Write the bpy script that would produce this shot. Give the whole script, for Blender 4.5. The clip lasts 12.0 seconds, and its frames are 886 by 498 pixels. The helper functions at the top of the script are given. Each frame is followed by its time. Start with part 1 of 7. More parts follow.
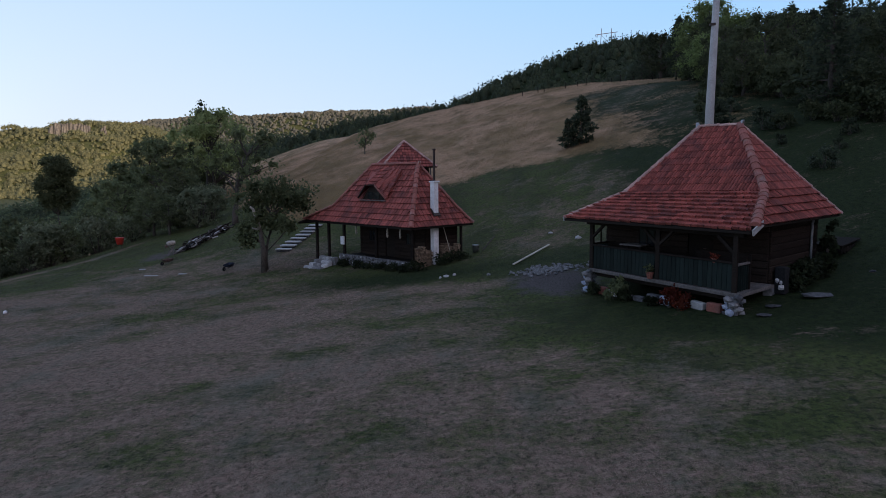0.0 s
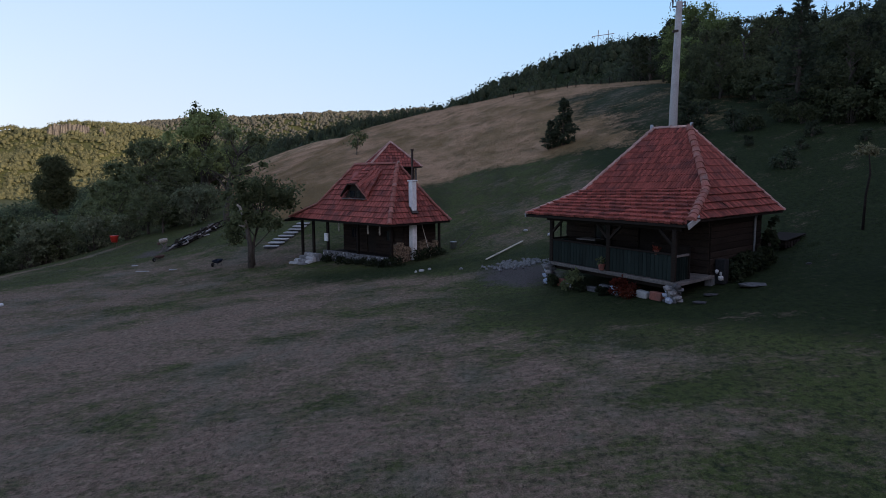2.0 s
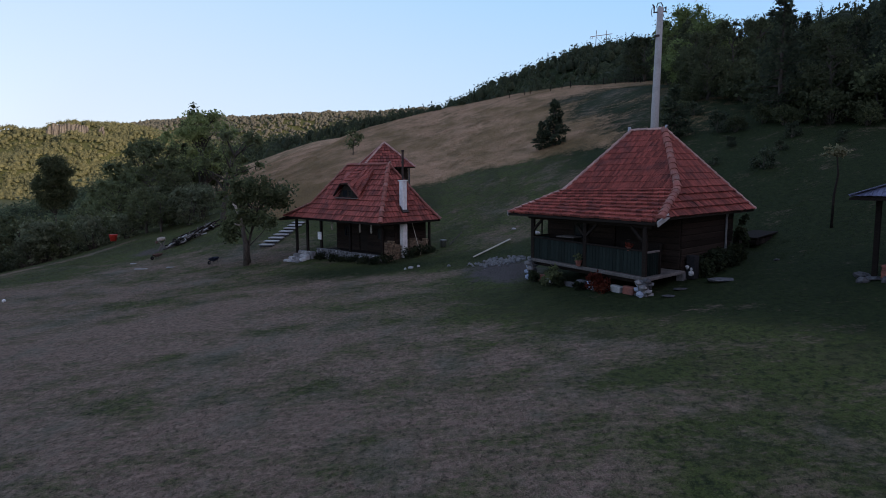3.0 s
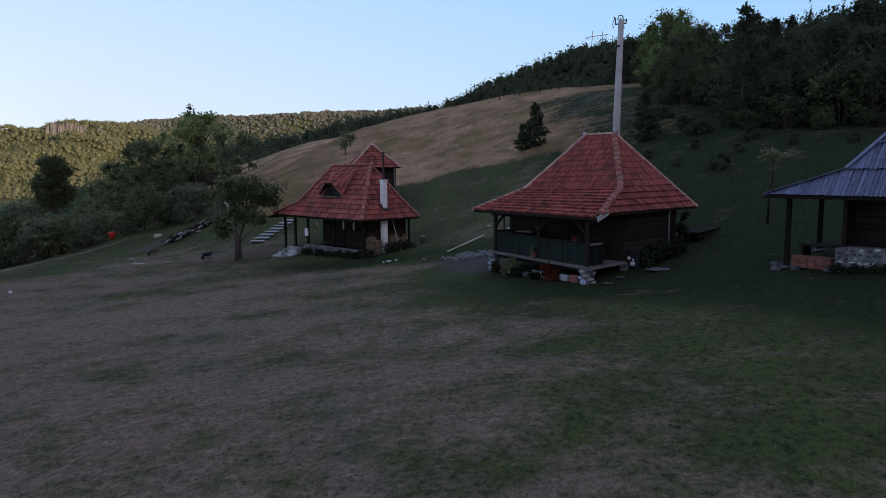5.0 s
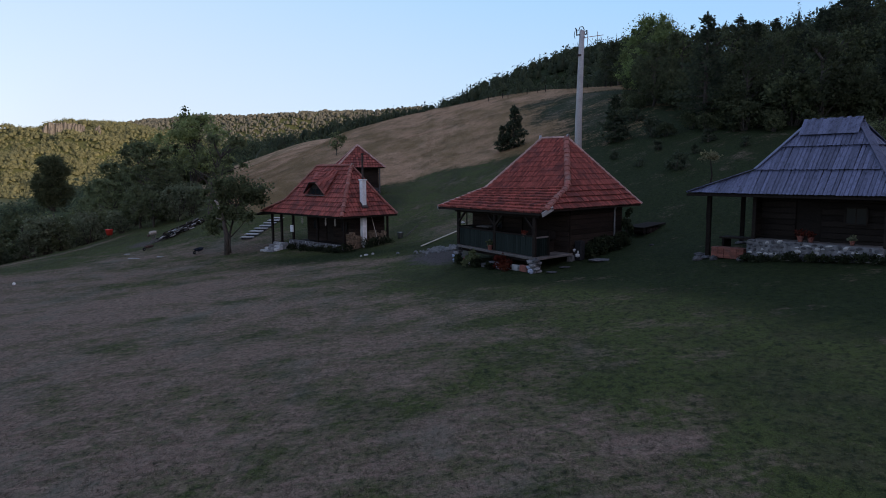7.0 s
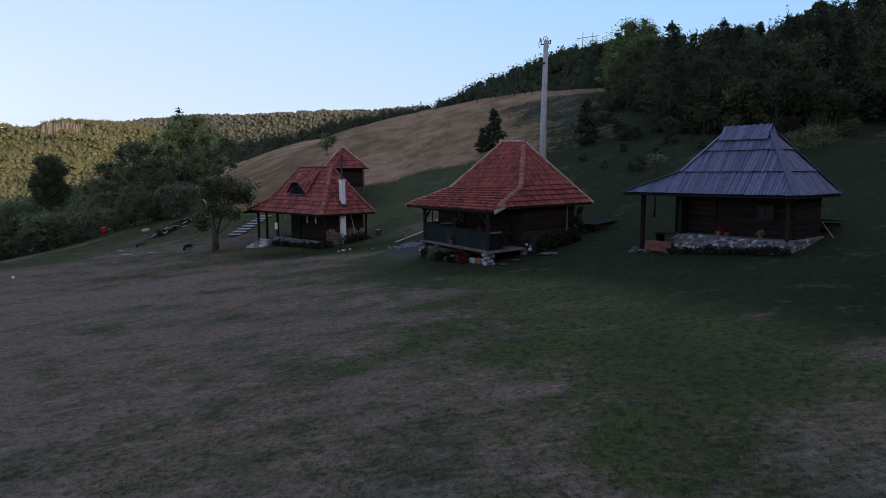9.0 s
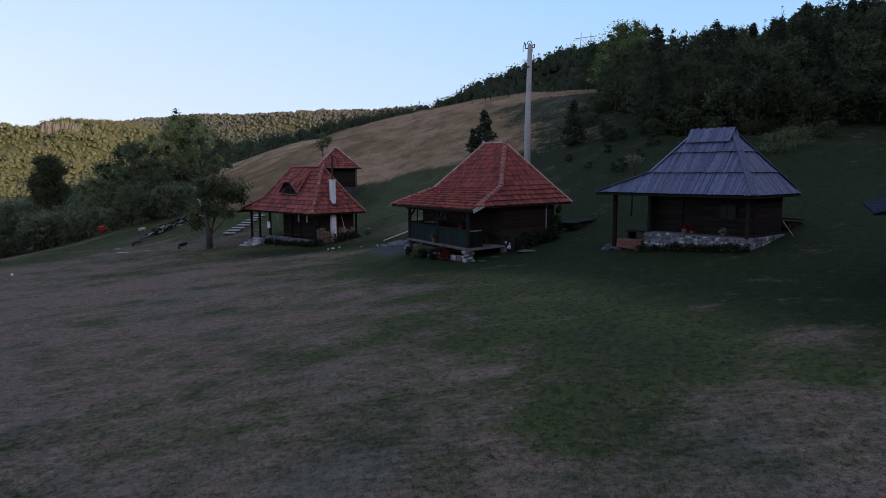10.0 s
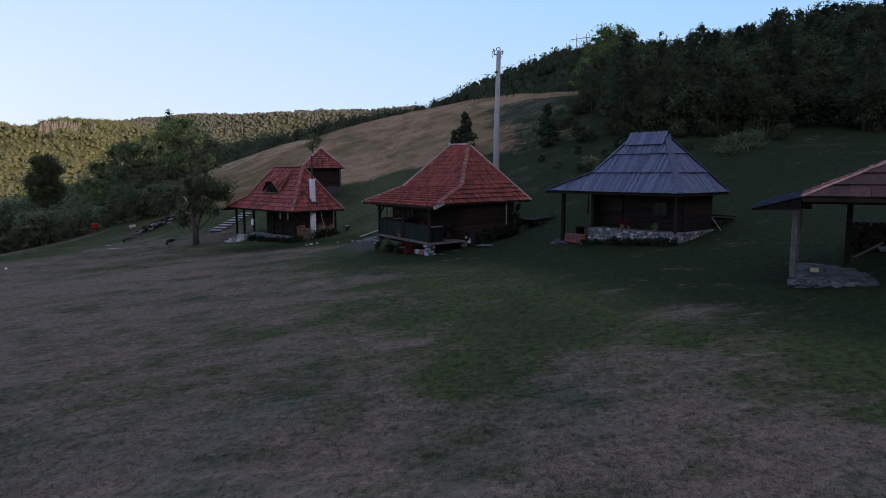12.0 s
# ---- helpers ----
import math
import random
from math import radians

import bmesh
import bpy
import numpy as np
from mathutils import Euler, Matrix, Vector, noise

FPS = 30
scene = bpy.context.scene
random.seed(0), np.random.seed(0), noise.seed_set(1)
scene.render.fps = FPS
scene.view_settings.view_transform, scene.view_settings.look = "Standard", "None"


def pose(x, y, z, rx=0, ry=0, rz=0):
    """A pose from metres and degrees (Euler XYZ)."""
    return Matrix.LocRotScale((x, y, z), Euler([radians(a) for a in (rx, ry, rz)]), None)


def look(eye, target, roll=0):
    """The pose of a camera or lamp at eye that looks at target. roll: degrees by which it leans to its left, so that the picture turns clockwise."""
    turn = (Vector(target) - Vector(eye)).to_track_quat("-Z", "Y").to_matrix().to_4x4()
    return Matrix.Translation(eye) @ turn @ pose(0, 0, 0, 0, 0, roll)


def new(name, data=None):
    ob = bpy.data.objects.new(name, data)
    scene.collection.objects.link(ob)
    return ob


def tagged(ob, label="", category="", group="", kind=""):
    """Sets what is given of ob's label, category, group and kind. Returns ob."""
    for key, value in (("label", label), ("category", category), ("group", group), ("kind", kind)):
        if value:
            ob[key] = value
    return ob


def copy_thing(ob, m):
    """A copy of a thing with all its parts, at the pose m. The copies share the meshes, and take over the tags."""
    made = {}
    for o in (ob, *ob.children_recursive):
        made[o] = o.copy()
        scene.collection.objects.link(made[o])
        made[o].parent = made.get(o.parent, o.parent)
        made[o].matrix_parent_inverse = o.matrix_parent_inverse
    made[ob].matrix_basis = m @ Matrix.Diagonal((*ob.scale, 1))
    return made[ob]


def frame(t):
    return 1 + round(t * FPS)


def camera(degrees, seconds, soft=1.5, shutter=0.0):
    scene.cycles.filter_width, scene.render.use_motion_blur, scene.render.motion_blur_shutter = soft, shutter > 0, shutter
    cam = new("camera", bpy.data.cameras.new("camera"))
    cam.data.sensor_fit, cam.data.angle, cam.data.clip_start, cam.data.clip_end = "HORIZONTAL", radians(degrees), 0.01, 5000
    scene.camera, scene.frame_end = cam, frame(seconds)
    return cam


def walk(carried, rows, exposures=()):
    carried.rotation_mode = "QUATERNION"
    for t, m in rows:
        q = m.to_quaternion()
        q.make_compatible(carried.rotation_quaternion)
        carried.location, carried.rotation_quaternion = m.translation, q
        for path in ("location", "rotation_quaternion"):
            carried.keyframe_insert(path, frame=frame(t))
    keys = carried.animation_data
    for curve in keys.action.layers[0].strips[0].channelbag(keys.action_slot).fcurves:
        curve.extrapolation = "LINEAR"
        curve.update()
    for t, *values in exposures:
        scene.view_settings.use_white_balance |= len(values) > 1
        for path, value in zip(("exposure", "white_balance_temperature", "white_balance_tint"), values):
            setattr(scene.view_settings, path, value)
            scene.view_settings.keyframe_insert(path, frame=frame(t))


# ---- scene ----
cam = camera(67.9, 12.0, soft=0.9)
PATH = [
    (0, (-0.848, 1.368, 5.029), (-0.8606, 3.3542, 4.7982), -0.38),
    (0.5, (-0.498, 1.030, 4.980), (-0.5097, 3.0167, 4.7507), -0.36),
    (1, (-0.181, 0.636, 4.954), (-0.1925, 2.6227, 4.7246), -0.35),
    (1.5, (0.116, 0.186, 4.942), (0.1052, 2.1727, 4.7133), -0.34),
    (2, (0.405, -0.319, 4.940), (0.3950, 1.6684, 4.7118), -0.33),
    (2.5, (0.695, -0.874, 4.944), (0.6857, 1.1131, 4.7162), -0.32),
    (3, (0.992, -1.476, 4.952), (0.9843, 0.5112, 4.7235), -0.32),
    (4, (1.628, -2.797, 4.968), (1.6224, -0.8100, 4.7398), -0.30),
    (5, (2.332, -4.232, 4.983), (2.3284, -2.2449, 4.7535), -0.29),
    (5.5, (2.710, -4.974, 4.989), (2.7071, -2.9876, 4.7596), -0.29),
    (6, (3.103, -5.725, 4.996), (3.1011, -3.7379, 4.7658), -0.28),
    (6.5, (3.509, -6.476, 5.003), (3.5085, -4.4892, 4.7731), -0.27),
    (7, (3.926, -7.222, 5.013), (3.9269, -5.2353, 4.7820), -0.27),
    (8, (4.784, -8.678, 5.039), (4.7871, -6.6916, 4.8071), -0.25),
    (9, (5.660, -10.064, 5.074), (5.6660, -8.0770, 4.8421), -0.23),
    (9.5, (6.103, -10.726, 5.094), (6.1101, -8.7396, 4.8613), -0.21),
    (10, (6.551, -11.370, 5.112), (6.5582, -9.3834, 4.8793), -0.20),
    (10.5, (7.004, -11.999, 5.126), (7.0125, -10.0121, 4.8930), -0.18),
    (11, (7.467, -12.618, 5.132), (7.4768, -10.6315, 4.8984), -0.16),
    (11.5, (7.946, -13.236, 5.124), (7.9567, -11.2497, 4.8904), -0.13),
    (12, (8.449, -13.864, 5.095), (8.4602, -11.8776, 4.8623), -0.10),
]
walk(cam, [(t, look(eye, aim, roll)) for t, eye, aim, roll in PATH], [(0, 0.8, 6950, 28), (12, 0.8, 6950, 28)])

# ---- world, sun, exposure ----
SUN_AZ, SUN_EL = radians(-36), radians(10.5)  # towards the sun: from the right
sun_way = Vector((math.cos(SUN_AZ) * math.cos(SUN_EL), math.sin(SUN_AZ) * math.cos(SUN_EL), math.sin(SUN_EL)))
world = bpy.data.worlds.new("sky")
scene.world = world
world.use_nodes = True
wn = world.node_tree
sky = wn.nodes.new("ShaderNodeTexSky")
sky.sky_type = "NISHITA"
sky.sun_disc = False
sky.sun_elevation = SUN_EL
sky.sun_rotation = math.pi / 2 - SUN_AZ
sky.altitude = 2500
sky.air_density, sky.dust_density, sky.ozone_density = 1.0, 0.0, 1.4
wn.nodes["Background"].inputs["Strength"].default_value = 0.15
# flat evening haze, and colours fitted to the camera's view, paler low over the valley
way = wn.nodes.new("ShaderNodeTexCoord")
split = wn.nodes.new("ShaderNodeSeparateXYZ")
wn.links.new(way.outputs["Generated"], split.inputs[0])


def sky_sum(a, b, c, d):
    """a * x + b * y + c * z + d of the direction, kept between 0 and 1."""
    last = None
    for axis, k in (("X", a), ("Y", b), ("Z", c)):
        n = wn.nodes.new("ShaderNodeMath")
        n.operation, n.use_clamp = "MULTIPLY_ADD", axis == "Z"
        n.inputs[1].default_value, n.inputs[2].default_value = k, d
        wn.links.new(split.outputs[axis], n.inputs[0])
        if last:
            wn.links.new(last, n.inputs[2])
        last = n.outputs[0]
    return last


def sky_mix(fac, first, second):
    m = wn.nodes.new("ShaderNodeMix")
    m.data_type = "RGBA"
    for sock, val in ((m.inputs["Factor"], fac), (m.inputs["A"], first), (m.inputs["B"], second)):
        if isinstance(val, (tuple, float)):
            sock.default_value = val
        else:
            wn.links.new(val, sock)
    return m.outputs["Result"]


evening = sky_mix(0.54, sky.outputs[0], (1.75, 2.72, 3.95, 1))
evening = sky_mix(sky_sum(1.2 * math.cos(SUN_AZ), 1.2 * math.sin(SUN_AZ), -0.3, -0.42), evening, (6.4, 5.2, 5.2, 1))  # the glow round the low sun
haze = sky_mix(sky_sum(-0.55, 0, -2.2, 0.73), (1.17, 2.6, 3.93, 1), (2.78, 3.63, 3.95, 1))
wn.links.new(sky_mix(sky_sum(0, 3.0, -1.2, -1.5), evening, haze), wn.nodes["Background"].inputs["Color"])
sun = new("sun", bpy.data.lights.new("sun", "SUN"))
sun.data.energy, sun.data.angle, sun.data.color = 4.4, radians(0.6), (1.0, 0.86, 0.66)
sun.matrix_world = look(sun_way * 100, (0, 0, 0))


# ---- materials ----
def nodes_of(name, rough=0.9, metal=0.0, spec=0.3):
    m = bpy.data.materials.new(name)
    m.use_nodes = True
    t = m.node_tree
    b = t.nodes["Principled BSDF"]
    b.inputs["Roughness"].default_value = rough
    b.inputs["Metallic"].default_value = metal
    b.inputs["Specular IOR Level"].default_value = spec
    return m, t, b


def place_of(t, stretch=(1, 1, 1)):
    g = t.nodes.new("ShaderNodeNewGeometry")
    v = t.nodes.new("ShaderNodeVectorMath")
    v.operation = "MULTIPLY"
    v.inputs[1].default_value = stretch
    t.links.new(g.outputs["Position"], v.inputs[0])
    return v.outputs[0]


def noise_of(t, where, scale, detail=4.0, rough=0.6):
    n = t.nodes.new("ShaderNodeTexNoise")
    n.inputs["Scale"].default_value, n.inputs["Detail"].default_value, n.inputs["Roughness"].default_value = scale, detail, rough
    t.links.new(where, n.inputs["Vector"])
    return n.outputs["Fac"]


def ramp_of(t, fac, lo, hi):
    r = t.nodes.new("ShaderNodeMapRange")
    r.inputs["From Min"].default_value, r.inputs["From Max"].default_value = lo, hi
    r.clamp = True
    t.links.new(fac, r.inputs["Value"])
    return r.outputs[0]


def mix_of(t, fac, a, b, mode="MIX"):
    m = t.nodes.new("ShaderNodeMix")
    m.data_type, m.blend_type = "RGBA", mode
    for sock, val in ((m.inputs["Factor"], fac), (m.inputs["A"], a), (m.inputs["B"], b)):
        if isinstance(val, (int, float)):
            sock.default_value = val
        elif isinstance(val, tuple):
            sock.default_value = (*val, 1)
        else:
            t.links.new(val, sock)
    return m.outputs["Result"]


def bump_of(t, b, height, strength, dist):
    n = t.nodes.new("ShaderNodeBump")
    n.inputs["Strength"].default_value, n.inputs["Distance"].default_value = strength, dist
    t.links.new(height, n.inputs["Height"])
    t.links.new(n.outputs[0], b.inputs["Normal"])


def surface(name, dark, light, stain, scale=2.0, grain=25.0, rough=0.85, bump=0.4, dist=0.01, stretch=(1, 1, 1), vary=0.0, island=False, metal=0.0, spec=0.3):
    """A worn surface: two colours mixed by a fine grain, stains at a larger scale, and a change from piece to piece."""
    m, t, b = nodes_of(name, rough, metal, spec)
    p = place_of(t, stretch)
    fine = noise_of(t, p, grain, 5)
    big = noise_of(t, p, scale, 4)
    c = mix_of(t, ramp_of(t, fine, 0.3, 0.7), dark, light)
    c = mix_of(t, ramp_of(t, big, 0.5, 0.75), c, stain)
    if vary:
        if island:
            r = t.nodes.new("ShaderNodeNewGeometry").outputs["Random Per Island"]
        else:
            r = t.nodes.new("ShaderNodeObjectInfo").outputs["Random"]
        h = t.nodes.new("ShaderNodeHueSaturation")
        t.links.new(c, h.inputs["Color"])
        mul = t.nodes.new("ShaderNodeMapRange")
        mul.inputs["To Min"].default_value, mul.inputs["To Max"].default_value = 1 - vary, 1 + vary
        t.links.new(r, mul.inputs["Value"])
        t.links.new(mul.outputs[0], h.inputs["Value"])
        c = h.outputs[0]
    t.links.new(c, b.inputs["Base Color"])
    bump_of(t, b, fine, bump, dist)
    return m


def foliage(name, dark, light, vary=0.35, tip=(0.1, 0.1, 0.03), grain=0.35):
    m, t, b = nodes_of(name, 0.75, 0, 0.2)
    g = t.nodes.new("ShaderNodeNewGeometry")
    c = mix_of(t, g.outputs["Random Per Island"], dark, light)
    n = noise_of(t, place_of(t), grain, 3)
    c = mix_of(t, ramp_of(t, n, 0.5, 0.8), c, tip)
    c = mix_of(t, ramp_of(t, noise_of(t, place_of(t), grain * 6, 3), 0.42, 0.68), c, dark)
    o = t.nodes.new("ShaderNodeObjectInfo")
    h = t.nodes.new("ShaderNodeHueSaturation")
    mul = t.nodes.new("ShaderNodeMapRange")
    mul.inputs["To Min"].default_value, mul.inputs["To Max"].default_value = 1 - vary, 1 + vary
    t.links.new(o.outputs["Random"], mul.inputs["Value"])
    t.links.new(mul.outputs[0], h.inputs["Value"])
    t.links.new(c, h.inputs["Color"])
    t.links.new(h.outputs[0], b.inputs["Base Color"])
    thin = t.nodes.new("ShaderNodeBsdfTranslucent")
    t.links.new(h.outputs[0], thin.inputs["Color"])
    both = t.nodes.new("ShaderNodeMixShader")
    both.inputs[0].default_value = 0.5
    t.links.new(b.outputs[0], both.inputs[1])
    t.links.new(thin.outputs[0], both.inputs[2])
    t.links.new(both.outputs[0], t.nodes["Material Output"].inputs["Surface"])
    return m


def ground_material():
    """Turf whose mix of green, dried, golden and bare earth comes from the mesh's own cover, broken up by noise."""
    m, t, b = nodes_of("turf", 0.95, 0, 0.1)
    a = t.nodes.new("ShaderNodeAttribute")
    a.attribute_name = "cover"
    s = t.nodes.new("ShaderNodeSeparateColor")
    t.links.new(a.outputs["Color"], s.inputs[0])
    p = place_of(t)
    n1, n2, n3 = noise_of(t, p, 0.9, 6, 0.65), noise_of(t, p, 7.0, 5, 0.7), noise_of(t, p, 38.0, 3, 0.7)
    n6, n7 = noise_of(t, place_of(t, (1, 0.8, 1)), 5.5, 5, 0.72), noise_of(t, place_of(t, (0.8, 1.6, 1)), 2.6, 5, 0.75)
    n4 = noise_of(t, place_of(t, (1, 0.45, 1)), 0.09, 5, 0.65)
    n5 = noise_of(t, place_of(t, (1, 0.6, 1)), 0.3, 5, 0.7)

    def mask(weight, amount=0.9, soft_edge=0.0):
        add = t.nodes.new("ShaderNodeMath")
        add.operation = "MULTIPLY_ADD"
        t.links.new(n1, add.inputs[0])
        add.inputs[1].default_value = amount
        t.links.new(weight, add.inputs[2])
        add2 = t.nodes.new("ShaderNodeMath")
        add2.operation = "MULTIPLY_ADD"
        t.links.new(n2, add2.inputs[0])
        add2.inputs[1].default_value = amount * 0.7
        t.links.new(add.outputs[0], add2.inputs[2])
        add3 = t.nodes.new("ShaderNodeMath")
        add3.operation = "MULTIPLY_ADD"
        t.links.new(n7, add3.inputs[0])
        add3.inputs[1].default_value = amount * 0.8
        t.links.new(add2.outputs[0], add3.inputs[2])
        add2 = t.nodes.new("ShaderNodeMath")
        add2.inputs[1].default_value = -0.4 * amount
        t.links.new(add3.outputs[0], add2.inputs[0])
        return ramp_of(t, add2.outputs[0], 0.5 + amount * 0.68 - soft_edge, 0.5 + amount * 1.0 + soft_edge)

    green = mix_of(t, ramp_of(t, n3, 0.3, 0.7), (0.029, 0.039, 0.0119), (0.0921, 0.112, 0.0344))
    # darker green turf, with the shade below the slope put into its colour
    shade_green = mix_of(t, ramp_of(t, n6, 0.35, 0.65), (0.0092, 0.0152, 0.0053), (0.024, 0.037, 0.012))
    green = mix_of(t, ramp_of(t, n1, 0.45, 0.7), green, (0.0778, 0.0697, 0.0356))
    green = mix_of(t, ramp_of(t, n5, 0.45, 0.75), green, (0.0278, 0.0335, 0.0154))
    green = mix_of(t, ramp_of(t, n2, 0.56, 0.74), green, (0.105, 0.0836, 0.0474))
    green = mix_of(t, ramp_of(t, n6, 0.48, 0.66), green, (0.0185, 0.0268, 0.0115))
    green = mix_of(t, mask(a.outputs["Alpha"], 0.6, 0.1), green, shade_green)
    dry = mix_of(t, ramp_of(t, n3, 0.3, 0.7), (0.058, 0.042, 0.032), (0.285, 0.2, 0.15))
    dry = mix_of(t, ramp_of(t, n6, 0.52, 0.72), dry, (0.0543, 0.0419, 0.027))
    dry = mix_of(t, ramp_of(t, n6, 0.44, 0.27), dry, (0.335, 0.235, 0.178))
    dry = mix_of(t, ramp_of(t, n2, 0.5, 0.75), dry, (0.198, 0.122, 0.096))
    dry = mix_of(t, ramp_of(t, n7, 0.54, 0.74), dry, (0.27, 0.172, 0.135))
    dry = mix_of(t, ramp_of(t, n7, 0.45, 0.28), dry, (0.125, 0.12, 0.085))
    dry = mix_of(t, ramp_of(t, n5, 0.5, 0.72), dry, (0.125, 0.122, 0.092))
    gold = mix_of(t, ramp_of(t, n2, 0.3, 0.7), (0.31, 0.178, 0.104), (0.53, 0.318, 0.196))
    gold = mix_of(t, ramp_of(t, n4, 0.42, 0.58), gold, (0.193, 0.123, 0.056))
    gold = mix_of(t, ramp_of(t, n3, 0.5, 0.75), gold, (0.15, 0.093, 0.048))
    gold = mix_of(t, ramp_of(t, n7, 0.52, 0.7), gold, (0.205, 0.13, 0.066))
    gold = mix_of(t, ramp_of(t, n5, 0.48, 0.68), gold, (0.143, 0.095, 0.0456))
    soil = mix_of(t, ramp_of(t, n3, 0.3, 0.7), (0.05, 0.042, 0.04), (0.12, 0.1, 0.095))
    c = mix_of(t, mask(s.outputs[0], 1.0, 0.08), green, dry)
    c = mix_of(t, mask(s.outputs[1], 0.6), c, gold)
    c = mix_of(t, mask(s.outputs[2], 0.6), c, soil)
    # small shadows of the grass, painted in as dark specks
    tuft_shade = ramp_of(t, noise_of(t, place_of(t, (1, 0.7, 1)), 10.0, 3, 0.65), 0.53, 0.66)
    c = mix_of(t, tuft_shade, c, mix_of(t, 0.52, c, (0.012, 0.016, 0.008)))
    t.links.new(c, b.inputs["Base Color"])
    bump_of(t, b, n3, 0.7, 0.05)
    return m


TURF = ground_material()
TILE = surface("clay_tile", (0.155, 0.036, 0.03), (0.34, 0.085, 0.064), (0.09, 0.036, 0.036), 1.1, 14, 0.8, 0.4, 0.006, vary=0.4, island=True)
TILE_ONE = surface("clay_tile_single", (0.155, 0.036, 0.03), (0.34, 0.085, 0.064), (0.09, 0.036, 0.036), 1.1, 14, 0.8, 0.4, 0.006, vary=0.4)
SLAB = surface("brown_slab_tile", (0.048, 0.019, 0.019), (0.115, 0.04, 0.036), (0.038, 0.02, 0.02), 0.9, 9, 0.8, 0.3, 0.006, vary=0.3, island=True)
SLAB_ONE = surface("brown_slab_tile_single", (0.048, 0.019, 0.019), (0.115, 0.04, 0.036), (0.038, 0.02, 0.02), 0.9, 9, 0.8, 0.3, 0.006, vary=0.3)
CAP = surface("hip_cap_clay", (0.2, 0.062, 0.05), (0.32, 0.115, 0.09), (0.26, 0.165, 0.145), 2.5, 30, 0.85, 0.3, 0.005, vary=0.2)
CAP_PALE = surface("mortared_cap", (0.29, 0.15, 0.125), (0.5, 0.34, 0.3), (0.33, 0.115, 0.085), 5.0, 30, 0.85, 0.3, 0.005, vary=0.2)
# grey boards with the sky's blue cast put into their colour
SHAKE = surface("grey_shake", (0.042, 0.047, 0.082), (0.15, 0.165, 0.265), (0.026, 0.029, 0.052), 1.6, 14, 0.6, 0.5, 0.006, (6, 6, 0.7), vary=0.25)
SHAKE_JOINED = surface("grey_shake_joined", (0.042, 0.047, 0.082), (0.15, 0.165, 0.265), (0.026, 0.029, 0.052), 1.6, 14, 0.6, 0.5, 0.006, (6, 6, 0.7), vary=0.25, island=True)
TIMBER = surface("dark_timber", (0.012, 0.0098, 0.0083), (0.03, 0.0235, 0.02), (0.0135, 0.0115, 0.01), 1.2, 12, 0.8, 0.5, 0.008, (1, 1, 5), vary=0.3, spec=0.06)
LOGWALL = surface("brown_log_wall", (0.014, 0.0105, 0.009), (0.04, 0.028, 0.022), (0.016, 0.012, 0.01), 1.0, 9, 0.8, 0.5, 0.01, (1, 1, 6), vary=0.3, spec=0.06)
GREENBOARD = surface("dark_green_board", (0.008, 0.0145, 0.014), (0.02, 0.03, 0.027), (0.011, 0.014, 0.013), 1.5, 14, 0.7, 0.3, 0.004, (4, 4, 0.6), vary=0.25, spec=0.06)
DECKWOOD = surface("weathered_deck", (0.068, 0.0612, 0.0578), (0.1615, 0.1445, 0.136), (0.07225, 0.0612, 0.05525), 1.5, 16, 0.8, 0.4, 0.005, vary=0.2)
STONE = surface("rubble_stone", (0.03, 0.03, 0.033), (0.115, 0.115, 0.122), (0.03974, 0.03974, 0.03829), 2.2, 9, 0.9, 0.6, 0.03, vary=0.35)
LIMESTONE = surface("limewashed_stone", (0.3, 0.3, 0.31), (0.5, 0.5, 0.5), (0.2, 0.2, 0.19), 4, 14, 0.9, 0.4, 0.01, vary=0.2)
MORTAR = surface("pale_mortar", (0.07, 0.07, 0.074), (0.2, 0.2, 0.208), (0.06, 0.06, 0.06), 2.5, 7, 0.95, 0.5, 0.02)
WHITE = surface("whitewash", (0.6, 0.6, 0.61), (0.8, 0.8, 0.8), (0.5, 0.49, 0.47), 1.8, 12, 0.85, 0.3, 0.006)
CONCRETE = surface("concrete", (0.255, 0.255, 0.255), (0.408, 0.4037, 0.3952), (0.221, 0.221, 0.2125), 1.2, 20, 0.9, 0.4, 0.006)
PAVING = surface("worn_step_stone", (0.12, 0.12, 0.125), (0.27, 0.265, 0.265), (0.085, 0.085, 0.09), 2.2, 12, 0.9, 0.5, 0.012, vary=0.25)
POLE = surface("pale_concrete_pole", (0.3, 0.29, 0.28), (0.44, 0.42, 0.41), (0.25, 0.24, 0.23), 1.0, 20, 0.85, 0.3, 0.004)
BRICK = surface("red_brick", (0.13, 0.045, 0.034), (0.24, 0.085, 0.062), (0.12, 0.06, 0.05), 3, 20, 0.9, 0.4, 0.006, vary=0.25)
BLUEPAINT = surface("faded_blue_paint", (0.2, 0.26, 0.36), (0.34, 0.4, 0.5), (0.3, 0.3, 0.32), 4, 20, 0.8, 0.3, 0.004)
CUTWOOD = surface("split_firewood", (0.075, 0.05, 0.034), (0.28, 0.2, 0.135), (0.06, 0.042, 0.03), 5, 22, 0.85, 0.4, 0.006, vary=0.4)
PALEWOOD = surface("pale_plank", (0.336, 0.296, 0.24), (0.512, 0.456, 0.376), (0.272, 0.232, 0.192), 2, 16, 0.8, 0.3, 0.004)
BARK = surface("bark", (0.035, 0.03, 0.025), (0.095, 0.08, 0.066), (0.1, 0.09, 0.08), 3, 18, 0.95, 0.7, 0.02, (1, 1, 0.4))
DEADWOOD = surface("bare_dead_wood", (0.2, 0.175, 0.15), (0.42, 0.38, 0.33), (0.13, 0.11, 0.09), 2.5, 18, 0.9, 0.5, 0.01, (1, 1, 0.4))
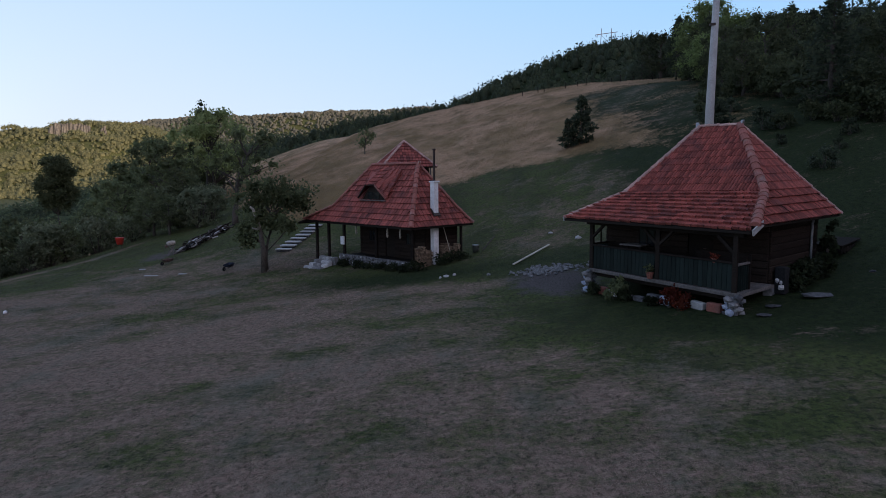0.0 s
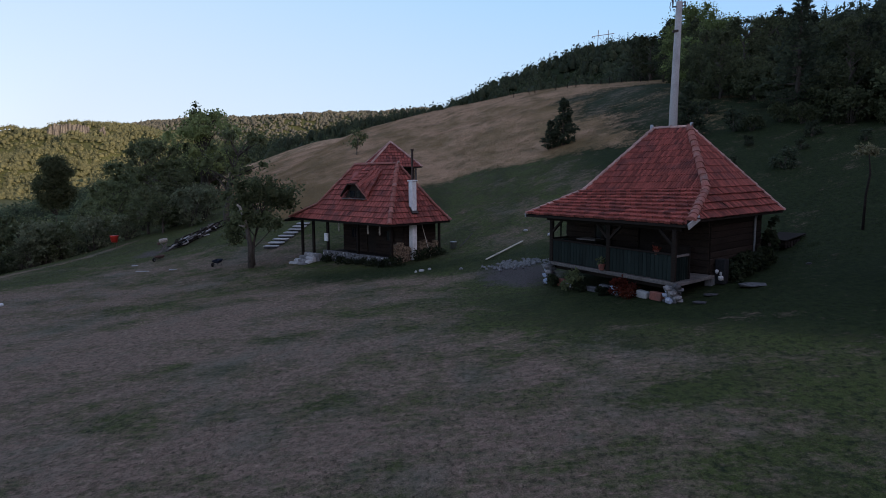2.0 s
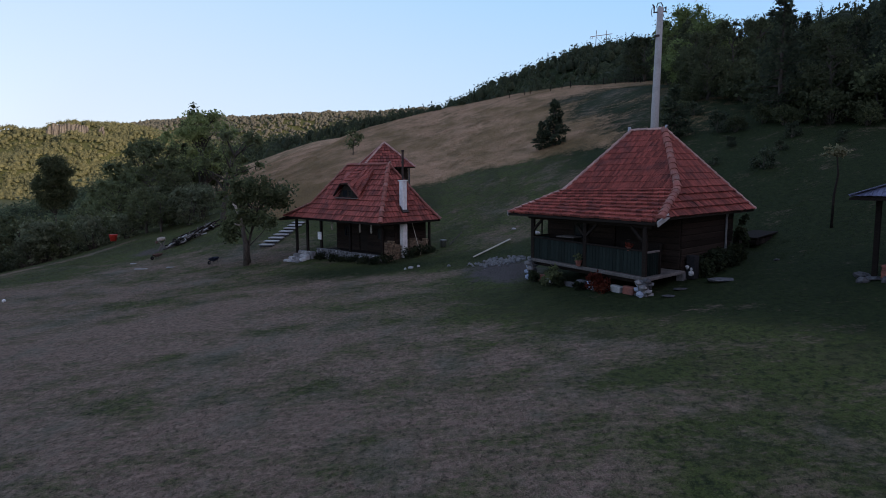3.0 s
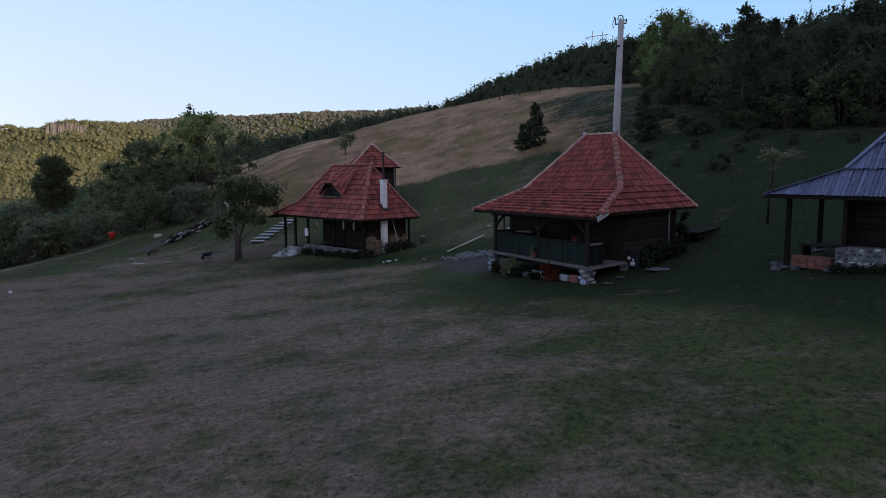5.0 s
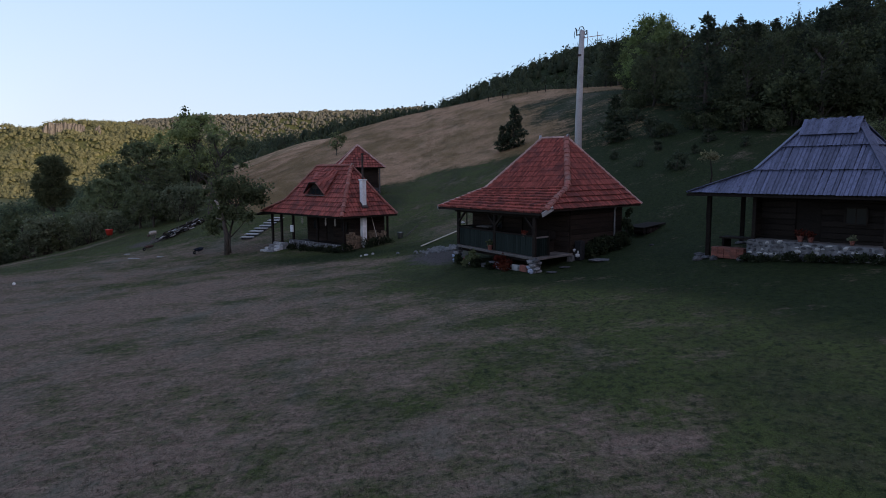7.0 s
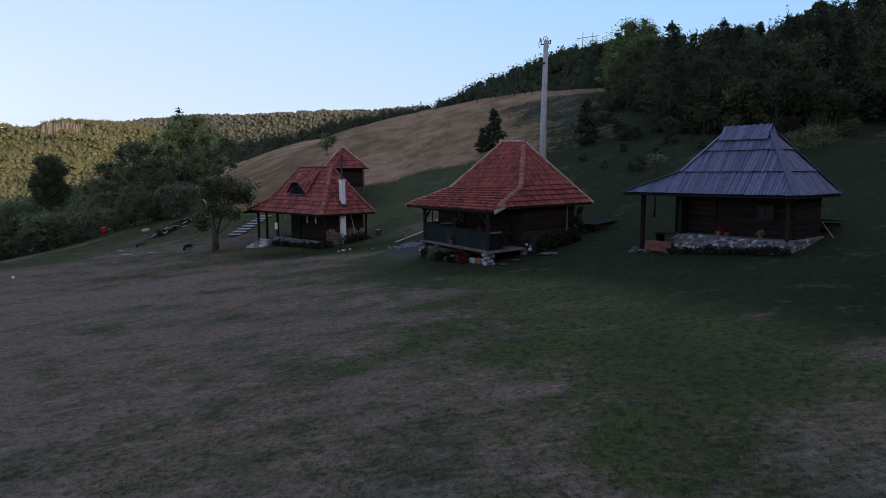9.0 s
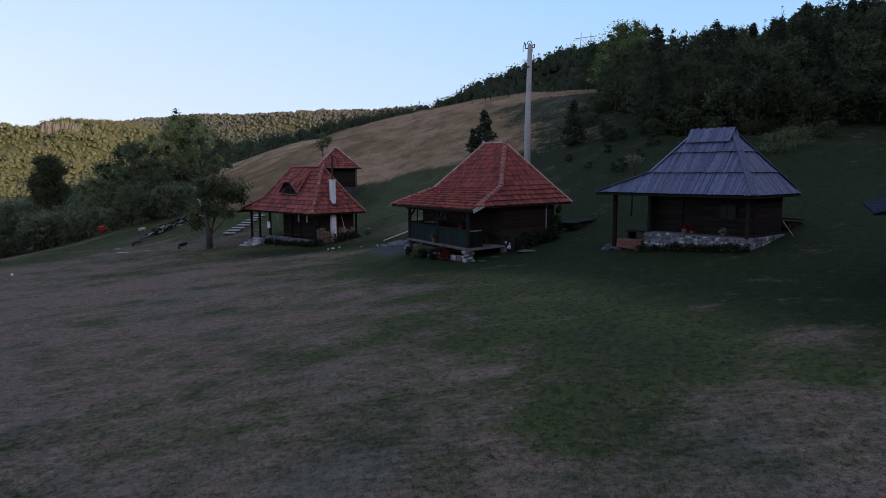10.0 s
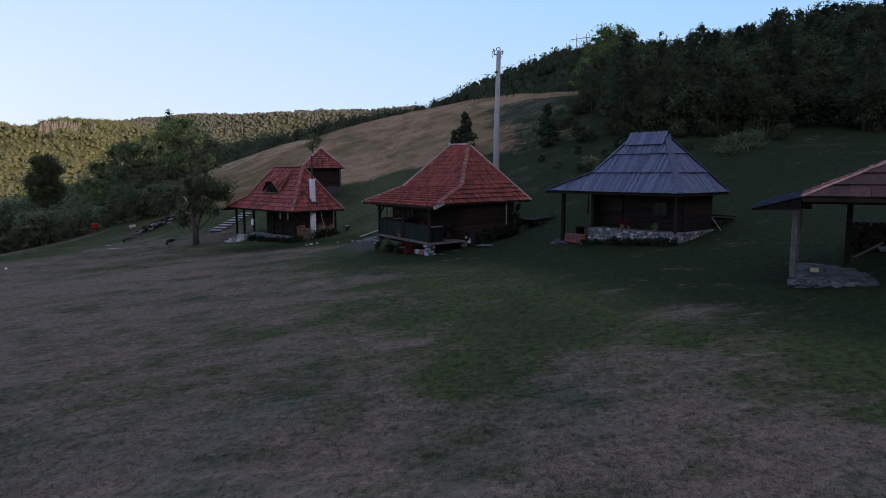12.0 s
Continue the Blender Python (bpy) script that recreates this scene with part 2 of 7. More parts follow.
IRON = surface("rusty_iron", (0.03, 0.025, 0.024), (0.09, 0.06, 0.05), (0.04, 0.035, 0.035), 4, 25, 0.6, 0.3, 0.003, metal=0.6)
STEEL = surface("galvanised_steel", (0.24, 0.25, 0.26), (0.36, 0.37, 0.38), (0.2, 0.2, 0.2), 4, 25, 0.45, 0.2, 0.002, metal=0.8)
DARKCLOTH = surface("dark_tarpaulin", (0.012, 0.013, 0.014), (0.03, 0.03, 0.032), (0.018, 0.018, 0.018), 3, 15, 0.9, 0.4, 0.01, spec=0.05)
REDPAINT = surface("red_plastic", (0.5, 0.03, 0.02), (0.66, 0.06, 0.04), (0.42, 0.03, 0.025), 3, 15, 0.5, 0.1, 0.003)
CREAM = surface("cream_plastic", (0.36, 0.32, 0.17), (0.46, 0.41, 0.24), (0.3, 0.26, 0.14), 3, 15, 0.55, 0.1, 0.003)
ROCK = surface("pale_cliff", (0.05, 0.05, 0.048), (0.13, 0.12, 0.095), (0.035, 0.033, 0.036), 0.05, 0.3, 0.95, 0.8, 0.8)
RUST = surface("rusty_sheet", (0.06, 0.035, 0.03), (0.13, 0.075, 0.06), (0.08, 0.06, 0.055), 4, 22, 0.85, 0.5, 0.003)
BLUESHEET = surface("dark_blue_sheet", (0.008, 0.012, 0.022), (0.025, 0.034, 0.055), (0.05, 0.06, 0.085), 3, 18, 0.7, 0.2, 0.003, spec=0.1)
GLASS, gt, gb = nodes_of("window_glass", 0.08, 0, 0.5)
gb.inputs["Base Color"].default_value = (0.012, 0.014, 0.017, 1)
LEAF = foliage("broad_leaf", (0.15, 0.187, 0.076), (0.3, 0.345, 0.142))
OAKLEAF = foliage("oak_leaf", (0.12, 0.165, 0.06), (0.25, 0.31, 0.12), tip=(0.16, 0.2, 0.07))
# one leaf in shaded and lightened copies; light and shade put into the colour
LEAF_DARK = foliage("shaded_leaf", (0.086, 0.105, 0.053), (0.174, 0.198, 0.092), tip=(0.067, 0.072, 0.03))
LEAF_PALE = foliage("silvery_lit_leaf", (0.105, 0.12, 0.07), (0.22, 0.242, 0.142), tip=(0.165, 0.165, 0.11))
WOODLEAF = foliage("wood_shade_leaf", (0.05, 0.062, 0.032), (0.105, 0.122, 0.058), tip=(0.042, 0.046, 0.02))
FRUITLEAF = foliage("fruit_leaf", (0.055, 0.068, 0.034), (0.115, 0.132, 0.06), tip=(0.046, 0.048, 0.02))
NEEDLE = foliage("pine_needle", (0.034, 0.04675, 0.0306), (0.0765, 0.0952, 0.0544), tip=(0.0425, 0.051, 0.0272))
# far leaf lightened, distant leaf greyed: the valley's haze is put into their colours
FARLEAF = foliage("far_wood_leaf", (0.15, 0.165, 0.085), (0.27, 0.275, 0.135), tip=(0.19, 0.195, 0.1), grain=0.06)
HAZELEAF = foliage("hazed_wood_leaf", (0.095, 0.1, 0.08), (0.145, 0.148, 0.115), tip=(0.12, 0.12, 0.09), grain=0.05)
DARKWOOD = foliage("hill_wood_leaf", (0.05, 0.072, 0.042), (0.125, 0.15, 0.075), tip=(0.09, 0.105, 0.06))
GARDEN = foliage("garden_leaf", (0.0176, 0.0256, 0.0128), (0.044, 0.0544, 0.024), tip=(0.04, 0.04, 0.02))
FLOWER = foliage("red_flower", (0.09, 0.018, 0.012), (0.2, 0.036, 0.018), tip=(0.12, 0.06, 0.03))
BLOOM = foliage("pale_blossom", (0.14, 0.13, 0.07), (0.225, 0.21, 0.13), tip=(0.08, 0.085, 0.035))


# ---- mesh tools ----
class Geo:
    """Gathers corners and faces for one mesh."""

    def __init__(self):
        self.v, self.f = [], []

    def add(self, verts, faces):
        n = len(self.v)
        self.v += [tuple(p) for p in verts]
        self.f += [tuple(i + n for i in f) for f in faces]
        return self

    def box(self, c, size, m=None, chamfer=0.0):
        """A box centred on c; chamfer cuts its upright and level edges."""
        hx, hy, hz = (s / 2 for s in size)
        k = min(chamfer, hx * 0.6, hy * 0.6, hz * 0.6)
        vs, fs = [], []
        if k <= 0:
            vs = [(x, y, z) for z in (-hz, hz) for x, y in ((-hx, -hy), (hx, -hy), (hx, hy), (-hx, hy))]
            fs = [(3, 2, 1, 0), (4, 5, 6, 7), (0, 1, 5, 4), (1, 2, 6, 5), (2, 3, 7, 6), (3, 0, 4, 7)]
        else:
            for z, a in ((-hz, k), (-hz + k, 0), (hz - k, 0), (hz, k)):
                x, y = hx - a, hy - a
                vs += [(-x + k, -y, z), (x - k, -y, z), (x, -y + k, z), (x, y - k, z), (x - k, y, z), (-x + k, y, z), (-x, y - k, z), (-x, -y + k, z)]
            for r in range(3):
                fs += [(r * 8 + i, r * 8 + (i + 1) % 8, r * 8 + 8 + (i + 1) % 8, r * 8 + 8 + i) for i in range(8)]
            fs += [tuple(reversed(range(8))), tuple(range(24, 32))]
        mm = Matrix.Translation(c) @ (m or Matrix())
        return self.add([mm @ Vector(p) for p in vs], fs)

    def beam(self, p, q, w, h, chamfer=0.0, up=(0, 0, 1)):
        """A squared timber from p to q, w wide and h high."""
        p, q = Vector(p), Vector(q)
        d = (q - p)
        x = d.normalized()
        z = Vector(up)
        if abs(x.dot(z)) > 0.95:
            z = Vector((0.6, 0.8, 0))
        y = z.cross(x).normalized()
        z = x.cross(y)
        m = Matrix((x, y, z)).transposed().to_4x4()
        return self.box((p + q) / 2, (d.length, w, h), m, chamfer)

    def tube(self, pts, radii, n=7, cap=True):
        pts = [Vector(p) for p in pts]
        rings, base = [], len(self.v)
        vs = []
        for i, p in enumerate(pts):
            d = (pts[min(i + 1, len(pts) - 1)] - pts[max(i - 1, 0)]).normalized()
            a = d.cross(Vector((0.31, 0.95, 0.1)) if abs(d.z) > 0.7 else Vector((0, 0, 1))).normalized()
            b = d.cross(a)
            vs += [p + (a * math.cos(2 * math.pi * k / n) + b * math.sin(2 * math.pi * k / n)) * radii[i] for k in range(n)]
        fs = [(i * n + k, i * n + (k + 1) % n, i * n + n + (k + 1) % n, i * n + n + k) for i in range(len(pts) - 1) for k in range(n)]
        if cap:
            fs += [tuple(reversed(range(n))), tuple(range((len(pts) - 1) * n, len(pts) * n))]
        return self.add(vs, fs)

    def rock(self, c, size, seed, m=None, rough=0.22):
        """A broken stone: an icosahedron pushed in and out."""
        rnd = random.Random(seed)
        g = (1 + 5 ** 0.5) / 2
        vs = [(-1, g, 0), (1, g, 0), (-1, -g, 0), (1, -g, 0), (0, -1, g), (0, 1, g), (0, -1, -g), (0, 1, -g), (g, 0, -1), (g, 0, 1), (-g, 0, -1), (-g, 0, 1)]
        fs = [(0, 11, 5), (0, 5, 1), (0, 1, 7), (0, 7, 10), (0, 10, 11), (1, 5, 9), (5, 11, 4), (11, 10, 2), (10, 7, 6), (7, 1, 8), (3, 9, 4), (3, 4, 2), (3, 2, 6), (3, 6, 8), (3, 8, 9), (4, 9, 5), (2, 4, 11), (6, 2, 10), (8, 6, 7), (9, 8, 1)]
        mm = Matrix.Translation(c) @ (m or Matrix())
        out = []
        for p in vs:
            k = 0.5257 * (1 + rnd.uniform(-rough, rough))
            out.append(mm @ Vector((p[0] * k * size[0] / 2, p[1] * k * size[1] / 2, p[2] * k * size[2] / 2)))
        return self.add(out, fs)

    def leaf(self, p, d, w, n):
        """A leaf or spray: a folded diamond at p, along d, w wide."""
        s = d.cross(n)
        if s.length < 1e-6:
            return
        s = s.normalized() * (w / 2)
        k = len(self.v)
        a, b = p + d * 0.45 + s - n * 0.12 * w, p + d * 0.45 - s - n * 0.12 * w
        self.v += [tuple(p), tuple(a), tuple(p + d), tuple(b)]
        self.f += [(k, k + 1, k + 2), (k, k + 2, k + 3)]

    def mesh(self, name, mat, smooth=False):
        me = bpy.data.meshes.new(name)
        me.from_pydata(self.v, [], self.f)
        if smooth:
            me.polygons.foreach_set("use_smooth", [True] * len(me.polygons))
        if mat:
            me.materials.append(mat)
        me.update()
        return me


def thing(name, label, category, group="", kind="", at=None):
    ob = tagged(new(name), label, category, group, kind)
    ob.empty_display_size = 0.2
    if at is not None:
        ob.matrix_world = at if isinstance(at, Matrix) else Matrix.Translation(at)
    return ob


def part(name, geo, mat, parent, label="", kind="", smooth=False):
    """One mesh under a thing; its corners are given in the world's or the thing's own measure, as the thing stands at the origin."""
    ob = new(name, geo.mesh(name, mat, smooth))
    ob.parent = parent
    return tagged(ob, label, kind=kind)


def piece(name, me, m, parent):
    ob = new(name, me)
    ob.parent = parent
    ob.matrix_basis = m
    return ob


def solo(name, geo, mat, label, category, group="", kind="", smooth=False):
    return tagged(new(name, geo.mesh(name, mat, smooth)), label, category, group, kind)


# ---- the lie of the land ----
def soft(a, k):
    return np.logaddexp(0, np.clip(a / k, -60, 60)) * k


def step(a, lo, hi):
    s = np.clip((a - lo) / (hi - lo), 0, 1)
    return s * s * (3 - 2 * s)


WAVES = [(random.uniform(0, 6.28), random.uniform(0, 6.28), random.uniform(0, 6.28)) for _ in range(12)]


def waves(x, y, size, octaves=4, seed=0):
    """A cheap rolling noise, about -1 to 1."""
    z, amp, tot = 0, 1.0, 0
    for o in range(octaves):
        a, b, c = WAVES[(o + seed) % 12]
        k = 6.28 / size * 1.9 ** o
        z = z + amp * (np.sin(k * (x * math.cos(a) + y * math.sin(a)) + b) * np.sin(k * 0.9 * (x * math.cos(a + 1.9) + y * math.sin(a + 1.9)) + c) + 0.5 * np.sin(k * 1.3 * (x * math.cos(a + 0.8) + y * math.sin(a + 0.8)) + c * 2))
        tot += amp * 1.1
        amp *= 0.55
    return z / tot


def height(x, y):
    """The height of the ground: a lawn that tilts up to the right, a meadow hill behind, a valley and wooded ridges beyond."""
    x, y = np.asarray(x, float), np.asarray(y, float)
    xc, yc = np.clip(x, -45, 30), np.clip(y, -25, 60)
    z = -0.09 + 0.0858 * xc - 0.0185 * yc + 0.00066 * xc * yc + 0.00108 * xc * xc + 0.000545 * yc * yc
    # meadow hill
    y0 = np.maximum(45 - 1.1 * np.maximum(x, 0), 18) + 1.12 * np.maximum(-x - 17.5, 0)
    crest = np.minimum(125 + 0.9 * (28 - np.minimum(x, 28)) + np.maximum(x - 36, 0) * 3, np.where(x > 28, 190, 1e4))
    slope = np.interp(x, (-60, -40, -25, -10, 2, 14, 30), (0.19, 0.1626, 0.143, 0.1673, 0.1823, 0.1757, 0.1525))
    z = z + slope * (soft(y - y0, 3.0) - soft(y - crest, 6.0) * 1.55)
    # wooded slope on the right, heightened out of view to block the low sun
    z = z + (0.42 - 0.24 * step(y, 10, 90)) * soft(x - 58 - 0.25 * np.clip(y - 60, 0, 100), 8.0)
    z = z + 0.25 * soft(x - 135, 20.0)
    z = z - 0.4 * np.exp(-(((x - 21.5) / 4.5) ** 2) - ((y - 7.5) / 4.5) ** 2)
    # the wooded knoll above the slope
    z = z + 18 * step(x, 88, 120) * (1 - step(x, 122, 155)) * np.exp(-(((y - 245) / 42) ** 2))
    # the drop to the valley on the left
    edge = -36 + 0.1 * np.clip(y - 50, -60, 60)
    z = z - 0.3 * soft(edge - x, 3.0)
    near = np.clip(z, -45, 190)
    # wooded hill behind the meadow
    top = np.interp(x, [-320, -200, -150, -130, -100, -72, -47, -20, 0, 30, 98, 130, 180, 300, 600, 1500], [-35, 5, 19, 23, 27, 35, 40, 43, 47, 62, 88, 93, 88, 80, 110, 180])
    r1 = -45 + (top + 45) * step(y, 230, 480)
    # far sunlit hills
    topa = np.interp(x / 1.8, [-1600, -1000, -760, -606, -513, -490, -428, -374, -281, -220, -150], [-10, 10, 32, 49, 63, 68, 70, 58, 30, 0, -40]) * 1.8 - 3
    r2 = -45 + (topa + 45) * step(y, 900, 1620) + 22 * waves(x, y, 260, 3, 2) * step(y, 900, 1250) * (1 - 0.75 * step(y, 1450, 1620))
    topb = np.interp(x / 1.8, [-2500, -1100, -700, -495, -237, -100, 100, 1500], [40, 85, 117, 128, 137, 141, 143, 180]) * 1.8 - 3
    r3 = -45 + (topb + 45) * step(y, 1750, 2700) + 14 * waves(x, y, 470, 3, 4) * step(y, 1750, 2300)
    k = 4.0
    stack = np.stack([near, r1, r2, r3]) / k
    top_ = stack.max(0)
    z = (top_ + np.log(np.exp(stack - top_).sum(0))) * k - k * 0.0
    far = step(np.hypot(x, y - 10), 60, 140)
    return near * (1 - far) + z * far + 0.035 * waves(x, y, 5.0, 4, 1) + 0.5 * waves(x, y, 60, 3, 5) * step(y, 55, 90)


def gz(x, y):
    return float(height(x, y))


def meadow_weight(x, y):
    """1 on the golden, uncut meadow, 0 on the mown grass below it."""
    low = 64 - 0.6 * np.clip(-x - 3, 0, 10) + 1.5 * np.clip(-x - 14, 0, 12) - 0.75 * np.clip(x - 3, 0, 9) - 1.45 * np.clip(x - 12, 0, 7) + 1.8 * waves(x, y, 26, 3, 3)
    w = step(y, low - 6, low + 5)
    # the shoulder under the wood is half green
    w = w * (1 - (0.66 + 0.16 * waves(x, y, 14, 3, 1)) * step(x, 8, 20) * (1 - step(y, 92, 112))) * (1 - step(x, 36, 48))
    w = w * (1 - step(-x, 21, 28) * (1 - step(y, 78, 98)))
    return w * step(x, -85, -60) * (1 - step(y, 260, 330))


LAWN_EDGE = (-35.3, 0.3)  # where the lawn breaks off to the valley, at y = 45, and its slant
# how far to the right the dried part of the lawn reaches, going up the lawn
DRY_AT = (-15, -6, -3, -0.5, 1.6, 4, 6, 8, 12, 14, 16.4, 18, 20, 26, 31, 33.5, 36)
DRY_TO = (15.5, 15.2, 15, 13.6, 11.3, 7.2, 5.2, 4.2, 4.5, 6.0, 6.4, 3.2, 2.0, 1.3, 1.2, -2, -8)
# patches: place, half sizes, how much drier (+) or greener (-)
PATCHES = ((-15.3, 30.2, 5, 2.4, -0.3), (-7.3, 14.4, 1.5, 1.0, -0.28), (-3.3, 15.1, 1.4, 0.6, -0.22), (-28.5, 44.5, 5, 3.5, -0.8), (-21, 47, 5, 3, 0.05), (-14, 40, 6, 3, -0.3), (-3, 35.4, 7, 1.7, -0.6),
           (-2.5, 31.5, 4, 1.2, 0.25), (-12, 25, 6, 2.2, 0.2), (-3.2, 25.7, 2.2, 1.0, -0.25), (6.2, 1.0, 2.0, 3.0, -0.16), (2.2, 5, 1.8, 4, -0.12), (2.0, 25, 5, 4, -0.18))
SPOTS = ((11.2, 4.4, 1.6, 2.4, -0.3), (8.6, 4.6, 0.9, 0.8, 0.45), (7.6, 3.2, 0.8, 0.5, 0.4), (9.4, 1.6, 1.5, 3.4, -0.5), (7.6, -2.4, 0.8, 1.6, 0.3), (14.9, 3.2, 1.2, 0.9, 0.5), (6.5, 9.4, 1.5, 0.8, 0.3), (9.0, 19.8, 1.1, 0.5, 0.25))


def cover(x, y):
    """How dry, golden, bare and shade-darkened the ground is at each place."""
    wander = 1.1 * waves(x, y, 6, 3, 10)
    green = step(x + wander - np.interp(y, DRY_AT, DRY_TO), -2.2, 2.6)
    dry = 0.61 + 0.07 * step(-x, 0, 9) - 0.44 * green + 0.22 * waves(x, y, 11, 4, 6) + 0.27 * waves(x * 0.4 + y * 0.2, y - x * 0.35, 3.4, 4, 8)
    for cx, cy, rx, ry, amount in PATCHES + SPOTS:
        dry = dry + amount * np.exp(-(((x - cx) / rx) ** 2 + ((y - cy) / ry) ** 2))
    dry = dry * (1 - step(y, 43, 55)) * (1 - step(np.hypot(x, y - 10), 70, 110))
    gold = meadow_weight(x, y)
    bare = 0.75 * np.exp(-(((x - 3.8) / 2.6) ** 2 + ((y - 30) / 4.5) ** 2)) + 0.6 * np.exp(-(((x + 23.5) / 3) ** 2 + ((y - 53) / 4.0) ** 2))
    # greener turf on the right and by the cottages, darkened for shade there
    shade_green = 0.85 * green * step(x + 0.35 * (y - 8), 9, 17) * (1 - 0.6 * step(y, 24, 42) * (1 - step(x, 8, 15))) + 0.6 * np.exp(-(((x - 8) / 6) ** 2 + ((y - 21) / 4) ** 2)) + 0.8 * np.exp(-(((x + 4) / 8) ** 2 + ((y - 34.8) / 3.2) ** 2)) + 0.35 * np.exp(-(((x - 2) / 5) ** 2 + ((y - 25) / 4) ** 2))
    hillside = step(y - 0.4 * np.clip(14 - x, 0, 14), 26, 40) * (1 - step(y, 95, 120)) * step(x, -6, 8)
    dry = dry + hillside * (0.3 + 0.4 * waves(x, y, 13, 3, 9)) * (1 - 0.6 * step(x, 8, 20))
    # the rough shoulder between the meadow and the wood
    dry = dry + 0.55 * step(x, 13, 18) * (1 - step(x, 24, 32)) * step(y, 50, 60) * (1 - step(y, 100, 115)) * (0.7 + 0.6 * waves(x, y, 9, 3, 2))
    edge = np.exp(-((x - LAWN_EDGE[0] - LAWN_EDGE[1] * (y - 45)) / 0.9) ** 2) * step(y, 30, 36) * (1 - step(y, 60, 66))
    dry = dry + 0.8 * edge
    dry = dry * (1 - 0.55 * np.clip(shade_green, 0, 1))
    return np.clip(np.stack([dry, gold, bare, shade_green], -1), 0, 1)


def paint_cover(me):
    n = len(me.vertices)
    co = np.empty(n * 3)
    me.vertices.foreach_get("co", co)
    co = co.reshape(-1, 3)
    me.attributes.new("cover", "FLOAT_COLOR", "POINT").data.foreach_set("color", cover(co[:, 0], co[:, 1]).astype(np.float32).ravel())


def build_ground():
    ox, oy = 5.0, -12.0
    a = np.concatenate([np.linspace(-56, 56, 280)[:-1], np.linspace(56, 304, 60)[:-1]])
    a = np.radians(90 - a)
    r = np.concatenate([[0.6], np.geomspace(3.0, 4600, 300)])
    xs, ys = ox + np.outer(r, np.cos(a)), oy + np.outer(r, np.sin(a))
    zs = height(xs, ys)
    n, k = xs.shape
    v = np.stack([xs, ys, zs], -1).reshape(-1, 3)
    i, j = np.meshgrid(np.arange(n - 1), np.arange(k), indexing="ij")
    j2 = (j + 1) % k
    f = np.stack([i * k + j, i * k + j2, (i + 1) * k + j2, (i + 1) * k + j], -1).reshape(-1, 4)
    me = bpy.data.meshes.new("ground")
    me.from_pydata(v.tolist(), [], f.tolist() + [tuple(range(k))[::-1]])
    me.polygons.foreach_set("use_smooth", [True] * len(me.polygons))
    me.materials.append(TURF)
    me.update()
    paint_cover(me)
    return tagged(new("ground", me), "mown lawn with dried brown patches, rising to a golden meadow", "ground", kind="structure")


ground = build_ground()


# ---- roofs ----
def along(poly, f):
    """The point at fraction f of the height stations of a polyline: f runs 0..1 within each band."""
    i = min(int(f), len(poly) - 2)
    return poly[i].lerp(poly[i + 1], f - i)


def tile_of(roll, second, thick=0.05, flat=0.0):
    """A maker of interlocking clay tiles with two rolls of these heights, thicker at the lower end."""
    def make(width, length, name):
        prof = [(0.0, 0.0), (0.13, roll), (0.27, flat), (0.52, flat), (0.68, second), (0.82, flat), (1.0, 0.0)]
        vs = [(x * width, 0, z + 0.012 + thick) for x, z in prof] + [(x * width, length, z + 0.006) for x, z in prof] + [(x * width, 0.012, z * 0.5 + 0.01) for x, z in prof]
        n = len(prof)
        fs = [(i, i + 1, n + i + 1, n + i) for i in range(n - 1)] + [(2 * n + i, 2 * n + i + 1, i + 1, i) for i in range(n - 1)]
        return vs, fs
    return make


tile_mesh = tile_of(0.034, 0.024, 0.085)
PLAIN = tile_of(0.022, 0.012, 0.055)


def rib_mesh(width, length, name):
    """A narrow clay tile with one tall roll, which lies in line with those above and below."""
    prof = [(0.0, 0.0), (0.2, 0.042), (0.5, 0.062), (0.8, 0.042), (1.0, 0.0)]
    vs = [(x * width, 0, z + 0.045) for x, z in prof] + [(x * width, length, z + 0.012) for x, z in prof] + [(x * width, 0.01, z * 0.4) for x, z in prof]
    return vs, [(i, i + 1, 6 + i, 5 + i) for i in range(4)] + [(10 + i, 11 + i, i + 1, i) for i in range(4)]


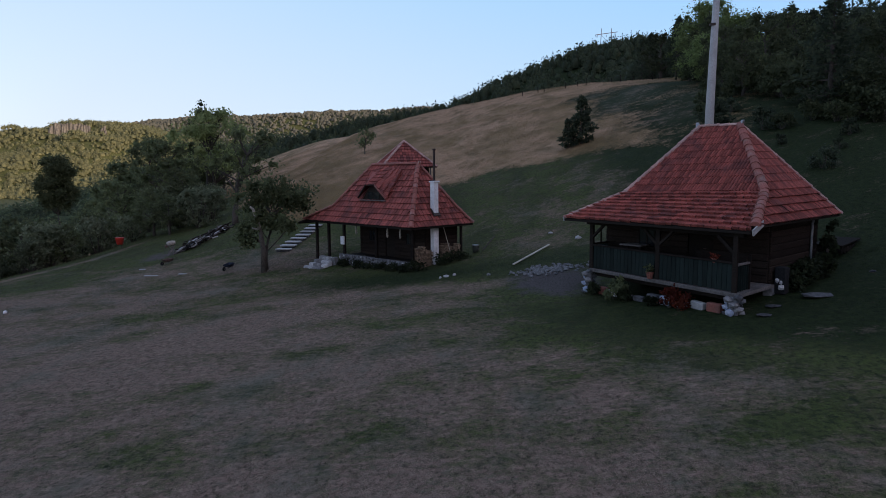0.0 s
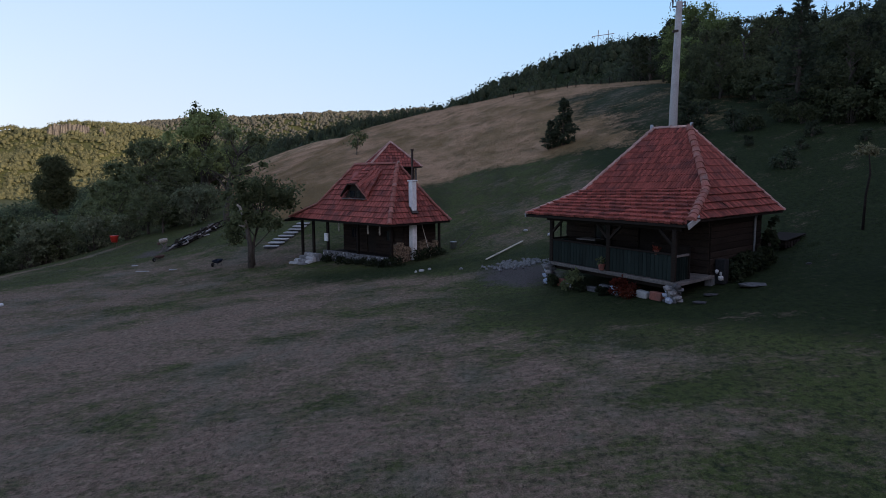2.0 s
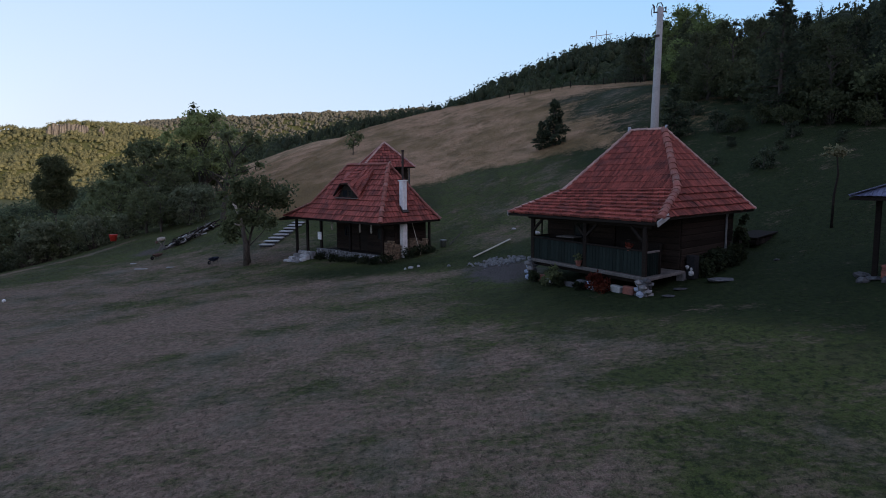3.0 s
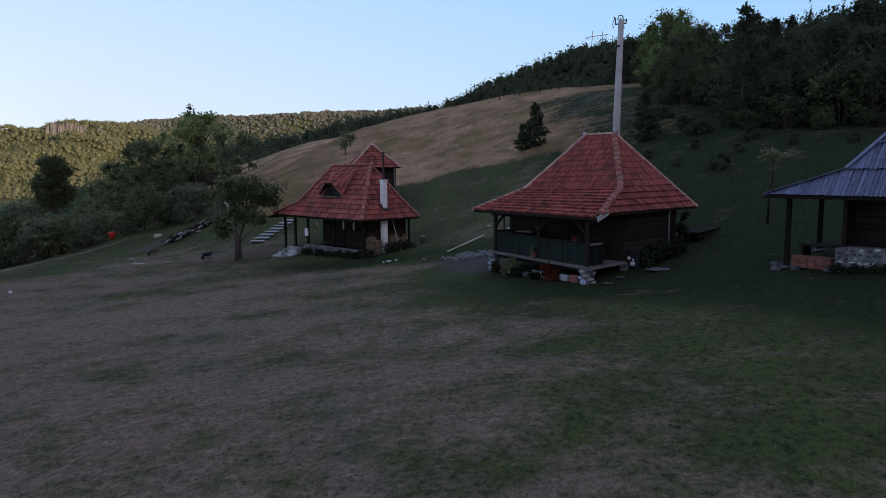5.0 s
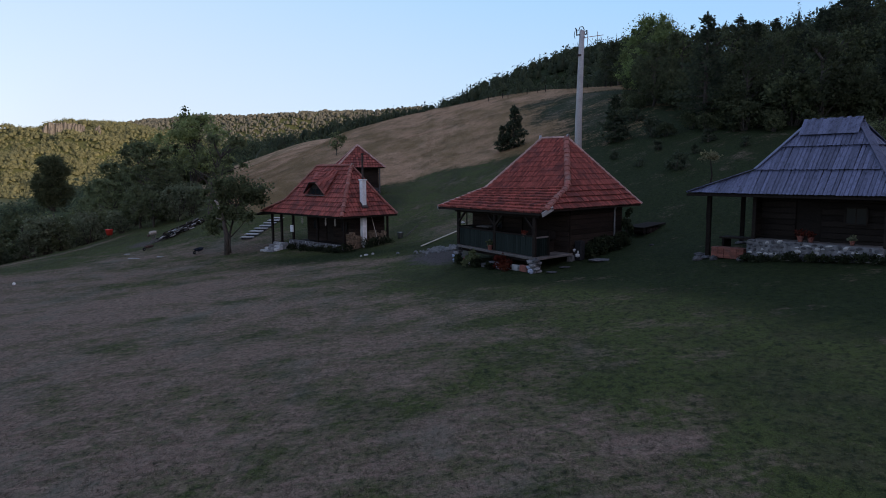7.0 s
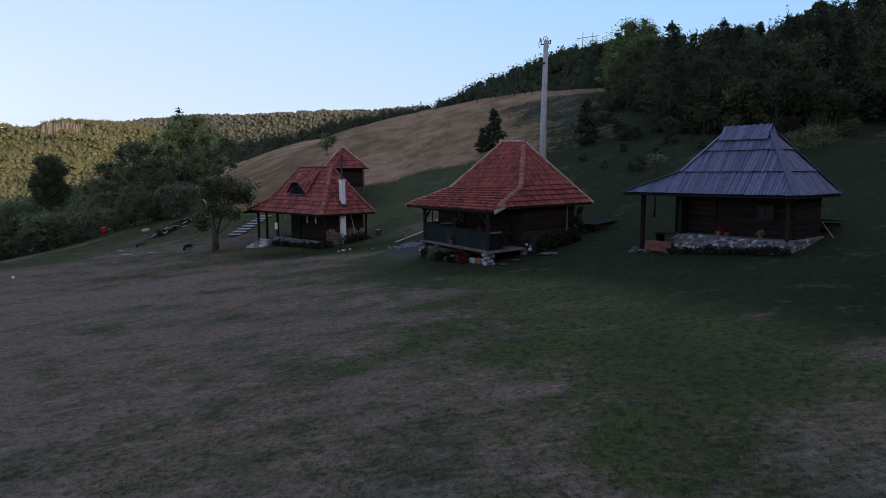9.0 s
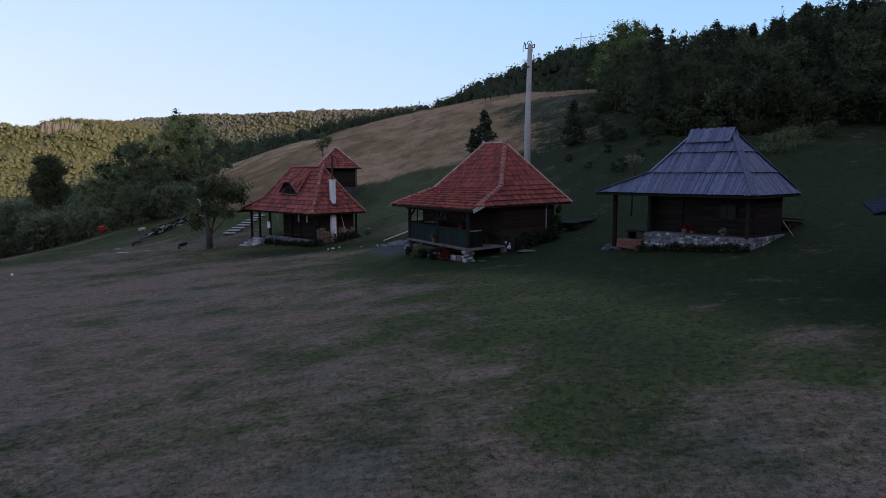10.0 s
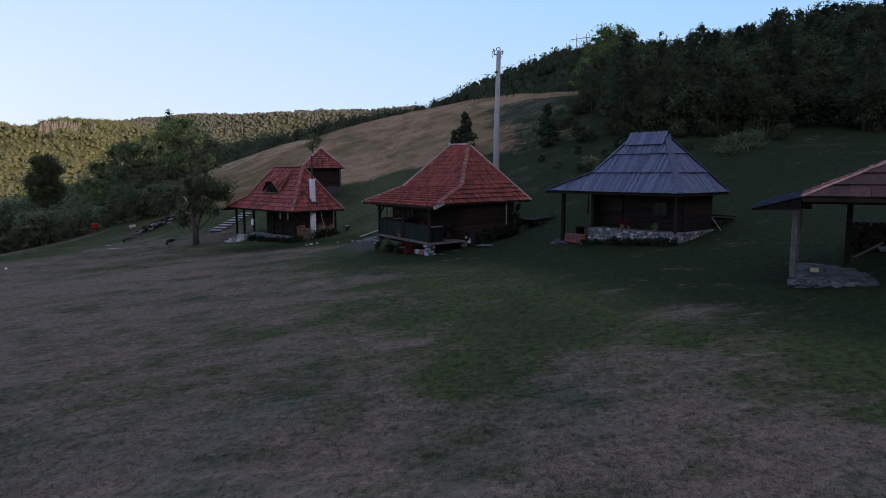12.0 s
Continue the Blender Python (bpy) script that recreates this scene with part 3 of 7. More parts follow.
def lay(roof, faces, course, width, mats, singles, name, make=tile_mesh, jitter=0.012, lap=1.15, joined="tiling", fill=0.915):
    """Lays tiles or boards in courses on the faces of a roof. Whole pieces on the first faces are single objects, up to a number; the rest are one mesh."""
    rest = Geo()
    shared = {}
    rnd = random.Random(len(name) + int(course * 100))
    left = singles
    for left_side, right_side, bands in faces:
        e = (right_side[0] - left_side[0]).normalized()
        for b in range(len(left_side) - 1):
            if not bands[b]:
                continue
            a0, a1 = left_side[b], left_side[b + 1]
            c0, c1 = right_side[b], right_side[b + 1]
            up = ((a1 + c1) - (a0 + c0)) / 2
            up -= e * up.dot(e)
            n = max(1, round(up.length / course))
            size = up.length / n
            y = up.normalized()
            z = e.cross(y)
            for k in range(n):
                f0, f1 = k / n, (k + 1) / n
                la, ra = a0.lerp(a1, f0), c0.lerp(c1, f0)
                lb, rb = a0.lerp(a1, f1), c0.lerp(c1, f1)
                b0, b1, t0, t1 = la.dot(e), ra.dot(e), lb.dot(e), rb.dot(e)
                col = math.floor(min(b0, t0) / width)
                while col * width < max(b1, t1):
                    x0, x1 = col * width, (col + 1) * width
                    col += 1
                    # the piece is cut to the hips: its lower and its upper edge apart
                    lo0, lo1 = max(x0, b0), min(x1, b1)
                    up0, up1 = max(x0, t0), min(x1, t1)
                    if lo1 - lo0 < 0.04 * width and up1 - up0 < 0.04 * width:
                        continue
                    if lo1 < lo0:
                        lo0 = lo1 = min(max((lo0 + lo1) / 2, x0), x1)
                    reach = 1.0
                    if up1 < up0:
                        # the hip ends this piece before its full length
                        if x1 < t0 and t0 > b0:
                            reach, up0, up1 = (x1 - b0) / (t0 - b0), x1, x1
                        elif x0 > t1 and b1 > t1:
                            reach, up0, up1 = (b1 - x0) / (b1 - t1), x0, x0
                        else:
                            up0 = up1 = min(max((up0 + up1) / 2, x0), x1)
                        if reach < 0.05:
                            continue
                    o = la.lerp(ra, min(1.15, max(-0.15, (x0 - b0) / max(b1 - b0, width))))
                    o = o + e * (x0 - o.dot(e))
                    f = min(1.0, max(0.0, (x0 - b0) / max(b1 - b0, width)))
                    rise = a0.lerp(a1, 1.0).lerp(c1, f) - a0.lerp(c0, f)
                    y = (rise - e * rise.dot(e)).normalized()
                    z = e.cross(y)
                    m = Matrix((e, y, z)).transposed().to_4x4()
                    m.translation = o + z * rnd.uniform(0, jitter) - y * rnd.uniform(0, jitter)
                    m = m @ Matrix.Rotation(rnd.uniform(-1, 1) * jitter * 0.8, 4, "Z")
                    key = round(size, 3)
                    if key not in shared:
                        vs, fs = make(width * fill, size * lap, name)
                        g = Geo().add(vs, fs)
                        shared[key] = (vs, fs, g.mesh(name, mats[0]))
                    vs, fs, me = shared[key]
                    whole = lo1 - lo0 > 0.999 * width and up1 - up0 > 0.999 * width
                    if left > 0 and whole:
                        piece(name, me, m, roof)
                        left -= 1
                    elif whole:
                        rest.add([m @ Vector(p) for p in vs], fs)
                    else:
                        cut = []
                        for p in vs:
                            if t0 > b0 and t1 < b1:
                                # the hips bound the piece's length at each side
                                xx = min(max(x0 + p[0] * 1.04, b0), b1)
                                far = min(p[1], size, size * (xx - b0) / (t0 - b0) + 0.03, size * (b1 - xx) / (b1 - t1) + 0.03)
                                cut.append(m @ Vector((xx - x0, max(far, 0.0), p[2])))
                                continue
                            f = min(1.0, max(0.0, p[1] / size))
                            xa, xb = lo0 + (up0 - lo0) * f - x0, lo1 + (up1 - lo1) * f - x0
                            cut.append(m @ Vector((xa + (xb - xa) * p[0] / width, min(p[1], size) * reach, p[2])))
                        rest.add(cut, fs)
    return part(joined, rest, mats[1], roof, kind="stuff")


def roof_deck(name, faces, parent, mat, thick=0.05, drop=0.02):
    """The boarding under a roof's covering, with thickness, in one piece."""
    v, f, seen = [], [], {}

    def corner(p):
        key = tuple(round(c, 3) for c in p)
        if key not in seen:
            seen[key] = len(v)
            v.append(tuple(p))
        return seen[key]

    for left_side, right_side, _ in faces:
        for b in range(len(left_side) - 1):
            q = [left_side[b], right_side[b], right_side[b + 1], left_side[b + 1]]
            for dz, turn in ((drop, 1), (drop + thick, -1)):
                ids = list(dict.fromkeys(corner(p - Vector((0, 0, dz))) for p in q))
                f.append(tuple(ids[::turn]))
        p, q = left_side[0], right_side[0]
        f.append(tuple(corner(c - Vector((0, 0, dz))) for c, dz in ((p, drop), (p, drop + thick), (q, drop + thick), (q, drop))))
    g = Geo()
    g.v, g.f = v, f
    return part(name, g, mat, parent)


def cap_mesh(name, mat, length=0.4, r=0.115):
    """A half-round ridge tile, wider at its lower end."""
    g = Geo()
    vs, fs, n = [], [], 7
    for x, k in ((0, 1.12), (0.06, 1.15), (0.07, 1.0), (length, 0.9)):
        vs += [(x, -r * k * math.cos(math.pi * i / (n - 1)), r * k * math.sin(math.pi * i / (n - 1)) * 0.85) for i in range(n)]
    for j in range(3):
        fs += [(j * n + i, j * n + i + 1, j * n + n + i + 1, j * n + n + i) for i in range(n - 1)]
    fs.append(tuple(range(n)))
    return g.add(vs, fs).mesh(name, mat, False)


def caps(roof, poly, me, rnd, length=0.36, lift=0.02):
    """Ridge tiles one after another along a hip or ridge, from its foot up."""
    for p, q in zip(poly, poly[1:]):
        d = q - p
        n = max(1, round(d.length / length))
        x = d.normalized()
        yv = Vector((0, 0, 1)).cross(x).normalized()
        zv = x.cross(yv)
        for i in range(n):
            m = Matrix((x, yv, zv)).transposed().to_4x4()
            m.translation = p + d * (i / n) + zv * (lift + rnd.uniform(0, 0.012))
            piece("ridge_tile", me, m @ Matrix.Rotation(rnd.uniform(-0.05, 0.05), 4, "Z"), roof)


class Frame:
    """The plan of a house: u along the ridge, v across, z up, to places in the world."""

    def __init__(self, ox, oy, angle):
        self.o = Vector((ox, oy, 0))
        self.u = Vector((math.cos(angle), math.sin(angle), 0))
        self.v = Vector((math.sin(angle), -math.cos(angle), 0))
        self.m = Matrix((self.u, self.v, Vector((0, 0, 1)))).transposed().to_4x4()

    def __call__(self, u, v, z=0.0):
        return self.o + self.u * u + self.v * v + Vector((0, 0, z))

    def g(self, u, v):
        p = self(u, v)
        return gz(p.x, p.y)

    def at(self, u, v, z=0.0):
        m = self.m.copy()
        m.translation = self(u, v, z)
        return m


def plank_wall(parent, fr, p, q, z0, z1, high, mat, name="wall", thick=0.12, gap=None):
    """A wall of level squared timbers from plan point p to q; gap: (from, to, sill, head) fractions and heights left open."""
    w = part(name, Geo().beam(fr(*p, (z0 + z1) / 2), fr(*q, (z0 + z1) / 2), thick * 0.4, z1 - z0) if gap is None else Geo(), TIMBER, parent)
    if gap is not None:
        a, b, s, h = gap
        g = Geo()
        pa, pb = Vector(p).lerp(Vector(q), a), Vector(p).lerp(Vector(q), b)
        zm = (z0 + z1) / 2
        g.beam(fr(*p, zm), fr(*pa, zm), thick * 0.4, z1 - z0)
        g.beam(fr(*pb, zm), fr(*q, zm), thick * 0.4, z1 - z0)
        if s > z0 + 0.02:
            g.beam(fr(*pa, (z0 + s) / 2), fr(*pb, (z0 + s) / 2), thick * 0.4, s - z0)
        if h < z1 - 0.02:
            g.beam(fr(*pa, (h + z1) / 2), fr(*pb, (h + z1) / 2), thick * 0.4, z1 - h)
        w.data = g.mesh(name, TIMBER)
    rnd = random.Random(int(abs(z0 * 100)) + int(abs(p[0] * 50)))
    n = max(1, round((z1 - z0) / high))
    for i in range(n):
        za, zb = z0 + (z1 - z0) * i / n + 0.008, z0 + (z1 - z0) * (i + 1) / n - 0.008
        runs = [(0, 1)]
        if gap is not None and zb > gap[2] + 0.02 and za < gap[3] - 0.02:
            runs = [(0, gap[0]), (gap[1], 1)]
        for r0, r1 in runs:
            if r1 - r0 < 0.02:
                continue
            a, b = Vector(p).lerp(Vector(q), r0), Vector(p).lerp(Vector(q), r1)
            g = Geo().beam(fr(*a, (za + zb) / 2), fr(*b, (za + zb) / 2), thick + rnd.uniform(-0.012, 0.012), zb - za, 0.02)
            part("plank", g, mat, w)
    return w


def stones_along(parent, p, q, z0, z1, thick, size, seed, mats, name="stone"):
    """A rubble wall from p to q: a mortar core with single stones set into its face."""
    rnd = random.Random(seed)
    p, q = Vector((*p, 0)), Vector((*q, 0))
    d = q - p
    x = d.normalized()
    y = Vector((0, 0, 1)).cross(x)
    w = part("foundation", Geo().beam(p + Vector((0, 0, (z0 + z1) / 2)), q + Vector((0, 0, (z0 + z1) / 2)), thick, z1 - z0, 0.03), MORTAR, parent)
    meshes = [Geo().rock((0, 0, 0), (1, 1, 1), seed + i, rough=0.3).mesh(name, mats[i % len(mats)]) for i in range(6)]
    rows = max(1, round((z1 - z0) / (size * 0.75)))
    for r in range(rows):
        s = rnd.uniform(0, size * 0.5)
        while s < d.length:
            k = size * rnd.uniform(0.7, 1.4)
            zz = z0 + (r + 0.5 + rnd.uniform(-0.28, 0.28)) * (z1 - z0) / rows
            if rnd.random() < 0.16:
                s += k * 0.6
                continue
            for side in (-1, 1):
                m = Matrix((x, y, Vector((0, 0, 1)))).transposed().to_4x4()
                m.translation = p + x * min(s + k / 2, d.length - 0.05) + y * side * thick * 0.46 + Vector((0, 0, zz))
                m = m @ Matrix.Rotation(rnd.uniform(-0.3, 0.3), 4, "Y") @ Matrix.Diagonal((k * rnd.uniform(0.6, 1.2), 0.1, (z1 - z0) / rows * rnd.uniform(0.55, 1.2), 1))
                piece(name, rnd.choice(meshes), m, w)
            s += k
    return w


def window_part(parent, fr, u, v, z, w, h, face, name="window"):
    """A small casement in a wall: frame, cross bars, pane. face 'u' lies across u, face 'v' along u."""
    ax = fr.v if face == "u" else fr.u
    nrm = -fr.u if face == "u" else -fr.v
    c = fr(u, v, z) + nrm * 0.05
    win = part(name, Geo(), TIMBER, parent)
    g = Geo()
    for s in (-1, 1):
        g.beam(c + ax * s * w / 2 - Vector((0, 0, h / 2)), c + ax * s * w / 2 + Vector((0, 0, h / 2)), 0.07, 0.07, 0.01)
        g.beam(c - ax * w / 2 + Vector((0, 0, s * h / 2)), c + ax * w / 2 + Vector((0, 0, s * h / 2)), 0.07, 0.07, 0.01)
    g.beam(c - Vector((0, 0, h / 2)), c + Vector((0, 0, h / 2)), 0.04, 0.04)
    win.data = g.mesh(name, TIMBER)
    part("pane", Geo().beam(c - ax * w / 2 + nrm * 0.0, c + ax * w / 2, 0.012, h), GLASS, win)
    return win


def V(*p):
    return Vector(p)


# ---- the porch cottage with the red hipped roof ----
def porch_cottage():
    fr = Frame(8.1, 20.75, 2.321)
    house = thing("cottage", "small timber cottage with steep red tile roof and boarded porch", "cottage", "farm buildings")
    ze, zb, zr = 3.24, 4.33, 6.72
    F, L, R, B = fr(0, 0, ze), fr(7.45, 0.95, ze), fr(0.05, 8.15, ze + 0.12), fr(7.35, 8.15, ze + 0.12)
    KF, KL = fr(0.82, 3.0, zb), fr(6.25, 3.3, zb - 0.14)
    r, l = fr(2.88, 5.62, zr), fr(4.45, 5.62, zr)
    F2 = fr(0.0, 0.3, ze + 0.12)
    KR, KB = R.lerp(r, 0.3), B.lerp(l, 0.3)
    L2 = fr(7.42, 1.2, ze + 0.12)
    front = ([L, KL, l], [F, KF, r], (True, True))
    side = ([F2, KF, r], [R, KR, r], (True, True))
    back = ([R, KR, r], [B, KB, l], (True, True))
    end = ([B, KB, l], [L2, KL, l], (True, True))
    faces = [front, side, back, end]
    roof = roof_deck("roof", faces, house, TIMBER)
    lay(roof, [(f[0], f[1], (True, False)) for f in faces[:2]] , 0.33, 0.235, (TILE_ONE, TILE), 290, "tile", jitter=0.028)
    lay(roof, [(f[0], f[1], (False, True)) for f in faces[:2]] + faces[2:], 0.35, 0.118, (TILE_ONE, TILE), 0, "upper_tile", rib_mesh, 0.008, fill=0.86)
    rnd = random.Random(4)
    cap, pale = cap_mesh("ridge_tile", CAP, 0.42, 0.15), cap_mesh("ridge_tile", CAP_PALE, 0.4, 0.11)
    caps(roof, [F2, KF, r], cap, rnd, 0.38)
    caps(roof, [R, KR, r], pale, rnd)
    caps(roof, [L, KL, l], pale, rnd)
    caps(roof, [B, KB, l], pale, rnd)
    caps(roof, [r, l], pale, rnd)
    # the raised ends of the ridge and the barge board at the porch corner
    for p, s in ((r, -1), (l, 1)):
        g = Geo()
        g.beam(p + fr.u * s * 0.02 - fr.v * 0.16 - V(0, 0, 0.1), p + fr.u * s * 0.1 + V(0, 0, 0.2), 0.12, 0.05, 0.01)
        g.beam(p + fr.u * s * 0.02 + fr.v * 0.16 - V(0, 0, 0.1), p + fr.u * s * 0.1 + V(0, 0, 0.2), 0.12, 0.05, 0.01)
        part("ridge_horn", g, STEEL, roof, "pale sheet-metal ridge end")
    part("barge_board", Geo().beam(F + fr.v * 0.02 - fr.u * 0.06 - V(0, 0, 0.05), F2 + fr.v * 0.5 - fr.u * 0.04 + V(0, 0, 0.09), 0.05, 0.2, 0.01), CONCRETE, roof, "pale metal-clad barge board")
    part("barge_board", Geo().beam(L + fr.u * 0.06 - V(0, 0, 0.04), L + fr.u * 0.04 + fr.v * 0.5 + V(0, 0, 0.1), 0.05, 0.16, 0.01), CONCRETE, roof, "pale metal-clad barge board")
    g = Geo()
    g.beam(F - V(0, 0, 0.05), L - V(0, 0, 0.05), 0.04, 0.08, 0.006)
    part("fascia", g, TIMBER, roof)
    # body
    zf = 1.3
    a, b, c, d = (0.5, 2.75), (0.5, 7.1), (6.7, 7.1), (6.7, 2.75)
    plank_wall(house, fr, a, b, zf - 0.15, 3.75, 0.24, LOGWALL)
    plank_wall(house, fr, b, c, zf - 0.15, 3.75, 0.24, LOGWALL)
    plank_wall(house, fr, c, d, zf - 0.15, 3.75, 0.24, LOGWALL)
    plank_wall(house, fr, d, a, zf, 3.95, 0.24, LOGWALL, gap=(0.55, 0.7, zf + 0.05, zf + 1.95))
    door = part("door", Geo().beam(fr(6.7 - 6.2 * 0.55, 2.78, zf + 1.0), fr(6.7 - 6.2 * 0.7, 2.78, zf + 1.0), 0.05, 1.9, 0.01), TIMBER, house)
    part("door_handle", Geo().tube([fr(2.6, 2.72, zf + 1.0), fr(2.6, 2.66, zf + 1.0), fr(2.7, 2.66, zf + 1.0)], [0.012] * 3, 5), IRON, door)
    window_part(house, fr, 4.9, 2.7, zf + 1.25, 0.7, 0.75, "v")
    # roof timbers over the wall heads
    for u in (1.2, 2.6, 4.0, 5.4, 6.4):
        vv = 0.3 + 0.13 * u
        part("rafter", Geo().beam(fr(u, vv, ze + 0.0), fr(u, 3.1, zb - 0.2), 0.09, 0.12, 0.01), TIMBER, house)
    part("wall_plate", Geo().beam(fr(0.25, 0.28, ze - 0.16), fr(6.85, 1.62, ze - 0.16), 0.14, 0.14, 0.012), TIMBER, house)
    part("tie_beam", Geo().beam(fr(0.5, 0.25, ze - 0.16), fr(0.5, 2.8, ze + 0.1), 0.12, 0.14, 0.012), TIMBER, house)
    part("tie_beam", Geo().beam(fr(6.65, 1.6, ze - 0.16), fr(6.65, 2.8, ze + 0.1), 0.12, 0.14, 0.012), TIMBER, house)
    # porch: floor, posts with braces, boarded rail

    def edge(t):
        return 0.5 + 6.15 * t, 0.22 + 1.42 * t

    deck = part("porch_floor", Geo().add([fr(*edge(0), zf - 0.09), fr(*edge(1), zf - 0.09), fr(6.65, 2.75, zf - 0.09), fr(0.45, 2.75, zf - 0.09), fr(*edge(0), zf - 0.02), fr(*edge(1), zf - 0.02), fr(6.65, 2.75, zf - 0.02), fr(0.45, 2.75, zf - 0.02)],
                [(0, 1, 2, 3), (7, 6, 5, 4), (0, 4, 5, 1), (1, 5, 6, 2), (2, 6, 7, 3), (3, 7, 4, 0)]), TIMBER, house)
    for i in range(11):
        s = (i + 0.5) / 11
        ea, eb = edge(-0.035), edge(1.0)
        pa = fr(ea[0], ea[1] - 0.12 + (2.72 - ea[1]) * s, zf)
        pb = fr(eb[0], eb[1] - 0.05 + (2.72 - eb[1]) * s, zf)
        part("plank", Geo().beam(pa, pb, 0.21 - 0.004 * i, 0.035, 0.006), DECKWOOD, deck)
    part("deck_edge", Geo().beam(fr(0.28, 0.05, zf - 0.05), fr(0.28, 2.7, zf - 0.05), 0.06, 0.1, 0.008), DECKWOOD, deck)
    part("deck_edge", Geo().beam(fr(0.3, 0.08, zf - 0.06), fr(6.65, 1.55, zf - 0.06), 0.06, 0.1, 0.008), DECKWOOD, deck)
    for t in (0.0, 0.48, 1.0):
        u, v = edge(t)
        post = part("post", Geo().beam(fr(u, v, zf), fr(u, v, ze - 0.2), 0.15, 0.15, 0.015), TIMBER, house)
        for s in ((1,) if t == 0 else (-1,) if t == 1 else (-1, 1)):
            e = edge(t + s * 0.1)
            part("brace", Geo().beam(fr(u, v, ze - 0.75), fr(e[0], e[1], ze - 0.22), 0.09, 0.1, 0.01), TIMBER, post)
    rail = part("rail", Geo().beam(fr(*edge(0.0), zf + 0.92), fr(*edge(1.0), zf + 0.92), 0.12, 0.06, 0.01), TIMBER, house)
    for i in range(34):
        t0, t1 = 0.015 + i * 0.97 / 34, 0.015 + (i + 0.93) * 0.97 / 34
        p, q = fr(*edge(t0), zf + 0.47), fr(*edge(t1), zf + 0.47)
        part("board", Geo().beam(p, q, 0.025, 0.86 + 0.02 * math.sin(i * 3.3), 0.004), GREENBOARD, rail)
    p2 = part("post", Geo().beam(fr(0.46, 1.15, zf), fr(0.46, 1.15, zf + 1.12), 0.1, 0.1, 0.012), TIMBER, house)
    rail2 = part("rail", Geo().beam(fr(0.48, 0.25, zf + 0.86), fr(0.46, 1.15, zf + 0.86), 0.09, 0.07, 0.01), DECKWOOD, house)
    for i in range(5):
        part("board", Geo().beam(fr(0.48, 0.34 + i * 0.16, zf + 0.03), fr(0.48, 0.34 + i * 0.16, zf + 0.82), 0.14, 0.025, 0.004), GREENBOARD, rail2)
    # window panels at the far porch end
    far = part("wind_screen", Geo().beam(fr(6.62, 1.7, zf + 0.95), fr(6.62, 2.7, zf + 0.95), 0.06, 0.08, 0.01).beam(fr(6.62, 2.2, zf + 0.95), fr(6.62, 2.2, ze - 0.2), 0.05, 0.06, 0.01), TIMBER, house)
    for i in range(6):
        part("board", Geo().beam(fr(6.62, 1.78 + i * 0.165, zf + 0.03), fr(6.62, 1.78 + i * 0.165, zf + 0.9), 0.15, 0.025, 0.004), GREENBOARD, far)
    # stone piers and painted blocks under the porch
    rnd = random.Random(9)
    for t, w, hgt in ((0.0, 0.55, 0.0), (1.02, 0.45, 0.0)):
        u, v = edge(t)
        base = fr.g(u, v) - 0.12
        pier = part("stone_pier", Geo().beam(fr(u, v, base), fr(u, v, zf - 0.1), w * 0.6, w * 0.6, 0.03), MORTAR, house)
        for k in range(13):
            an = k * 2.4
            zz = base + 0.1 + (zf - base - 0.2) * (k / 12.0)
            part("stone", Geo().rock(fr(u + w * 0.36 * math.cos(an), v + w * 0.36 * math.sin(an), zz), (0.34, 0.3, 0.24), 40 + k), (STONE, PAVING, BLUEPAINT)[k % 3], pier)
    for i, (mat, wide, tall_) in enumerate(((BRICK, 0.5, 0.3), (CONCRETE, 0.52, 0.26), (BLUEPAINT, 0.5, 0.26), (BLUEPAINT, 0.56, 0.32), (STONE, 0.5, 0.34), (STONE, 0.4, 0.2), (STONE, 0.42, 0.2), (CONCRETE, 0.55, 0.24), (BRICK, 0.42, 0.3))):
        u, v = edge(0.1 + i * 0.1)
        ob = part("edging_block", Geo().box((0, 0, 0), (wide, 0.24, tall_), fr.m @ Matrix.Rotation(0.22 + rnd.uniform(-0.1, 0.1), 4, "Z") @ Matrix.Rotation(rnd.uniform(-0.06, 0.06), 4, "Y"), 0.03), mat, house)
        ob.location = fr(u, v - 0.02 + rnd.uniform(-0.04, 0.04), fr.g(u, v) + tall_ * 0.4)
    under = part("sleeper", Geo().beam(fr(0.5, 0.5, zf - 0.2), fr(6.6, 1.9, zf - 0.2), 0.16, 0.2, 0.015), TIMBER, house)
    stones_along(house, fr(0.5, 2.75).xy, fr(0.5, 7.1).xy, 0.75, zf - 0.12, 0.3, 0.34, 71, [STONE])
    # down pipe on the gable side
    part("down_pipe", Geo().tube([fr(0.32, 6.3, 3.35), fr(0.38, 6.3, 3.1), fr(0.38, 6.3, 1.55)], [0.045] * 3, 8), STEEL, house, "pale metal down pipe")
    return fr, edge, zf


fr2, edge2, zf2 = porch_cottage()


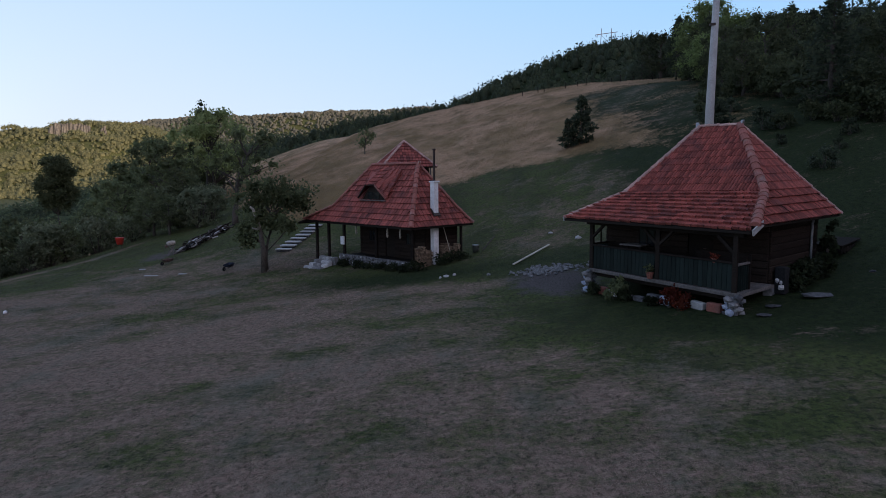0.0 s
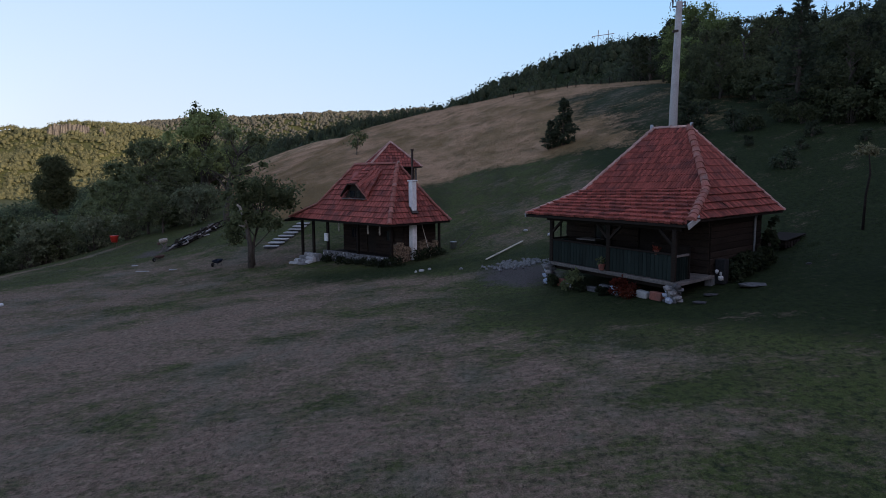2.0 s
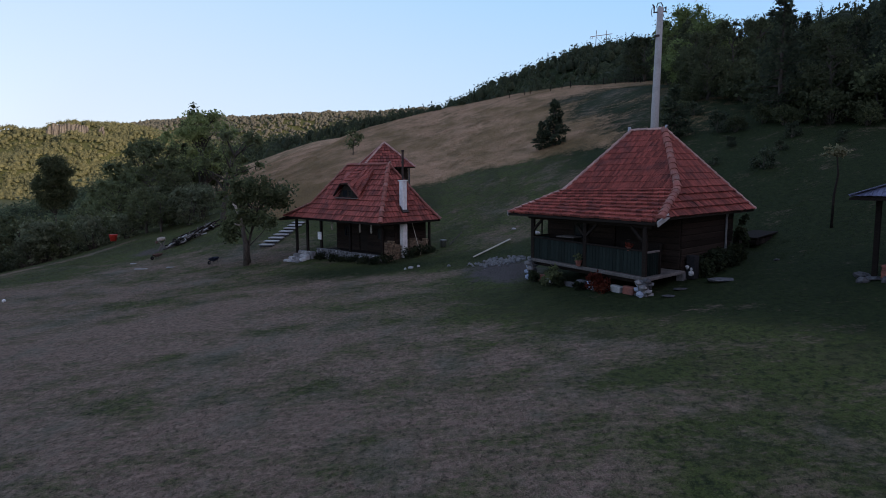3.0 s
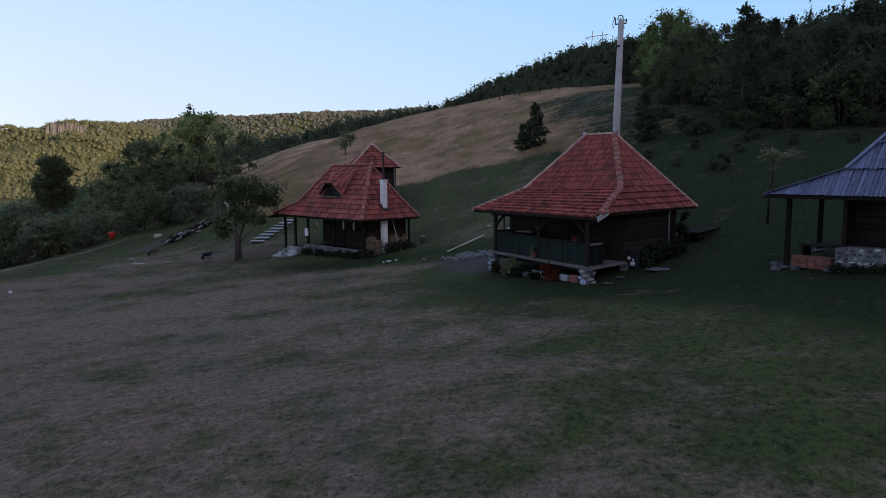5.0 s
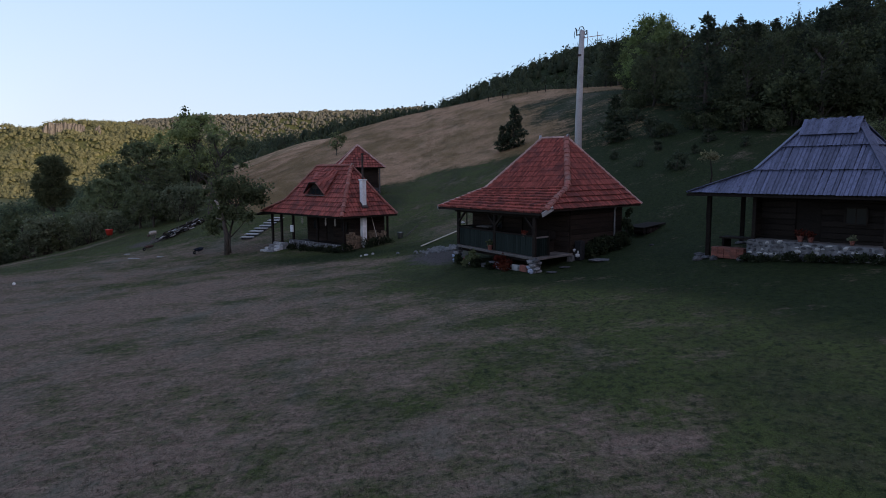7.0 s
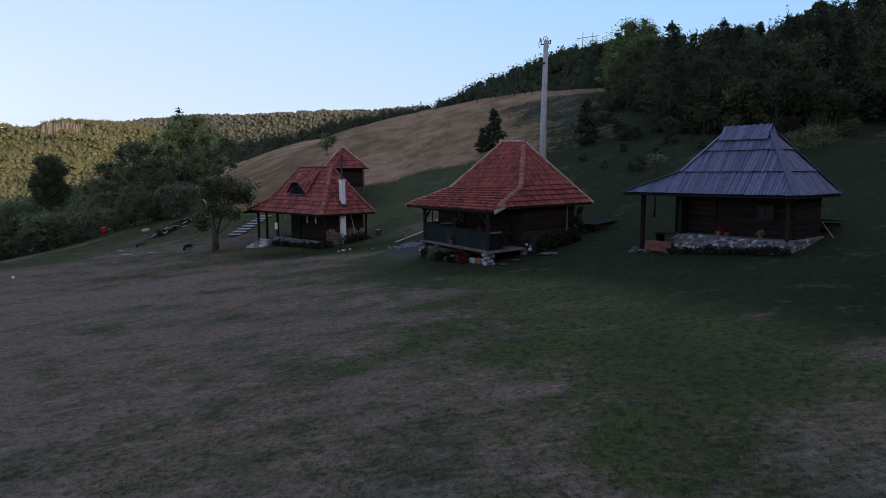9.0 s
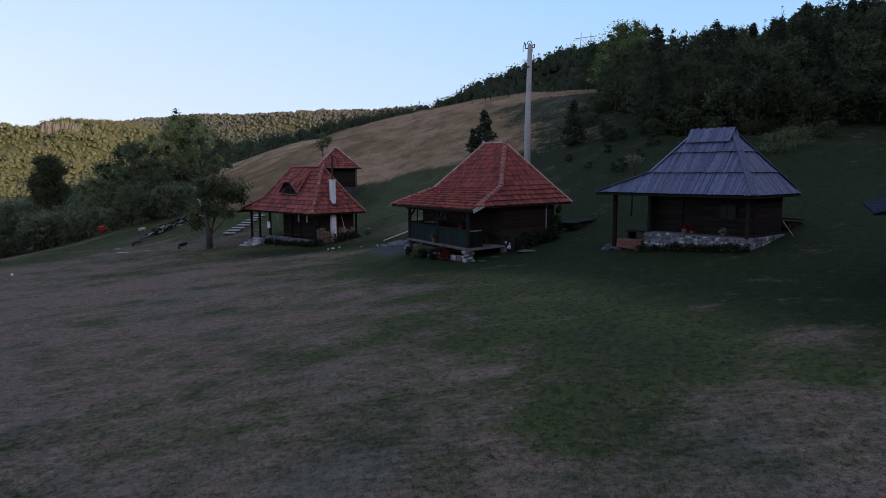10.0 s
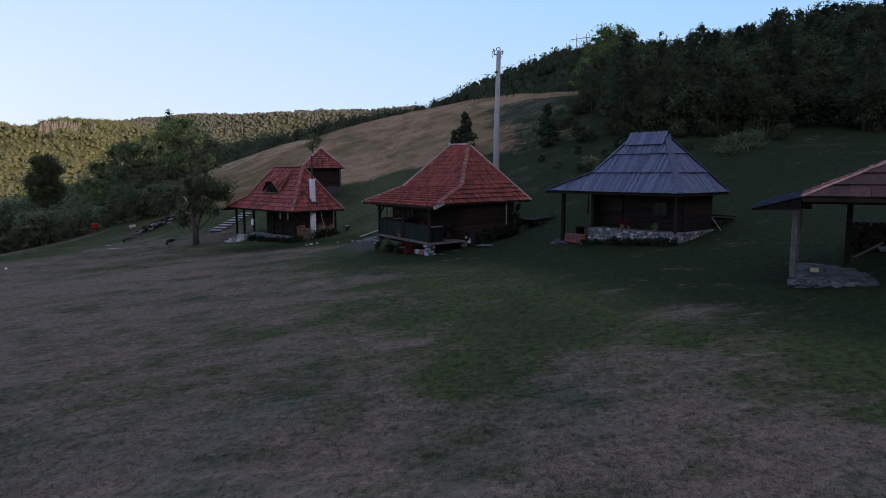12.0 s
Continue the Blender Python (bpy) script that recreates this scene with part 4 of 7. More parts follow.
# ---- the log cottage with a dormer and a white chimney ----
def dormer_cottage():
    fr = Frame(-2.77, 36.4, 2.362)
    house = thing("cottage", "old timber cottage with red tile roof, dormer and white chimney", "cottage", "farm buildings")
    ze, zk, zr = 2.08, 3.0, 5.5
    F, R = fr(0, 0, ze), fr(0, 4.88, ze)
    L, B = fr(10.2, 0.0, ze), fr(10.2, 4.88, ze)
    k = (zk - ze) / (zr - ze)
    r, l = fr(2.02, 2.42, zr), fr(6.1, 2.42, zr)
    KF, KR = fr(0.62, 0.72, zk), fr(0.62, 4.16, zk)
    KL, KB = fr(7.9, 0.72, zk), fr(7.9, 4.16, zk)
    front = ([L, KL, l], [F, KF, r], (True, True))
    side = ([F, KF, r], [R, KR, r], (True, True))
    back = ([R, KR, r], [B, KB, l], (True, True))
    end = ([B, KB, l], [L, KL, l], (True, True))
    roof = roof_deck("roof", [front, side, back, end], house, TIMBER)
    lay(roof, [front, side, back, end], 0.38, 0.26, (TILE_ONE, TILE), 280, "tile", PLAIN, 0.022)
    rnd = random.Random(5)
    cap, pale = cap_mesh("ridge_tile", CAP, 0.42, 0.14), cap_mesh("ridge_tile", CAP_PALE, 0.4, 0.11)
    caps(roof, [F, KF, r], cap, rnd, 0.38)
    for poly in ([R, KR, r], [L, KL, l], [B, KB, l]):
        caps(roof, poly, cap, rnd)
    caps(roof, [r, l], cap, rnd)
    for s in (-1, 1):
        part("ridge_horn", Geo().beam(r + fr.v * s * 0.2 - V(0, 0, 0.22), r - fr.u * 0.12 + V(0, 0, 0.2), 0.14, 0.05, 0.01), CAP_PALE, roof)
    part("fascia", Geo().beam(F - V(0, 0, 0.08), L - V(0, 0, 0.08), 0.04, 0.06, 0.006), TIMBER, roof)
    part("fascia", Geo().beam(F - V(0, 0, 0.08), R - V(0, 0, 0.08), 0.04, 0.06, 0.006), TIMBER, roof)
    part("eave_board", Geo().beam(L + fr.v * 0.5 - fr.u * 0.15 - V(0, 0, 0.06), L + fr.u * 0.62 + fr.v * 0.5 - V(0, 0, 0.24), 1.3, 0.12, 0.02), TIMBER, roof)
    # dormer
    zs, ud = 3.45, 4.3

    def on_front(z):
        return 0.72 + (2.42 - 0.72) * (z - zk) / (zr - zk)

    vs = on_front(zs)
    dormer = part("dormer", Geo(), TIMBER, house)
    head, back = zs + 0.86, 5.12
    tr, tl = fr(ud - 0.4, vs - 0.3, head), fr(ud + 0.4, vs - 0.3, head)
    tr_in, tl_in = fr(ud - 0.46, on_front(back), back + 0.2), fr(ud + 0.46, on_front(back), back + 0.2)
    wr, wl = fr(ud - 1.28, vs - 0.2, zs + 0.08), fr(ud + 1.28, vs - 0.2, zs + 0.08)
    ir, il = fr(ud - 1.32, on_front(back - 0.15), back + 0.06), fr(ud + 1.32, on_front(back - 0.15), back + 0.06)
    # boarded front, set back under the roof's edge
    g = Geo()
    vf = vs - 0.06
    shape = [(ud - 1.14, zs - 0.1), (ud + 1.14, zs - 0.1), (ud + 0.36, head - 0.06), (ud - 0.36, head - 0.06)]
    g.add([fr(u, vf, z) for u, z in shape] + [fr(u, vf + 0.06, z) for u, z in shape], [(0, 1, 2, 3), (7, 6, 5, 4), (0, 4, 5, 1), (1, 5, 6, 2), (2, 6, 7, 3), (3, 7, 4, 0)])
    dormer.data = g.mesh("dormer", TIMBER)
    part("sill", Geo().beam(fr(ud - 1.2, vs - 0.14, zs - 0.02), fr(ud + 1.2, vs - 0.14, zs - 0.02), 0.2, 0.05, 0.008), DECKWOOD, dormer)
    for du in (-0.3, 0.3):
        part("pane", Geo().box(fr(ud + du, vf - 0.012, zs + 0.26), (0.46, 0.012, 0.42), fr.m), GLASS, dormer)
    # two pitches and a flatter top run back into the main roof
    pr, pl, pt = ([wr, tr], [ir, tr_in], (True,)), ([il, tl_in], [wl, tl], (True,)), ([tl, tl_in], [tr, tr_in], (True,))
    droof = roof_deck("dormer_roof", [pr, pl, pt], dormer, TILE, 0.05, -0.01)
    lay(droof, [pr, pl, pt], 0.34, 0.25, (TILE_ONE, TILE), 0, "dormer_tile", PLAIN, 0.02)
    for p, q in ((wl, tl), (tl, tr), (tr, wr)):
        part("barge_board", Geo().beam(p - fr.v * 0.03 + V(0, 0, 0.02), q - fr.v * 0.03 + V(0, 0, 0.02), 0.05, 0.09, 0.006), CAP if q == wr else TIMBER, dormer)
    # white chimney, from the ground through the eaves
    ch = part("chimney", Geo(), WHITE, house, "whitewashed square chimney")
    cu, cv = 0.46, 2.2
    g = Geo()
    gr = fr.g(cu, cv) - 0.2
    g.box(fr(cu, cv, (gr + 4.5) / 2), (0.32, 0.36, 4.5 - gr), fr.m, 0.02)
    g.box(fr(cu, cv, 4.53), (0.42, 0.46, 0.08), fr.m, 0.015)
    ch.data = g.mesh("chimney", WHITE)
    part("stove_pipe", Geo().tube([fr(cu, cv, 4.5), fr(cu, cv, 6.25), fr(cu, cv, 6.27), fr(cu, cv, 6.35)], [0.07, 0.07, 0.1, 0.1], 10), IRON, ch, "black iron stove pipe")
    part("flashing", Geo().box(fr(cu - 0.1, cv, 2.82), (0.5, 0.5, 0.06), fr.m @ Matrix.Rotation(radians(-52), 4, "Y"), 0.01), IRON, ch)
    # body, with an open porch along the front
    zf = 0.1
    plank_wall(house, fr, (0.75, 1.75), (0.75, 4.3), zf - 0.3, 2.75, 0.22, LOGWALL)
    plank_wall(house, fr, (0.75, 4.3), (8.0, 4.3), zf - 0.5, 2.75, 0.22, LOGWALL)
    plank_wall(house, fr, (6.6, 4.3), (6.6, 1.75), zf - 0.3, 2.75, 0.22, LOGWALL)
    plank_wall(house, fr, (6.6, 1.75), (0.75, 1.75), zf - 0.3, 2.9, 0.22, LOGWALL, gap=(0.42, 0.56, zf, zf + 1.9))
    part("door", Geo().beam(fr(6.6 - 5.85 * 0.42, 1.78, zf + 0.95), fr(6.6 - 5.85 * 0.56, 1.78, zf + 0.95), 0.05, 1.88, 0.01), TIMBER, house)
    window_part(house, fr, 5.3, 1.68, zf + 1.15, 0.6, 0.65, "v")
    window_part(house, fr, 1.9, 1.68, zf + 1.15, 0.6, 0.65, "v")
    for u in (0.5, 3.6, 6.7, 8.3, 9.6):
        part("post", Geo().beam(fr(u, 0.55, fr.g(u, 0.55)), fr(u, 0.55, ze + 0.05), 0.16, 0.16, 0.015), TIMBER, house)
    for u in (8.0, 9.6):
        part("post", Geo().beam(fr(u, 4.2, fr.g(u, 4.2)), fr(u, 4.2, ze + 0.05), 0.15, 0.15, 0.015), TIMBER, house)
    part("post", Geo().beam(fr(0.5, 4.4, fr.g(0.5, 4.4)), fr(0.5, 4.4, ze + 0.05), 0.13, 0.13, 0.012), TIMBER, house)
    part("wall_plate", Geo().beam(fr(0.4, 0.55, ze + 0.02), fr(9.8, 0.55, ze + 0.02), 0.16, 0.14, 0.012), TIMBER, house)
    deck = part("porch_floor", Geo().box(fr(3.6, 1.15, zf - 0.08), (6.2, 1.2, 0.1), fr.m, 0.01), TIMBER, house)
    stones_along(house, fr(0.45, 0.5).xy, fr(7.0, 0.5).xy, -0.65, zf + 0.02, 0.3, 0.2, 31, [STONE, STONE, STONE, CONCRETE])
    stones_along(house, fr(0.6, 0.6).xy, fr(0.6, 4.4).xy, -0.5, zf - 0.1, 0.28, 0.3, 37, [STONE])
    # braids of maize under the eaves
    for u in (1.6, 2.7, 5.6):
        g = Geo().tube([fr(u + 0.02 * math.sin(i * 2.1), 0.62, ze - 0.12 - i * 0.06) for i in range(11)], [0.01, 0.02, 0.05, 0.04, 0.06, 0.045, 0.065, 0.05, 0.07, 0.05, 0.02], 7)
        part("maize_braid", g, PALEWOOD, house, "hanging braid of dried pale maize")
    part("notice_box", Geo().box(fr(6.7, 0.42, 0.95), (0.34, 0.1, 0.5), fr.m, 0.012), WHITE, house, "small white box on a porch post")
    return fr


fr1 = dormer_cottage()


# ---- the cottage with the grey wooden roof ----
def board_mesh(width, length, name):
    """A split roofing board with a worn, uneven lower end."""
    t = 0.022
    vs = [(0.006, 0.012, 0.095), (width * 0.5, -0.014, 0.1), (width - 0.006, 0.008, 0.095), (width - 0.006, length, 0.02), (0.006, length, 0.02),
          (0.006, 0.05, 0.04 - t), (width * 0.5, 0.04, 0.04 - t), (width - 0.006, 0.05, 0.04 - t), (width - 0.006, length, 0.0), (0.006, length, 0.0)]
    fs = [(0, 1, 2, 3, 4), (9, 8, 7, 6, 5), (0, 5, 6, 1), (1, 6, 7, 2), (2, 7, 8, 3), (4, 9, 5, 0)]
    return vs, fs


def shake_cottage():
    fr = Frame(18.59, 13.86, 2.27)
    house = thing("cottage", "low timber cottage with weathered grey board roof on stone base", "cottage", "farm buildings")
    ze, zr = 4.12, 6.84
    F, R = fr(0, 0, ze), fr(0, 4.25, ze)
    L, B = fr(7.4, 0.0, ze), fr(7.4, 4.25, ze)
    zk = ze + 0.88
    r, l = fr(1.93, 2.02, zr - 0.12), fr(3.72, 2.02, zr - 0.12)
    KF, KR = F.lerp(r, 0.34), R.lerp(r, 0.34)
    KL, KB = fr(5.02, 0.69, KF.z), fr(5.02, 3.5, KF.z)
    faces = [([L, KL, l], [F, KF, r], (True, True)), ([F, KF, r], [R, KR, r], (True, True)), ([R, KR, r], [B, KB, l], (True, True)), ([B, KB, l], [L, KL, l], (True, True))]
    roof = roof_deck("roof", faces, house, TIMBER, 0.06, 0.02)
    lay(roof, faces, 1.12, 0.135, (SHAKE, SHAKE_JOINED), 290, "board", board_mesh, 0.02, 1.1, "boarding", 0.98)
    # ridge boards rise above the hips and overhang them
    for s in (-1, 1):
        n = 15
        for i in range(n):
            u = 1.9 + (3.76 - 1.9) * i / (n - 1)
            part("ridge_board", Geo().beam(fr(u, 2.02 + s * 0.5, zr - 0.5), fr(u + 0.0, 2.02 + s * 0.03, zr + 0.1 + 0.02 * math.sin(i * 2.7)), 0.135, 0.03, 0.004), SHAKE, roof)
    part("ridge_beam", Geo().beam(fr(1.82, 2.02, zr + 0.05), fr(3.84, 2.02, zr + 0.05), 0.1, 0.1, 0.01), TIMBER, roof)
    for poly in ([F, r], [R, r], [L, KL, l], [B, KB, l]):
        for p, q in zip(poly, poly[1:]):
            part("hip_board", Geo().beam(p + V(0, 0, 0.08), q + V(0, 0, 0.085), 0.26, 0.035, 0.006), SHAKE, roof)
    part("fascia", Geo().beam(F - V(0, 0, 0.05), L - V(0, 0, 0.05), 0.04, 0.07, 0.006), TIMBER, roof)
    part("fascia", Geo().beam(F - V(0, 0, 0.05), R - V(0, 0, 0.05), 0.04, 0.07, 0.006), TIMBER, roof)
    zb = 2.42
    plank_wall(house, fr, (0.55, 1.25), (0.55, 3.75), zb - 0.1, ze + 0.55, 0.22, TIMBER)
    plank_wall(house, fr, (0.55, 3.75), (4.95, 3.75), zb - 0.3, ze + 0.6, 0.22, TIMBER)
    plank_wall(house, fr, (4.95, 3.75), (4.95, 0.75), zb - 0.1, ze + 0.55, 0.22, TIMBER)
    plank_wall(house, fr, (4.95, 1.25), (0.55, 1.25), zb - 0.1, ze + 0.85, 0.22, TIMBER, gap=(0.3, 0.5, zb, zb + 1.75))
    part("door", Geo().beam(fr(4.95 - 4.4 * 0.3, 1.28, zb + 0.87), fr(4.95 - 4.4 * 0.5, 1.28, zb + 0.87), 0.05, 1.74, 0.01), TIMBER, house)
    window_part(house, fr, 1.6, 1.18, zb + 1.0, 0.7, 0.6, "v")
    stones_along(house, fr(0.5, 0.55).xy, fr(4.98, 0.55).xy, 1.55, zb, 0.34, 0.2, 51, [STONE, STONE, CONCRETE])
    stones_along(house, fr(0.42, 0.6).xy, fr(0.42, 3.8).xy, 1.85, zb, 0.32, 0.24, 57, [STONE, STONE, CONCRETE])
    stones_along(house, fr(5.0, 0.6).xy, fr(5.0, 3.8).xy, 1.55, zb - 0.05, 0.32, 0.26, 59, [STONE, STONE, CONCRETE])
    part("porch_floor", Geo().box(fr(2.75, 0.95, zb - 0.03), (4.3, 0.7, 0.08), fr.m, 0.01), DECKWOOD, house)
    for u, v in ((0.5, 0.6), (4.9, 0.6)):
        part("post", Geo().beam(fr(u, v, zb), fr(u, v, ze + 0.12), 0.14, 0.14, 0.015), TIMBER, house)
    for u, v in ((6.75, 0.65), (6.75, 3.55)):
        g0 = fr.g(u, v)
        post = part("post", Geo().beam(fr(u, v, g0 + 0.1), fr(u, v, ze), 0.17, 0.17, 0.02), TIMBER, house)
        part("footing", Geo().rock(fr(u, v, g0 + 0.03), (0.6, 0.5, 0.2), 5), STONE, post)
    part("wall_plate", Geo().beam(fr(0.4, 0.62, ze + 0.02), fr(7.0, 0.62, ze + 0.02), 0.15, 0.14, 0.012), TIMBER, house)
    part("wall_plate", Geo().beam(fr(6.75, 0.4, ze - 0.02), fr(6.75, 3.9, ze - 0.02), 0.15, 0.14, 0.012), TIMBER, house)
    return fr


fr3 = shake_cottage()


# ---- the small hut on the slope ----
def slope_hut():
    fr = Frame(-6.24, 56.4, 1.825)
    hut = thing("hut", "small dark timber hut with a pyramid roof of red tiles", "hut", "farm buildings")
    ze, zr, s = 5.52, 7.75, 4.72
    F, L, R, B, t = fr(0, 0, ze), fr(s, 0, ze), fr(0, s, ze), fr(s, s, ze), fr(s / 2, s / 2, zr)
    faces = [([L, t], [F, t], (True,)), ([F, t], [R, t], (True,)), ([R, t], [B, t], (True,)), ([B, t], [L, t], (True,))]
    roof = roof_deck("roof", faces, hut, TIMBER)
    lay(roof, faces, 0.36, 0.26, (TILE_ONE, TILE), 120, "tile", PLAIN)
    rnd = random.Random(6)
    pale = cap_mesh("ridge_tile", CAP_PALE, 0.4, 0.12)
    for p in (F, L, R, B):
        caps(roof, [p, t], pale, rnd)
    z0 = gz(*fr(s / 2, 0.6).xy)
    for p, q in (((0.6, 0.6), (0.6, s - 0.6)), ((0.6, s - 0.6), (s - 0.6, s - 0.6)), ((s - 0.6, s - 0.6), (s - 0.6, 0.6)), ((s - 0.6, 0.6), (0.6, 0.6))):
        plank_wall(hut, fr, p, q, 3.35, ze + 0.25, 0.24, LOGWALL)
    door = part("door", Geo().beam(fr(0.52, 2.0, 4.3), fr(0.52, 2.8, 4.3), 0.05, 1.7, 0.01), TIMBER, hut)
    for v in (0.6, s - 0.5):
        part("post", Geo().beam(fr(0.3, v, 3.0), fr(0.3, v, ze), 0.12, 0.12, 0.012), DECKWOOD, hut)
    part("foundation", Geo().box(fr(s / 2, s / 2, 3.1), (s - 1.0, s - 1.0, 0.9), fr.m, 0.03), STONE, hut)
    return fr


slope_hut()


# ---- the open shelter ----
def shelter():
    fr = Frame(18.78, 4.85, radians(60))
    ob = thing("shelter", "open timber shelter with red tile roof and stone floor", "shelter", "farm buildings")
    ze = 4.36
    # v runs away to the right along the eaves, u runs back
    wv, du = 5.6, 5.0
    F, R, L, B = fr(0, 0, ze), fr(0, wv, ze), fr(du, 0, ze), fr(du, wv, ze)
    r, l = fr(2.3, wv / 2, ze + 1.3), fr(du - 2.3, wv / 2, ze + 1.3)
    faces = [([F, r], [R, r], (True,)), ([L, l], [F, r], (True,)), ([R, r], [B, l], (True,)), ([B, l], [L, l], (True,))]
    roof = roof_deck("roof", faces, ob, TIMBER, 0.1)
    lay(roof, [faces[0]] + faces[2:], 0.62, 0.5, (SLAB_ONE, SLAB), 120, "slab", tile_of(0.006, 0.004, 0.04), 0.01, fill=0.97)
    lay(roof, [faces[1]], 0.35, 0.25, (TILE_ONE, TILE), 80, "tile", PLAIN)
    rnd = random.Random(7)
    pale = cap_mesh("ridge_tile", CAP_PALE, 0.4, 0.055)
    for p, q in ((F, r), (R, r), (L, l), (B, l), (r, l)):
        caps(roof, [p, q], pale, rnd)
    # lean-to of corrugated sheet along the near side
    g = Geo()
    n = 56
    a0, a1 = fr(0.02, -0.02, ze + 0.06), fr(du, -0.02, ze + 0.06)
    b0, b1 = fr(-0.05, -1.28, ze - 0.3), fr(du, -1.28, ze - 0.3)
    vs = []
    for i in range(n + 1):
        w = 0.042 * (1 if i % 2 else -1)
        vs += [a0.lerp(a1, i / n) + V(0, 0, w), b0.lerp(b1, i / n) + V(0, 0, w)]
    vs += [p - V(0, 0, 0.012) for p in vs]
    k = 2 * (n + 1)
    fs = [(2 * i, 2 * i + 1, 2 * i + 3, 2 * i + 2) for i in range(n)] + [(k + 2 * i + 2, k + 2 * i + 3, k + 2 * i + 1, k + 2 * i) for i in range(n)] + [(2 * i + 1, k + 2 * i + 1, k + 2 * i + 3, 2 * i + 3) for i in range(n)]
    part("lean_to", g.add(vs, fs), BLUESHEET, ob, "corrugated dark blue sheet lean-to")
    # added dark board in place of the shade beneath the open lean-to
    g = Geo()
    tri_ = [a0 - V(0, 0, 0.04), b0 - V(0, 0, 0.04), b0 - V(0, 0, 0.1), a0 - V(0, 0, 0.42)]
    part("infill_board", g.add([p + fr.u * 0.08 for p in tri_] + [p + fr.u * 0.12 for p in tri_], [(3, 2, 1, 0), (4, 5, 6, 7), (0, 1, 5, 4), (1, 2, 6, 5), (2, 3, 7, 6), (3, 0, 4, 7)]), TIMBER, ob)
    zf = 1.95
    for u, v in ((0.6, -0.14), (0.6, wv - 0.4), (4.5, -0.14), (4.5, 1.35), (4.5, wv - 0.4)):
        post = part("post", Geo().beam(fr(u, v, zf), fr(u, v, ze - 0.2), 0.17, 0.17, 0.02), LOGWALL if v > 1 else DECKWOOD, ob)
        part("corbel", Geo().beam(fr(u, v - 0.4, ze - 0.27), fr(u, v + 0.4, ze - 0.27), 0.2, 0.16, 0.02), TIMBER, post)
    part("wall_plate", Geo().beam(fr(0.55, -0.2, ze - 0.12), fr(0.55, wv, ze - 0.12), 0.18, 0.16, 0.012), TIMBER, ob)
    part("wall_plate", Geo().beam(fr(0.3, 0.1, ze - 0.12), fr(du, 0.1, ze - 0.12), 0.18, 0.16, 0.012), TIMBER, ob)
    fl = part("stone_floor", Geo().box(fr(2.4, wv / 2, zf - 0.35), (4.4, wv + 0.2, 0.66), fr.m, 0.05), MORTAR, ob)
    rnd = random.Random(3)
    for i in range(9):
        for j in range(12):
            if (i > 2 and j > 7):
                continue
            su, sv = 0.4 + i * 0.46 + rnd.uniform(-0.06, 0.06), 0.1 + j * 0.46 + rnd.uniform(-0.06, 0.06)
            part("flagstone", Geo().rock(fr(su, sv, zf - 0.01), (0.6, 0.58, 0.06), i * 20 + j, fr.m, 0.08), STONE, fl)
    for j in range(16):
        part("kerb_stone", Geo().rock(fr(0.22, -0.1 + j * 0.37, zf - 0.08 + rnd.uniform(-0.03, 0.02)), (0.34, 0.44, 0.26), 300 + j, fr.m), STONE, fl)
    return fr


fr4 = shelter()


# ---- trees and shrubs ----
def limb_path(rnd, p, d, length, n=4, bend=0.25, rise=0.1):
    pts = [p]
    for i in range(n):
        d = (d + Vector((rnd.uniform(-bend, bend), rnd.uniform(-bend, bend), rnd.uniform(-bend, bend) + rise))).normalized()
        pts.append(pts[-1] + d * length / n)
    return pts, d


def rand_dir(rnd):
    z, a = rnd.uniform(-1, 1), rnd.uniform(0, 6.283)
    s = math.sqrt(1 - z * z)
    return Vector((s * math.cos(a), s * math.sin(a), z))


def clump(g, rnd, c, radius, count, size, flat=0.75, core=10):
    """A bunch of leaves: a few broad sprays close inside and loose leaves all round them."""
    for i in range(core + count):
        d = rand_dir(rnd)
        inner = i < core
        r = radius * (rnd.uniform(0.0, 0.5) if inner else rnd.uniform(0.45, 1.08))
        p = c + Vector((d.x * r, d.y * r, d.z * r * flat))
        k = min(size * 3.2, radius * 0.75) if inner else size * rnd.uniform(0.55, 1.4)
        out = (d * 0.5 + rand_dir(rnd) + Vector((0, 0, -0.15))).normalized()
        g.leaf(p - (out * k * 0.5 if inner else Vector()), out * k, k * 0.72, (d + rand_dir(rnd) * 0.7).normalized())


